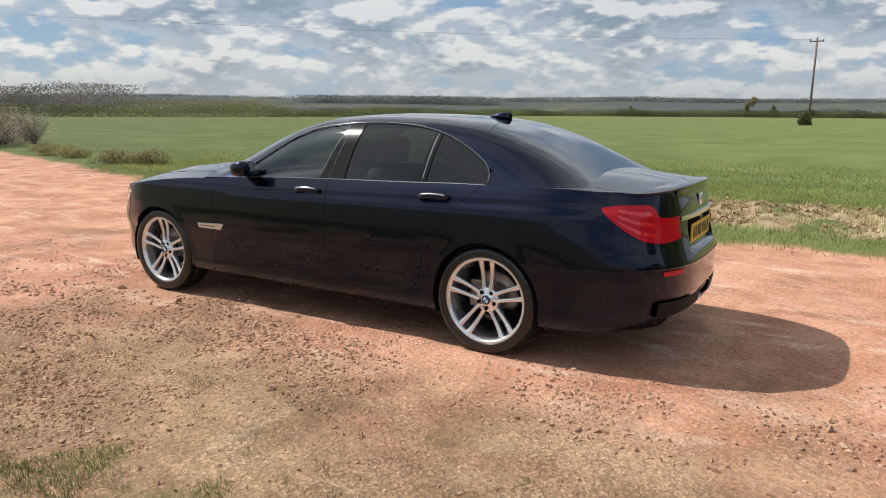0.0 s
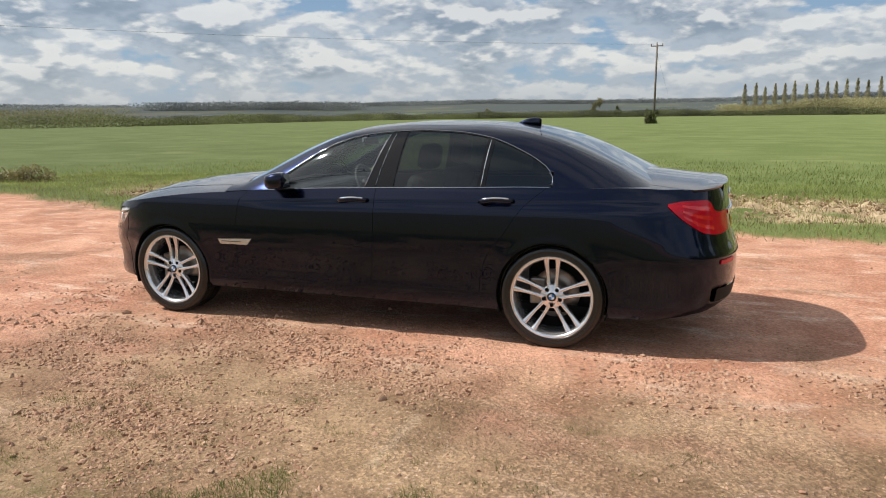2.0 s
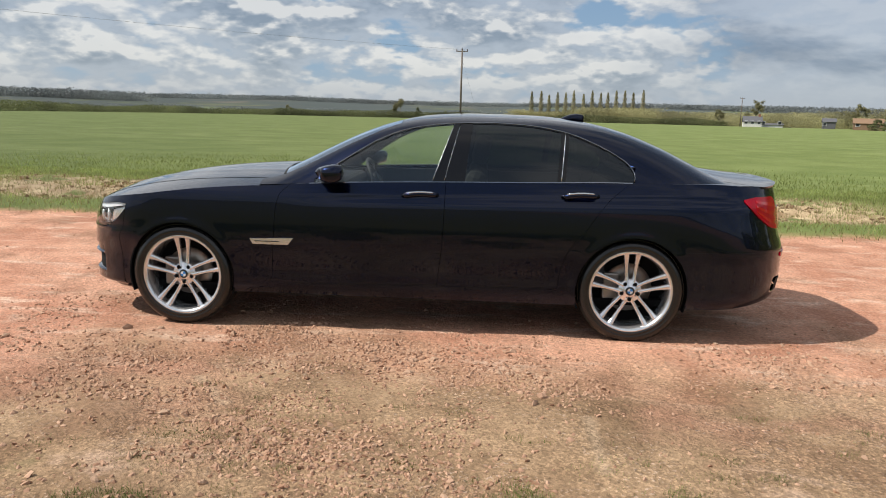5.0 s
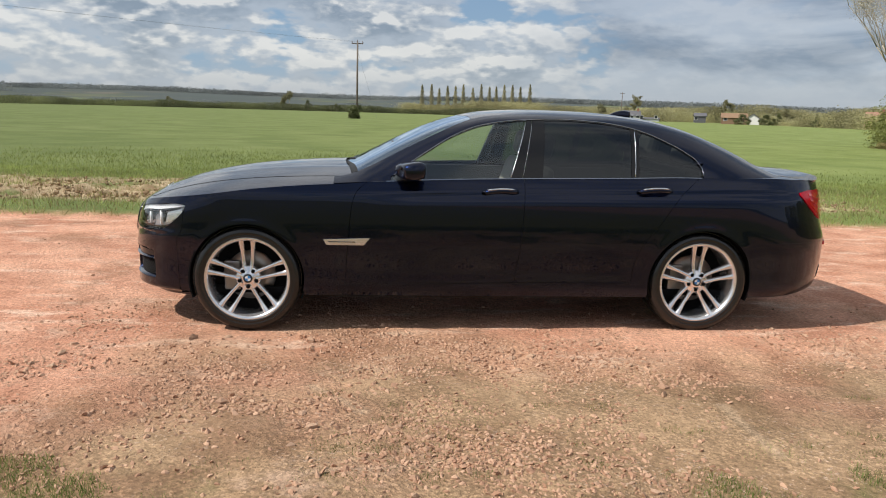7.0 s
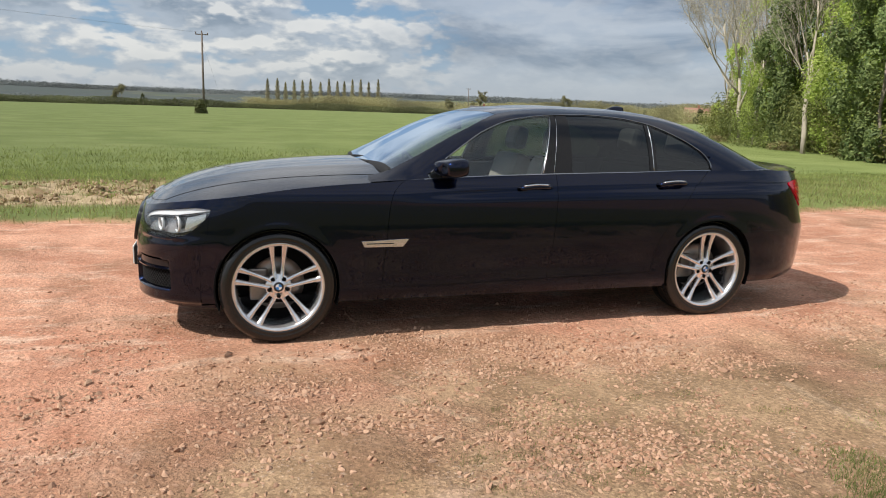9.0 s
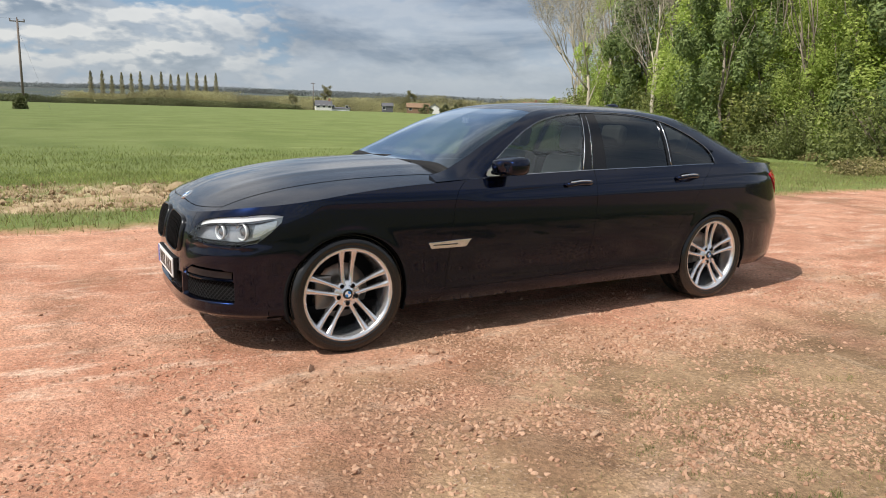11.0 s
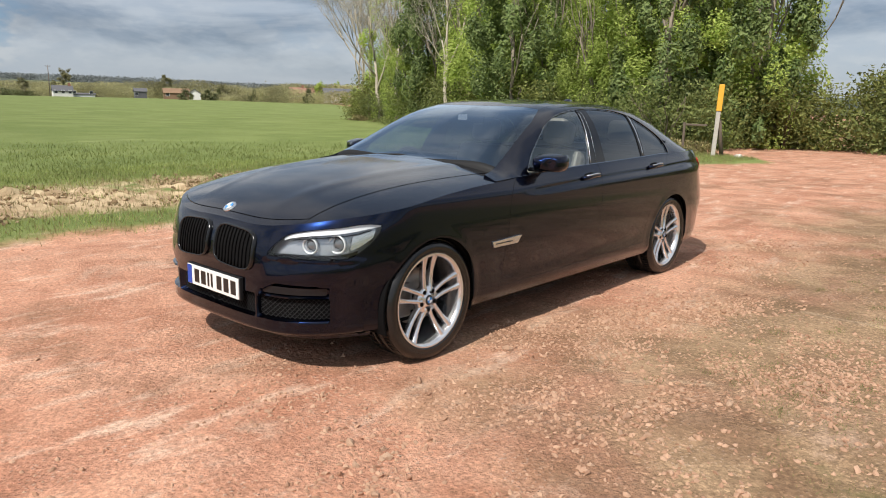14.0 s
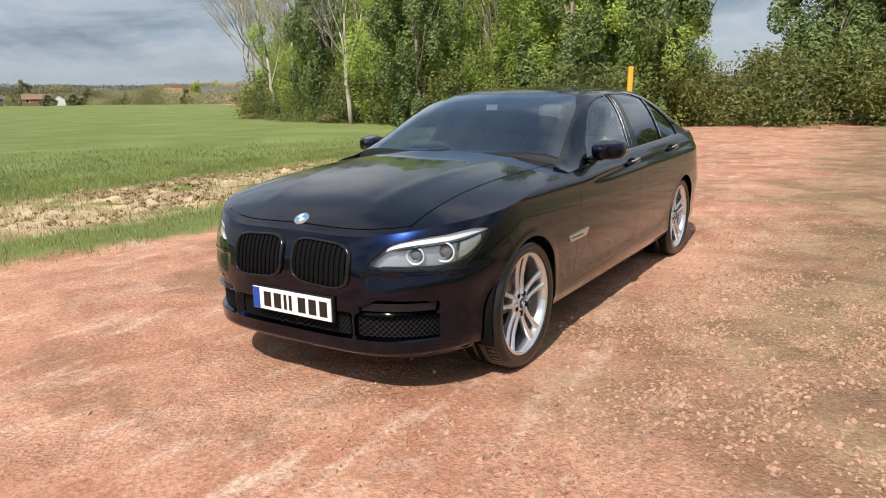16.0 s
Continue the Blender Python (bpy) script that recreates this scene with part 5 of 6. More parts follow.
LEAF_FRESH = material("fresh_leaves", leaf_build((0.25, 0.34, 0.07), (0.52, 0.60, 0.17), 0.5, 0.55, 0.6))
LEAF_DARK = material("ivy_leaves", leaf_build((0.08, 0.125, 0.040), (0.25, 0.31, 0.11), 0.3))
LEAF_DULL = material("scrub_leaves", leaf_build((0.12, 0.14, 0.035), (0.27, 0.28, 0.09), 0.3))
TWIGGY = material("spring_twigs", leaf_build((0.18, 0.165, 0.085), (0.28, 0.27, 0.14), 0.35))
FARTWIG = material("woodland_twigs", leaf_build((0.24, 0.23, 0.115), (0.40, 0.37, 0.20), 0.5, 0.06, 1.1))
PALETWIG = material("pale_twigs", leaf_build((0.30, 0.27, 0.21), (0.48, 0.44, 0.36), 0.3))
HEDGE = material("hedge_leaves", leaf_build((0.10, 0.115, 0.05), (0.18, 0.19, 0.08), 0.25, 0.07, 1.0))
BRAMBLE = material("bramble_leaves", leaf_build((0.11, 0.14, 0.045), (0.24, 0.27, 0.09), 0.35))
# distance haze is put into this leaf colour: paler, bluish grey
HAZYWOOD = material("far_wood_leaves", leaf_build((0.17, 0.19, 0.19), (0.24, 0.26, 0.25), 0.3, 0.012, 0.8))
POPLAR = material("poplar_twigs", leaf_build((0.29, 0.275, 0.155), (0.43, 0.40, 0.245), 0.5))
VERGE = material("verge_blades", leaf_build((0.07, 0.10, 0.022), (0.18, 0.22, 0.07), 0.35))
BLADE = material("grass_blades", leaf_build((0.20, 0.24, 0.068), (0.32, 0.36, 0.125), 0.5))
DRYBLADE = material("dry_grass", leaf_build((0.16, 0.15, 0.05), (0.36, 0.30, 0.15), 0.3))
BARK = simple("bark", (0.13, 0.10, 0.075), 0.9, 0.0, 0.4, 18.0, 0.6)
MIDBARK = simple("grey_bark", (0.25, 0.21, 0.165), 0.88, 0.0, 0.4, 16.0, 0.5)
PALEBARK = simple("pale_bark", (0.44, 0.39, 0.31), 0.85, 0.0, 0.35, 14.0, 0.5)


def cards(name, centers, sizes, rng, mat, parent=None, up=0.3, long=1.5, label="", fine=False, face=None):
    """Many small leaves: bent diamonds at the centres; face: the ways that they turn to."""
    c = np.asarray(centers, float)
    m = len(c)
    sz = np.asarray(sizes, float).reshape(-1, 1) * np.ones((m, 1))
    d = rng.normal(size=(m, 3))
    d[:, 2] = d[:, 2] * 0.7 - up
    d /= np.linalg.norm(d, axis=1, keepdims=True)
    if face is not None:
        to = face + rng.normal(size=(m, 3)) * 0.55 + np.array([0.0, 0.0, 0.35])
        to /= np.linalg.norm(to, axis=1, keepdims=True)
        d -= to * np.sum(d * to, axis=1, keepdims=True)
        d /= np.linalg.norm(d, axis=1, keepdims=True)
        e = np.cross(d, to)
    else:
        e = np.cross(d, rng.normal(size=(m, 3)))
    e /= np.linalg.norm(e, axis=1, keepdims=True)
    f = np.cross(d, e)
    if fine:
        v = np.stack([c - d * sz * long * 0.5 + e * sz * 0.45, c - d * sz * long * 0.4 - e * sz * 0.45, c + d * sz * long * 0.6], 1)
        return quick_mesh(name, v.reshape(-1, 3), 3, m, mat, parent, label)
    v = np.empty((m, 4, 3))
    v[:, 0] = c - d * sz * long * 0.5
    v[:, 1] = c + e * sz * 0.5 + f * sz * 0.12
    v[:, 2] = c + d * sz * long * 0.5
    v[:, 3] = c - e * sz * 0.5 + f * sz * 0.12
    return quick_mesh(name, v.reshape(-1, 3), 4, m, mat, parent, label)


def quick_mesh(name, verts, k, m, mat, parent=None, label=""):
    me = bpy.data.meshes.new(name)
    me.vertices.add(len(verts))
    me.vertices.foreach_set("co", np.asarray(verts, np.float32).ravel())
    me.loops.add(m * k)
    me.loops.foreach_set("vertex_index", np.arange(m * k, dtype=np.int32))
    me.polygons.add(m)
    me.polygons.foreach_set("loop_start", np.arange(0, m * k, k, dtype=np.int32))
    me.update()
    me.validate()
    me.materials.append(mat)
    ob = new(name, me)
    if parent:
        ob.parent = parent
    if label:
        ob["label"] = label
    return ob


def limb(bm, p, d, length, r, rng, depth, tips, sides=6, spread_by=0.6, rise=0.05):
    """A bent limb that forks; collects its tips."""
    pts = [p]
    for k in range(4):
        d = (d + Vector(rng.normal(size=3)) * 0.12 + Vector((0, 0, rise))).normalized()
        p = p + d * (length / 4)
        pts.append(p)
    tube(pts, r, sides, 0.55, bm)
    tips.append((pts[-1], depth))
    if depth == 0:
        return
    for k in range(3 if depth > 1 else 4):
        nd = (d + Vector(rng.normal(size=3)) * spread_by).normalized()
        start = pts[2 + k % 3]
        limb(bm, start, nd, length * rng.uniform(0.55, 0.8), r * 0.5, rng, depth - 1, tips, max(sides - 1, 4), spread_by, rise)


def leafy_tree(name, seed, height, wide, leaf_mat, leaves, leaf, low=0.6, label="", clumps=150, bark=None):
    rng = np.random.default_rng(seed)
    t = thing(name, pose(0, 0, 0), label, "tree")
    bm, tips = bmesh.new(), []
    stems = 2 + seed % 2
    for k in range(stems):
        b = 2 * math.pi * k / stems + seed
        limb(bm, Vector((0.25 * math.cos(b), 0.25 * math.sin(b), -0.1)), Vector((0.16 * math.cos(b), 0.16 * math.sin(b), 1)).normalized(), height * 0.40, 0.075, rng, 2, tips, 7, 0.20, 0.18)
    part("trunk", bm, bark or MIDBARK, t)
    cs, rs = [], []
    for k in range(clumps):
        h = rng.uniform(low, height) if k % 3 else rng.uniform(low, height * 0.5)
        u = (h - low) / (height - low)
        env = wide * (0.62 + 0.38 * math.sin(math.pi * min(u * 1.15 + 0.12, 1.0))) * (1.0 if u < 0.7 else max(0.22, 1 - (u - 0.7) * 2.5))
        b, rad = rng.uniform(0, 2 * math.pi), env * math.sqrt(rng.uniform(0.12, 1.0))
        cs.append((rad * math.cos(b), rad * math.sin(b), h))
        rs.append(rng.uniform(0.25, 0.62) * wide / 2.2)
    cs, rs = np.array(cs), np.array(rs)
    pick = rng.integers(0, clumps, leaves)
    off = rng.normal(size=(leaves, 3))
    off /= np.linalg.norm(off, axis=1, keepdims=True)
    off *= (rng.uniform(0.25, 1.0, (leaves, 1)) ** 0.5)
    pts = cs[pick] + off * rs[pick][:, None] * np.array([0.85, 0.85, 1.7])
    pts[:, 2] = np.maximum(pts[:, 2], 0.05)
    away = off / np.linalg.norm(off, axis=1, keepdims=True) + 0.5 * np.stack([pts[:, 0], pts[:, 1], 0 * pts[:, 2]], 1) / wide
    cards("crown", pts, rng.uniform(0.6, 1.25, leaves) * leaf, rng, leaf_mat, t, up=0.5, long=1.7, fine=True, face=away)
    return t


def bare_tree(name, seed, height, label, bark, twigs=0, mat=None, leaf=0.1, spread_by=0.38, rise=0.05, thick=0.018):
    rng = np.random.default_rng(seed)
    t = thing(name, pose(0, 0, 0), label, "tree")
    bm, tips = bmesh.new(), []
    limb(bm, Vector((0, 0, -0.1)), Vector((0.05, 0.03, 1)).normalized(), height * 0.5, height * thick, rng, 4, tips, 6, spread_by, rise)
    part("trunk", bm, bark, t)
    if twigs:
        pts = np.array([p for p, d in tips if d < 2])
        pick = rng.integers(0, len(pts), twigs)
        cards("crown", pts[pick] + rng.normal(size=(twigs, 3)) * height * 0.026, rng.uniform(0.5, 1.2, twigs) * leaf, rng, mat, t, up=0.0, long=3.0)
    return t


def bush(name, seed, high, wide, mat, leaves, leaf, label, stems=14, thick=0.022):
    rng = np.random.default_rng(seed)
    t = thing(name, pose(0, 0, 0), label, "bush")
    bm = bmesh.new()
    for k in range(stems):
        b, o = rng.uniform(0, 6.3), rng.uniform(0.1, 0.75)
        d = Vector((math.cos(b) * o, math.sin(b) * o, rng.uniform(0.6, 1.0)))
        pts = [Vector((0, 0, -0.05)) + d * (high * 0.9 * s) + Vector(rng.normal(size=3)) * 0.07 * s for s in np.linspace(0, 1, 5)]
        tube(pts, thick, 5, 0.3, bm)
    part("stem", bm, BARK, t)
    cs = np.stack([np.clip(rng.normal(size=26), -1.4, 1.4) * wide * 0.42, np.clip(rng.normal(size=26), -1.4, 1.4) * wide * 0.42, rng.uniform(0.1, 1, 26) ** 1.3 * high * 0.85], 1)
    pick = rng.integers(0, 26, leaves)
    pts = cs[pick] + np.clip(rng.normal(size=(leaves, 3)), -1.5, 1.5) * np.array([wide, wide, high * 0.8]) * 0.17
    pts[:, 2] = np.abs(pts[:, 2]) + 0.02
    cards("leaves", pts, rng.uniform(0.6, 1.3, leaves) * leaf, rng, mat, t, fine=True)
    return t


def along(points, n, rng, jitter=1.0):
    """n places along a line of points."""
    pts = np.array(points, float)
    seg = np.linalg.norm(np.diff(pts, axis=0), axis=1)
    d = np.cumsum([0, *seg])
    for u in np.linspace(0, d[-1], n):
        yield np.array([np.interp(u, d, pts[:, 0]), np.interp(u, d, pts[:, 1])]) + rng.normal(size=2) * jitter


def stand_copies(kinds, places, group, rng, lo=0.85, hi=1.2):
    """Stand copies of some trees at places, turned and scaled."""
    used = set()
    for k, p in enumerate(places):
        src = kinds[int(rng.integers(0, len(kinds)))]
        s = rng.uniform(lo, hi)
        m = pose(p[0], p[1], 0, 0, 0, rng.uniform(0, 360)) @ Matrix.Diagonal((s * rng.uniform(0.85, 1.2), s * rng.uniform(0.85, 1.2), s, 1))
        if src.name not in used:
            used.add(src.name)
            src.matrix_world = m
            src["group"] = group
        else:
            c = copy_thing(src, m)
            c["group"] = group
    for src in kinds:
        if src.name not in used:
            src.matrix_world = pose(places[0][0] + 8, places[0][1] + 3, 0)
            src["group"] = group


rng = np.random.default_rng(5)
BELT = [(31.0, 43.5), (27.5, 36.5), (21.5, 22), (20.0, 15), (21.6, 12.0)]
fresh = [leafy_tree("tree", 11 + k, h, w, LEAF_FRESH, 30000, 0.066, 0.3, "bright green leafy tree in fresh spring leaf", 95) for k, (h, w) in enumerate(((9.5, 2.3), (8.0, 2.6), (11.0, 2.2)))]
ivy = [leafy_tree("tree", 31 + k, h, w, LEAF_DARK, 26000, 0.080, 0.4, "dark green ivy-clad tree at the field corner", 80) for k, (h, w) in enumerate(((11.0, 1.6), (9.0, 1.9)))]
row = list(along(BELT, 16, rng, 0.6))
stand_copies(fresh, row[5:] + [row[3]], "belt of trees", rng)
for k in (0, 1, 2, 4):
    copy_thing(fresh[k % 3], pose(row[k][0], row[k][1], 0, 0, 0, 80 * k) @ Matrix.Diagonal((0.85, 0.85, 0.36 + 0.05 * k, 1)))
stand_copies(ivy, [(18.6, 20.4), (18.0, 13.3), (23.9, 30.5), (20.6, 10.8)], "belt of trees", rng, 1.05, 1.2)
back = [leafy_tree("tree", 51, 11.5, 2.8, LEAF_FRESH, 11000, 0.14, 0.6, "tall green tree at the back of the belt")]
stand_copies(back, [(x + 5 + rng.uniform(0, 2), y + 1) for x, y in along([(23.5, 28.0), (21.5, 22), (20.0, 15), (21.6, 12.0)], 8, rng, 0.8)], "belt of trees", rng, 0.9, 1.2)
ash = [bare_tree("bare_tree", 71 + k, h, "pale bare tree just coming into leaf", PALEBARK, 14000, PALETWIG, 0.034, 0.28, 0.16, 0.0140) for k, h in enumerate((13.0, 11.0))]
stand_copies(ash, [(28.8, 42.5), (27.0, 39.6), (25.2, 36.4), (23.4, 33.0), (20.2, 26.0), (30.2, 44.5)], "pale bare trees", rng, 0.75, 0.95)

# scrub hedge at the end of the yard
scrub = [bush("bush", 81, 2.2, 1.9, LEAF_DULL, 6200, 0.068, "tangled dull green scrub bush"), bush("bush", 82, 1.7, 2.0, BRAMBLE, 6200, 0.064, "low dark bramble bush")]
line = list(along([(19.0, 12.5), (21.5, 9.0), (24.0, 4.0), (25.5, -3.0), (25.5, -12.0)], 20, rng, 0.7)) + list(along([(17.0, 12.0), (19.0, 18.0), (22.0, 26.0), (27.5, 40.0)], 15, rng, 0.5))
stand_copies(scrub, line, "scrub along the tree belt", rng, 0.8, 1.35)
dark = [leafy_tree("tree", 91, 6.0, 2.3, LEAF_DARK, 20000, 0.10, 0.8, "dark green rounded tree behind the hedge", 50)]
stand_copies(dark, [(25.5, 5.3), (27.0, 4.2), (28.5, 3.4), (27.5, 0.5), (26.5, 2.0), (29.0, -4.0)], "trees behind the hedge", rng, 1.0, 1.25)
tufted = [bush("grass_clump", 84, 0.5, 0.9, DRYBLADE, 1600, 0.05, "clump of rough dry grass under the trees")]
stand_copies(tufted, list(along([(15.5, 10.5), (17.5, 16.5), (20.5, 25.0), (26.0, 39.0)], 14, rng, 0.5)) + [(-22.5, 13.1), (-20.5, 12.5), (-17.6, 11.9), (-16.6, 12.2), (-24.5, 13.9), (13.2, 10.4), (12.2, 10.9), (14.2, 11.2)], "rough grass clumps", rng, 0.8, 1.3)
dry = [bush("dry_shrub", 86, 1.6, 1.0, PALETWIG, 2000, 0.035, "dry leafless twiggy shrub on the verge", 110, 0.008)]
stand_copies(dry, [(-31.5, 16.2), (-30.4, 15.4), (-32.8, 17.2), (-33.8, 18.4), (-29.4, 14.7), (-34.5, 17.5), (-31.0, 17.2), (-32.2, 15.6)], "dry shrubs", rng, 0.9, 1.3)

# ---- middle distance ----
EYE_AT = (-4.0, 0.0)


def way(az, r):
    return EYE_AT[0] + r * math.sin(radians(az)), EYE_AT[1] + r * math.cos(radians(az))


def strip_of_leaves(name, line, high, leaf, per_m, mat, label, rng, uneven=0.5, deep=1.5):
    pts = np.array([way(a, r) for a, r in line])
    seg = np.linalg.norm(np.diff(pts, axis=0), axis=1)
    d = np.cumsum([0, *seg])
    m = int(d[-1] * per_m)
    u = rng.uniform(0, d[-1], m)
    x, y = np.interp(u, d, pts[:, 0]), np.interp(u, d, pts[:, 1])
    top = np.array([high * (1 + uneven * (noise.noise((q * 0.03, 1.0, high)) + 0.5 * noise.noise((q * 0.09, 5.0, high)) + 0.25 * noise.noise((q * 0.4, 7.0, high)))) for q in u])
    z = np.array([hills(a, b) for a, b in zip(x, y)]) + np.maximum(top, 0.3) * rng.uniform(0, 1, m) ** 1.15
    c = np.stack([x + rng.normal(size=m) * deep, y + rng.normal(size=m) * deep, z], 1)
    ob = cards(name, c, rng.uniform(0.6, 1.3, m) * leaf, rng, mat, up=0.0, long=1.2, fine=True)
    return tagged(ob, label, "hedge", kind="stuff")


FIELD = [(-80, 150), (-60, 150), (-44, 160), (-30, 230), (-17, 320), (-4, 340), (5, 345), (18, 320), (28, 290), (35, 205), (41, 175), (46, 160)]
strip_of_leaves("hedge", FIELD[:5], 2.0, 0.26, 160, HEDGE, "dark hedge along the far side of the field", rng)
strip_of_leaves("hedge", FIELD[4:8], 2.8, 0.34, 200, HEDGE, "dark hedge along the far side of the field", rng)
strip_of_leaves("hedge", FIELD[7:], 3.6, 0.24, 260, FARTWIG, "brown and green hedge by the houses", rng, 0.7)
strip_of_leaves("hedge", [(2, 400), (8, 395), (14, 385), (19, 380), (30, 350), (41, 300)], 7.0, 0.42, 420, FARTWIG, "twiggy spring woodland behind the field", rng, 0.45, 4)
COPSE = material("bare_copse", leaf_build((0.125, 0.105, 0.095), (0.20, 0.175, 0.15), 0.3, 0.05, 0.7))
strip_of_leaves("hedge", [(-82, 250), (-66, 262), (-54.5, 275)], 9.0, 0.45, 240, COPSE, "bare grey-brown copse beyond the field", rng, 0.25, 5)
strip_of_leaves("hedge", [(-55, 280), (-50, 290), (-44, 300)], 5.0, 0.4, 170, TWIGGY, "low brown scrub beyond the field", rng, 0.5, 5)
strip_of_leaves("hedge", [(-48, 420), (-30, 520), (-10, 560), (4, 540)], 4.0, 0.6, 90, HEDGE, "hedge lines beyond the field", rng, 0.8, 6)
# far woods, with the haze painted into their leaf colour
strip_of_leaves("far_wood", [(-42, 1500), (-34, 1550), (-27, 1500)], 16, 2.3, 36, HAZYWOOD, "dark distant wood on the rise", rng, 0.3, 20)
strip_of_leaves("far_wood", [(-80, 1100), (-62, 1200), (-48, 1350)], 9, 2.0, 24, HAZYWOOD, "distant woods on the rise", rng, 0.6, 20)
strip_of_leaves("far_wood", [(-26, 1900), (-10, 2000), (5, 1900), (20, 1700), (45, 1500)], 10, 2.6, 20, HAZYWOOD, "distant woods on the rise", rng, 0.7, 25)
strip_of_leaves("far_wood", [(-70, 2500), (-40, 2600), (0, 2600), (45, 2300)], 11, 3.4, 12, HAZYWOOD, "distant wooded skyline", rng, 0.6, 30)
strip_of_leaves("far_wood", [(-60, 800), (-35, 900), (-15, 850), (10, 800)], 5, 1.3, 26, HAZYWOOD, "distant hedges in the valley", rng, 0.9, 9)

strip_of_leaves("hedge", [(2.0, 398), (7.0, 398), (13.0, 398)], 7.5, 0.4, 520, FARTWIG, "brown scrub at the foot of the poplars", rng, 0.35, 3)

# poplars
def poplar(seed):
    r2 = np.random.default_rng(seed)
    t = thing("poplar", pose(0, 0, 0), "tall slim poplar, still bare and brown", "tree", "row of poplars")
    bm = bmesh.new()
    tube([(0, 0, -0.2), (0.05, 0, 6), (0, 0.05, 12), (0, 0, 17)], 0.28, 6, 0.15, bm)
    for k in range(46):
        h = r2.uniform(2.5, 15)
        b = r2.uniform(0, 6.3)
        o = 1.7 * math.sin(math.pi * min(h / 17 + 0.15, 1)) * r2.uniform(0.6, 1)
        tube([(0, 0, h), (o * 0.6 * math.cos(b), o * 0.6 * math.sin(b), h + 1.0), (o * math.cos(b), o * math.sin(b), h + 2.4)], 0.06, 4, 0.3, bm)
    part("trunk", bm, PALEBARK, t)
    m = 3000
    h = r2.uniform(1.0, 17.2, m)
    o = 1.5 * np.sin(np.pi * np.minimum(h / 17.5 * 0.62 + 0.36, 1)) ** 0.7 * np.sqrt(r2.uniform(0, 1, m)) * (0.75 + 0.5 * np.sin(h * 1.3 + seed) ** 2)
    b = r2.uniform(0, 6.3, m)
    cards("crown", np.stack([o * np.cos(b), o * np.sin(b), h], 1), r2.uniform(0.3, 0.7, m) * 0.36, r2, POPLAR, t, up=-0.6, long=3.0, fine=True)
    return t


pops = [poplar(201), poplar(202)]
spots = [way(3.2 + 8.5 * k / 13 + rng.uniform(-0.1, 0.1), 400) for k in range(14)]
hs = [0.90, 0.92, 0.90, 0.97, 0.99, 1.03, 0.95, 1.05, 1.0, 0.98, 1.08, 1.06, 1.02, 1.09]
for k, (p, h) in enumerate(zip(spots, hs)):
    m = pose(p[0], p[1], 0, 0, 0, 70 * k) @ Matrix.Diagonal((0.95, 0.95, h, 1))
    if k < 2:
        pops[k].matrix_world = m
    else:
        copy_thing(pops[k % 2], m)

lone = [bare_tree("bare_tree", 301 + k, 11.5, "bare rounded tree standing by the field", MIDBARK, 16000, TWIGGY, 0.13, 0.50, 0.03, 0.014) for k in range(2)]
for k, (az, r, h) in enumerate(((-7.2, 345, 9), (19.7, 330, 9), (26.0, 300, 12), (17.4, 320, 7), (-16.0, 420, 7), (30.5, 330, 7))):
    m = pose(*way(az, r), 0, 0, 0, 50 * k) @ Matrix.Diagonal((h / 11.5, h / 11.5, h / 11.5, 1))
    if k < 2:
        lone[k].matrix_world = m
    else:
        copy_thing(lone[k % 2], m)
    (lone[k] if k < 2 else lone[0])["group"] = "lone bare trees"
round_tree = [leafy_tree("tree", 321, 5.0, 2.6, HEDGE, 9000, 0.14, 0.3, "small dark green tree in the hedge", 40)]
stand_copies(round_tree, [way(-5.8, 325), way(-3.6, 335), way(32.5, 225), way(30, 255), way(36.5, 195)], "hedge trees", rng, 0.7, 1.1)
for k in range(2):
    copy_thing(round_tree[0], pose(*way(27.6 + 1.6 * k, 245), 0, 0, 0, 60 * k) @ Matrix.Diagonal((1.5, 1.5, 0.7, 1)))
yellow = [leafy_tree("tree", 325, 7.0, 3.4, LEAF_FRESH, 9000, 0.2, 0.5, "yellow-green tree among the houses", 40)]
stand_copies(yellow, [way(37.8, 300), way(39.0, 310)], "yellow-green trees", rng, 0.9, 1.1)

# ---- poles and wires ----
WOOD = simple("pole_wood", (0.16, 0.13, 0.11), 0.85, 0.0, 0.35, 12.0, 0.4)
PORCELAIN = simple("porcelain", (0.12, 0.08, 0.06), 0.3, 0.0, 0.1)


def power_pole(x, y, high, label):
    t = thing("power_pole", pose(x, y, 0), label, "pole")
    part("post", tube([(0, 0, -0.5), (0, 0, high * 0.5), (0.03, 0, high)], 0.17, 10, 0.72), WOOD, t)
    part("crossarm", boxes((-0.85, 0.85, -0.06, 0.06, high - 0.32, high - 0.18)), WOOD, t, smooth=False, bevel=0.01)
    for k in (-0.78, 0, 0.78):
        bm = lathe([(0.0, 0.0), (0.05, 0.0), (0.08, 0.06), (0.05, 0.09), (0.08, 0.14), (0.05, 0.19), (0.06, 0.26), (0.0, 0.28)], "z", 12, closed=False)
        bm.transform(Matrix.Translation((k, 0, high - 0.18 if k else high)))
        part("insulator", bm, PORCELAIN, t)
    part("stay_wire", tube([(0.1, 0, high - 1.5), (3.0, 2.0, 0)], 0.008, 4), WIRE, t)
    return t


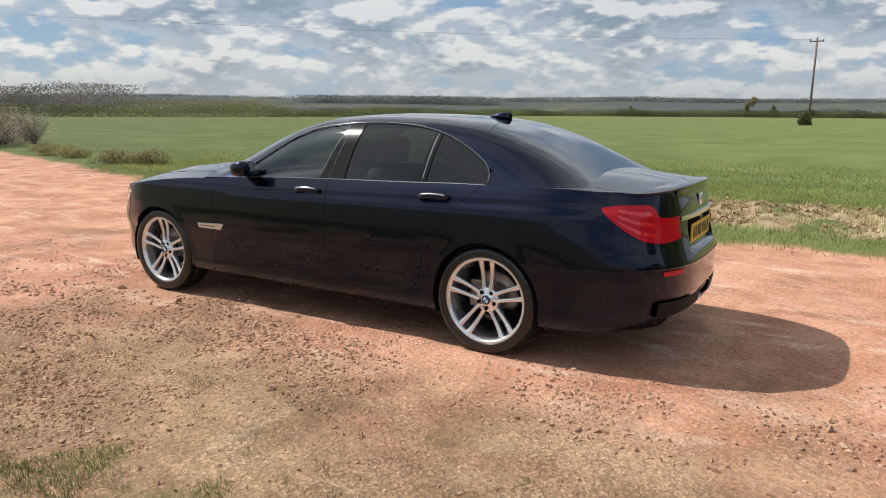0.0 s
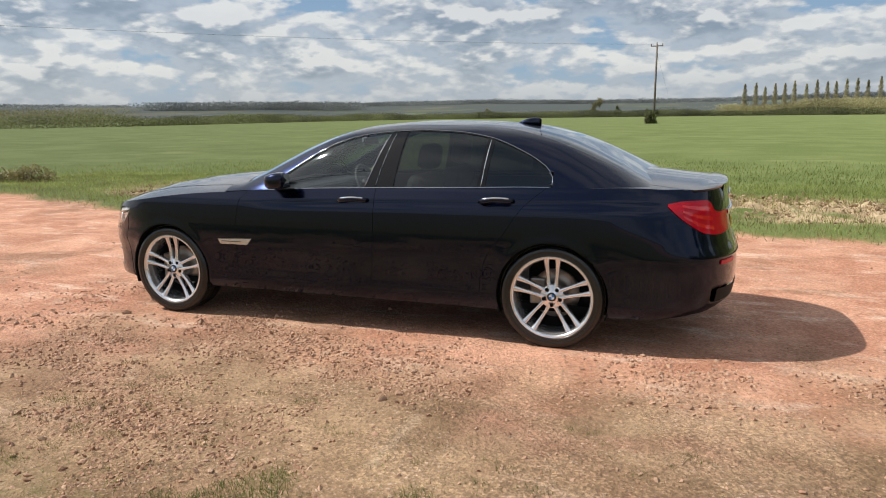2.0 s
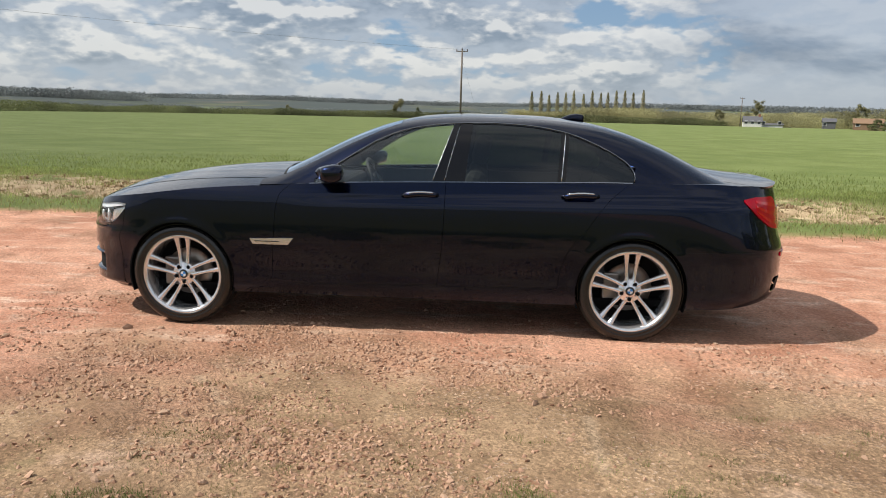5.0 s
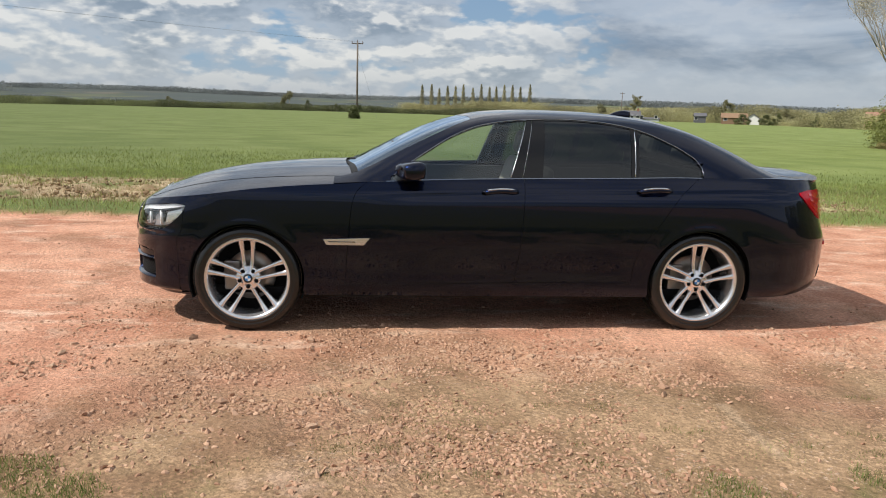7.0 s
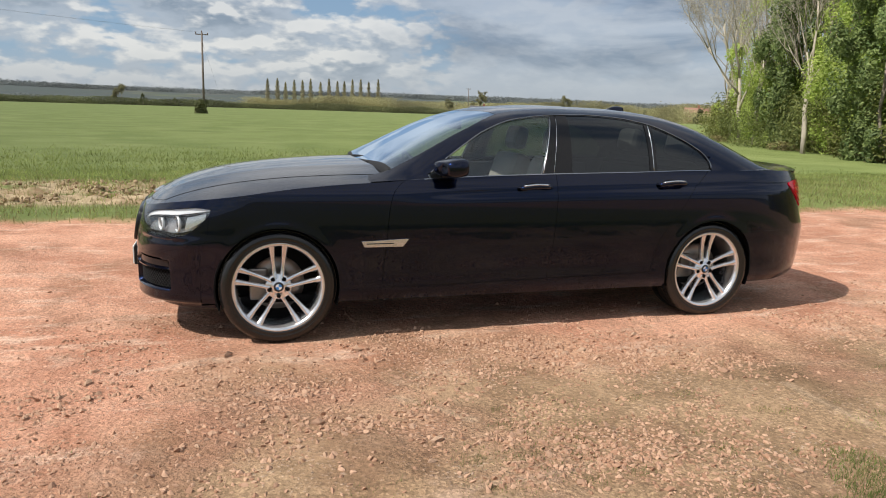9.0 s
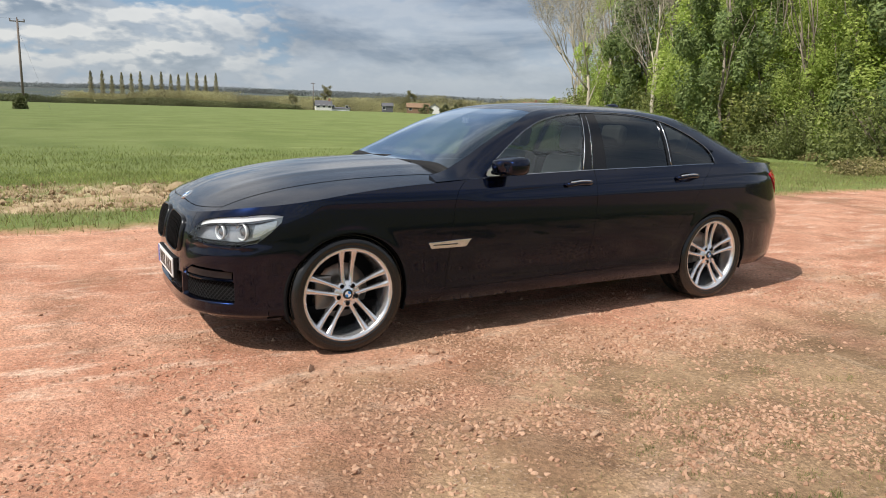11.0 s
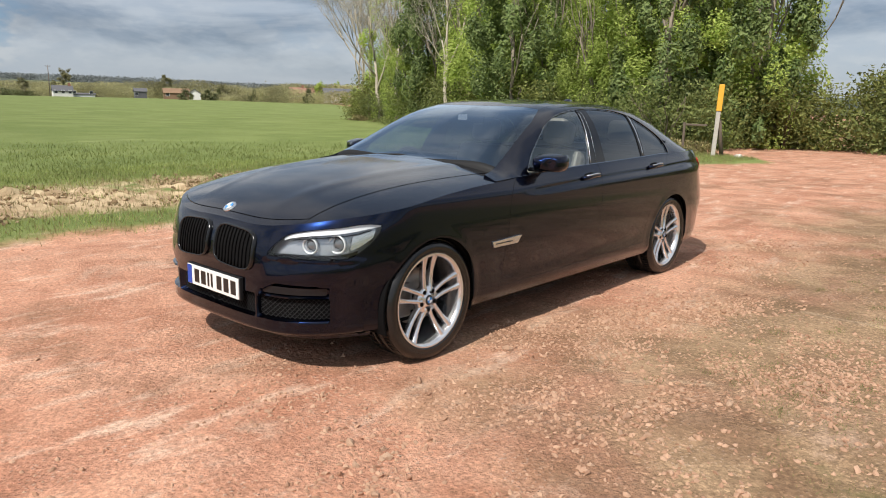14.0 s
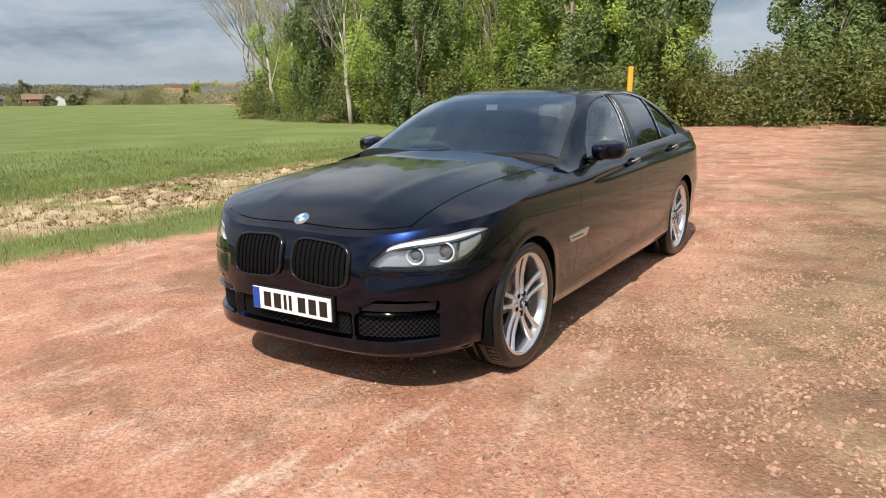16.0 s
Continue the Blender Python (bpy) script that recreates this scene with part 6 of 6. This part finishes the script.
POLE = (-7.8, 107.5)
power_pole(*POLE, 11.1, "wooden power pole with a crossarm in the field")
far_pole = way(18.8, 290)
power_pole(*far_pole, 10.5, "wooden power pole by the white house")
left_pole = way(-86, 95)
power_pole(*left_pole, 11.0, "wooden power pole along the line")
for k in (-0.78, 0, 0.78):
    a = Vector((POLE[0] + k, POLE[1], 11.1))
    b = Vector((left_pole[0] + k * 0.3, left_pole[1] + k, 11.2))
    pts = [a.lerp(b, t) - Vector((0, 0, 4 * 1.2 * t * (1 - t))) for t in np.linspace(0, 1, 24)]
    bm = tube(pts, 0.0045, 3)
    w = part("power_line", bm, WIRE, None)
    tagged(w, "thin overhead power line against the sky", "cable", "overhead power lines")
base = [bush("bush", 401, 1.8, 1.1, HEDGE, 1500, 0.22, "dark bush at the foot of the pole")]
base[0].matrix_world = pose(POLE[0] - 0.3, POLE[1] - 0.4, 0)

# ---- houses ----
RENDER = simple("white_render", (0.72, 0.71, 0.68), 0.8, 0.0, 0.15, 3.0)
BRICK = simple("house_brick", (0.30, 0.15, 0.10), 0.85, 0.0, 0.3, 4.0)
SLATE = simple("slate_roof", (0.11, 0.11, 0.12), 0.7, 0.0, 0.3, 3.0)
TILE = simple("red_tile_roof", (0.30, 0.165, 0.115), 0.8, 0.0, 0.3, 3.0)
TIMBER = simple("brown_boards", (0.24, 0.15, 0.09), 0.8, 0.0, 0.3, 3.0)
PANE = simple("window_pane", (0.03, 0.035, 0.04), 0.1)


def house(az, r, length, deep, eaves, ridge, wall, roof, turn, label, windows=3):
    t = thing("house", pose(*way(az, r), 0, 0, 0, turn), label, "house", "houses beyond the field")
    bm = bmesh.new()
    l, d = length / 2, deep / 2
    vs = [bm.verts.new(p) for p in ((-l, -d, -0.5), (l, -d, -0.5), (l, d, -0.5), (-l, d, -0.5), (-l, -d, eaves), (l, -d, eaves), (l, d, eaves), (-l, d, eaves), (-l, 0, ridge), (l, 0, ridge))]
    for f in ((0, 1, 5, 4), (2, 3, 7, 6), (1, 2, 6, 9, 5), (3, 0, 4, 8, 7), (0, 3, 2, 1)):
        bm.faces.new([vs[k] for k in f])
    part("wall", bm, wall, t, smooth=False)
    bm = bmesh.new()
    o = 0.3
    k = (ridge - eaves) / d
    rv = [bm.verts.new(p) for p in ((-l - o, -d - o, eaves - o * k + 0.05), (l + o, -d - o, eaves - o * k + 0.05), (l + o, 0, ridge + 0.05), (-l - o, 0, ridge + 0.05), (l + o, d + o, eaves - o * k + 0.05), (-l - o, d + o, eaves - o * k + 0.05))]
    bm.faces.new((rv[0], rv[1], rv[2], rv[3]))
    bm.faces.new((rv[3], rv[2], rv[4], rv[5]))
    roof_ob = part("roof", bm, roof, t, smooth=False, solid=0.18)
    if windows > 2:
        part("chimney", boxes((l - 1.2, l - 0.4, -0.4, 0.4, ridge - 0.6, ridge + 1.0)), BRICK, roof_ob, smooth=False)
    for k in range(windows):
        x = lerp(-l * 0.7, l * 0.7, k / max(windows - 1, 1))
        for z in ((1.0, 3.6) if eaves > 4 else (1.0,)):
            w = part("window", boxes((x - 0.6, x + 0.6, -d - 0.05, -d + 0.02, z, z + 1.2)), WHITE, t, smooth=False)
            part("pane", boxes((x - 0.5, x + 0.5, -d - 0.07, -d - 0.052, z + 0.1, z + 1.1)), PANE, w, smooth=False)


house(19.6, 300, 6.5, 5, 2.0, 3.9, RENDER, SLATE, -15, "white rendered house with a slate roof")
house(20.9, 305, 8, 4, 0.9, 1.4, WHITE, SLATE, -20, "long low white outbuilding", 2)
house(24.6, 285, 4, 4, 2.5, 3.6, SLATE, SLATE, -20, "small grey shed by the field", 1)
house(27.0, 262, 8, 5, 2.2, 3.6, TIMBER, TIMBER, -25, "brown timber barn by the field", 1)
house(28.3, 262, 4, 4, 2.2, 3.6, RENDER, SLATE, 60, "pale gabled shed beside the barn", 1)
house(36.0, 300, 6, 5, 3.6, 5.6, BRICK, TILE, -30, "brick house with a red tiled roof")
house(37.0, 310, 6, 5, 3.6, 5.6, BRICK, TILE, -40, "brick house with a red tiled roof")
house(39.3, 240, 12, 6, 2.6, 4.8, RENDER, SLATE, -38, "pale bungalow with a grey roof")

# ---- marker post and rail ----
YELLOW = simple("yellow_paint", (0.70, 0.36, 0.03), 0.6, 0.0, 0.25, 20.0)
GREYWOOD = simple("weathered_wood", (0.44, 0.41, 0.36), 0.85, 0.0, 0.4, 16.0, 0.5)
post = thing("marker_post", pose(13.5, 9.35, -0.05, 2, 2.0, 25), "weathered timber post with a yellow painted top", "post")
part("post", boxes((-0.07, 0.07, -0.06, 0.06, -0.2, 1.42)), GREYWOOD, post, smooth=False, bevel=0.012)
part("yellow_top", boxes((-0.09, 0.09, -0.075, 0.075, 1.42, 2.20)), YELLOW, post, "yellow painted board", smooth=False, bevel=0.01)
part("brace", tube([(0.05, -0.06, 1.15), (0.16, -0.16, 0.6), (0.34, -0.30, 0.0)], 0.06, 6), BARK, post, "dark leaning timber brace")
foot_stone = thing("boundary_stone", pose(13.95, 8.75, 0.04, 4, 8, 35), "pale stone lying at the foot of the post", "stone")
bm = bmesh.new()
bmesh.ops.create_icosphere(bm, subdivisions=2, radius=0.2, matrix=Matrix.Diagonal((1.3, 0.55, 0.45, 1)))
for v in bm.verts:
    v.co += v.co * 0.25 * noise.noise(v.co * 9.0)
part("stone_body", bm, simple("pale_stone", (0.62, 0.58, 0.52), 0.85, 0.0, 0.25, 20.0, 0.5), foot_stone, smooth=False)
rail = thing("timber_rail", pose(13.5, 9.6, 0, 0, 0, 105), "short weathered timber rail by the post", "fence")
part("rail", boxes((0.0, 0.7, -0.025, 0.025, 0.92, 0.98)), BARK, rail, smooth=False, bevel=0.01)
part("stake", boxes((0.62, 0.69, -0.04, 0.04, -0.2, 1.02)), BARK, rail, smooth=False, bevel=0.01)


# ---- grass and stones ----
def blades(name, pts, high, wide, rng, mat, label):
    m = len(pts)
    p = np.asarray(pts)
    h = high * rng.uniform(0.45, 1.25, m)
    b = rng.uniform(0, 2 * np.pi, m)
    lean = rng.normal(size=(m, 2)) * 0.35
    w = wide * rng.uniform(0.6, 1.3, m)
    v = np.empty((m, 3, 3))
    v[:, 0] = p + np.stack([np.cos(b) * w, np.sin(b) * w, 0 * b], 1)
    v[:, 1] = p - np.stack([np.cos(b) * w, np.sin(b) * w, 0 * b], 1)
    v[:, 2] = p + np.stack([lean[:, 0] * h, lean[:, 1] * h, h], 1)
    ob = quick_mesh(name, v.reshape(-1, 3), 3, m, mat)
    return tagged(ob, label, "grass", kind="stuff")


def scatter(x0, x1, y0, y1, n, rng, keep):
    xs, ys = rng.uniform(x0, x1, n), rng.uniform(y0, y1, n)
    out = []
    for x, y in zip(xs, ys):
        if rng.uniform() < keep(x, y):
            out.append((x, y, ground_height(x, y) - 0.005))
    return out


def crop(x, y):
    e = y - track_edge(x) + noise.noise((x * 0.55, y * 0.55, 1.0)) * 0.5 + noise.noise((x * 2.5, y * 2.5, 6.0)) * 0.3
    k = smooth01(e, 0.0, 0.5)
    bare = smooth01(e, 0.8, 1.4) * (1 - smooth01(e, 3.2, 4.8)) * smooth01(x, -13.5, -11.5) * (1 - smooth01(x, 2.5, 4.8))
    k *= 1 - bare * (0.97 if noise.noise((x * 0.9, y * 0.9, 2.0)) > -0.25 else 0.55)
    k *= lerp(0.5, 1.0, smooth01(e, 0.6, 1.6))
    return k * (0.75 + 0.25 * smooth01(noise.noise((x * 0.8, y * 0.8, 4.0)), -0.3, 0.3))


blades("field_grass", scatter(-17, 15, 8.0, 15, 130000, rng, crop), 0.075, 0.005, rng, BLADE, "bright green young crop grass")
blades("field_grass", scatter(-26, 20, 13, 26, 130000, rng, lambda x, y: crop(x, y) * (1 - smooth01(math.hypot(x + 5, y - 3), 11, 23))), 0.07, 0.010, rng, BLADE, "bright green young crop grass")
blades("dry_grass", scatter(-17, 15, 8.0, 14.5, 60000, rng, lambda x, y: smooth01(y - track_edge(x), -0.25, 0.3) * (0.75 if y - track_edge(x) < 4.5 else 0.25)), 0.08, 0.005, rng, DRYBLADE, "dry straw-coloured verge grass")


def in_strip(x, y):
    """Thins out towards the ends of the strip beside the track."""
    return smooth01(y, 0.1, 0.9) * smooth01(x, -9.2, -8.0) * (1 - smooth01(x, 0.6, 1.8))


CLUMPS = [(-5.75, 2.12, 0.2), (-5.25, 1.75, 0.35), (-5.0, 1.68, 0.25), (-5.6, 1.9, 0.3), (-4.85, 1.80, 0.14), (-5.05, 2.0, 0.12), (-4.62, 1.68, 0.16), (-3.55, 1.66, 0.10), (-2.7, 1.72, 0.18), (-2.05, 1.78, 0.22), (-3.75, 1.74, 0.13), (-2.75, 1.38, 0.30), (-4.3, 1.35, 0.32), (-3.4, 1.5, 0.14), (-1.5, 1.5, 0.2)]


def near_verge(x, y):
    clump = max(math.exp(-((x - a) / r) ** 2 - ((y - b) / (0.6 * r)) ** 2) for a, b, r in CLUMPS)
    n1 = noise.noise((x * 1.5, y * 2.2, 3.0)) + 0.7 * noise.noise((x * 5.0, y * 6.0, 8.0))
    edge = 1.32 + 0.30 * smooth01(-x, 4.9, 5.6)
    return smooth01(1.05 * n1 + (edge - y) * 1.2 + clump * 0.95, 0.15, 0.75) * in_strip(x, y)


blades("verge_grass", scatter(-9.2, 1.8, 0.1, 2.7, 360000, rng, near_verge), 0.034, 0.0018, rng, VERGE, "short green grass on the verge")
blades("verge_grass", scatter(-9.2, 1.8, 0.1, 2.8, 70000, rng, near_verge), 0.034, 0.0016, rng, DRYBLADE, "short dry grass on the verge")



def weedy(x, y):
    n1 = noise.noise((x * 0.9, y * 1.3, 41.0)) + 0.8 * noise.noise((x * 4.0, y * 5.0, 44.0))
    return smooth01(n1 + (1.9 - y) * 0.35, 0.15, 0.7) * 0.8 * in_strip(x, y)


TUFTS = [(rng.uniform(-4.4, 0.6), 1.35 + 1.15 * rng.uniform() ** 1.6 + 0.25 * rng.uniform(), rng.uniform(0.04, 0.11)) for _ in range(70)]


def tufty(x, y):
    k = max(math.exp(-((x - a) / r) ** 2 - ((y - b) / (0.7 * r)) ** 2) for a, b, r in TUFTS)
    return smooth01(k + 0.35 * noise.noise((x * 9.0, y * 9.0, 71.0)), 0.3, 0.9) * 0.8


blades("dry_tufts", scatter(-4.6, 0.8, 1.2, 2.8, 60000, rng, tufty), 0.024, 0.0018, rng, DRYBLADE, "small dry grass tufts on the packed earth")
blades("dry_tufts", scatter(-4.6, 0.8, 1.2, 2.8, 26000, rng, tufty), 0.024, 0.0018, rng, VERGE, "small green tufts on the packed earth")
blades("sparse_weeds", scatter(-9.2, 1.8, 0.1, 3.0, 80000, rng, weedy), 0.018, 0.0022, rng, DRYBLADE, "sparse dry weeds flattened into the track")
blades("sparse_weeds", scatter(-9.2, 1.8, 0.1, 2.6, 55000, rng, weedy), 0.018, 0.0020, rng, VERGE, "sparse low green weeds on the track")

STONE = material("track_stone", lambda n: principled(n, n.mix(n.add("ShaderNodeNewGeometry").outputs["Random Per Island"], (0.32, 0.18, 0.115), (0.51, 0.325, 0.222)), 0.9, 0.0, n.bump(n.noise(n.add("ShaderNodeTexCoord").outputs["Object"], 90.0, 4.0), 0.5, 0.003), spec=0.2))
PIECE = material("loose_stone", lambda n: principled(n, n.mix(n.add("ShaderNodeObjectInfo").outputs["Random"], (0.37, 0.225, 0.15), (0.51, 0.345, 0.24)), 0.9, 0.0, n.bump(n.noise(n.add("ShaderNodeTexCoord").outputs["Object"], 60.0, 5.0), 0.6, 0.004), spec=0.2))


def rough_stone(seed):
    """A blunt broken stone."""
    r2 = np.random.default_rng(seed)
    bm = bmesh.new()
    bmesh.ops.create_icosphere(bm, subdivisions=1, radius=0.85)
    for v in bm.verts:
        v.co *= 1 + 0.22 * r2.normal()
        v.co.x *= 1.2
        v.co.z *= 0.80
    bmesh.ops.triangulate(bm, faces=bm.faces)
    return bm


DRIFTS = [(-4.75, 2.40, 1.0, 0.45), (-4.05, 1.95, 0.7, 0.3), (-5.75, 2.55, 0.8, 0.4), (-3.5, 3.35, 1.1, 0.25), (-4.3, 3.0, 0.6, 0.25), (-5.2, 3.0, 0.5, 0.2), (-2.6, 2.9, 0.5, 0.2), (-0.6, 3.5, 0.9, 0.35), (-6.4, 3.1, 0.5, 0.3)]


def drift(x, y):
    return max(math.exp(-((x - a) / w) ** 2 - ((y - b) / h) ** 2) for a, b, w, h in DRIFTS)


def gravel_weight(x, y):
    """Loose stone lies in drifts between packed earth."""
    if y > track_edge(x) - 0.2:
        return 0.03
    n1 = noise.noise((x * 0.75, y * 1.0, 12.0)) + 0.55 * noise.noise((x * 1.9, y * 2.5, 15.0)) + 0.4 * noise.noise((x * 5.0, y * 6.0, 18.0)) + 0.55 * drift(x, y) - 0.12
    k = 0.035 + 0.965 * smooth01(n1, 0.0, 0.45) ** 1.3
    run = 1 - 0.75 * smooth01(y, 3.4, 4.4)
    return k * run * (0.5 + 0.5 * smooth01(-x, 0.5, 3.5))


def coarse_weight(x, y):
    n1 = noise.noise((x * 1.3, y * 1.8, 52.0)) + 0.5 * noise.noise((x * 4.0, y * 5.0, 55.0))
    return drift(x, y) ** 0.8 * smooth01(n1, -0.25, 0.45) * (1 - smooth01(y, 3.4, 4.2)) + 0.015


def gravel(n, lo, hi, x0, x1, y0, y1, keep=None, mat=None, label="loose pinkish gravel on the dirt track", name="gravel"):
    shapes = []
    for k in range(10):
        bm = rough_stone(500 + k)
        shapes.append((np.array([v.co[:] for v in bm.verts]), np.array([[v.index for v in f.verts] for f in bm.faces])))
        bm.free()
    spots = np.array(scatter(x0, x1, y0, y1, n, rng, keep or gravel_weight))
    m = len(spots)
    kind = rng.integers(0, 10, m)
    s = lo + (hi - lo) * rng.uniform(0, 1, m) ** 2.3
    co = np.stack([shapes[k][0] for k in kind])
    fa = np.stack([shapes[k][1] for k in kind])
    tilt = rng.normal(size=(m, 2)) * 0.35
    b = rng.uniform(0, 6.3, m)
    c, d = np.cos(b)[:, None], np.sin(b)[:, None]
    px, py, pz = co[:, :, 0], co[:, :, 1] * rng.uniform(0.55, 1.0, (m, 1)), co[:, :, 2]
    pz = pz + px * tilt[:, :1] + py * tilt[:, 1:]
    q = np.stack([px * c - py * d, px * d + py * c, pz + 0.25], 2) * s[:, None, None] + spots[:, None, :]
    faces = (fa + (np.arange(m) * co.shape[1])[:, None, None]).reshape(-1, 3)
    ob = tri_object(name, q.reshape(-1, 3), faces, mat or STONE)
    return tagged(ob, label, name, kind="stuff")


def clod_weight(x, y):
    e = y - track_edge(x)
    return smooth01(e, 0.9, 1.5) * (1 - smooth01(e, 3.4, 4.8)) * smooth01(x, -13.5, -11.5) * (1 - smooth01(x, 2.5, 4.5)) * smooth01(noise.noise((x * 0.8, y * 1.2, 30.0)), -0.2, 0.4)


gravel(170000, 0.0032, 0.0150, -8.6, 2.0, 0.8, 4.5)
gravel(26000, 0.004, 0.018, -14.0, 10.0, 3.0, 9.0)
gravel(88000, 0.0060, 0.020, -8.6, 2.0, 0.9, 4.4, coarse_weight)
CLOD = material("earth_clod", lambda n: principled(n, n.mix(n.add("ShaderNodeNewGeometry").outputs["Random Per Island"], (0.20, 0.13, 0.075), (0.46, 0.35, 0.22)), 0.95, 0.0, n.bump(n.noise(n.add("ShaderNodeTexCoord").outputs["Object"], 40.0, 5.0), 0.8, 0.01), spec=0.1))
gravel(30000, 0.008, 0.045, -14.0, 5.0, 9.0, 14.0, clod_weight, CLOD, "dry clods of turned earth along the field", "clods")

meshes = []
for k in range(8):
    bm = rough_stone(600 + k)
    me = bpy.data.meshes.new("stone")
    bm.to_mesh(me)
    bm.free()
    me.materials.append(PIECE)
    meshes.append(me)
for x, y, z in scatter(-8.5, 2.0, 0.9, 4.0, 2600, rng, coarse_weight)[:290]:
    s = lerp(0.016, 0.034, rng.uniform() ** 3)
    ob = new("stone", meshes[int(rng.integers(0, 8))])
    ob.parent = ground
    ob.matrix_local = pose(x, y, z + s * 0.2, rng.uniform(-12, 12), rng.uniform(-12, 12), rng.uniform(0, 360)) @ Matrix.Diagonal((s, s * rng.uniform(0.6, 1.0), s, 1))
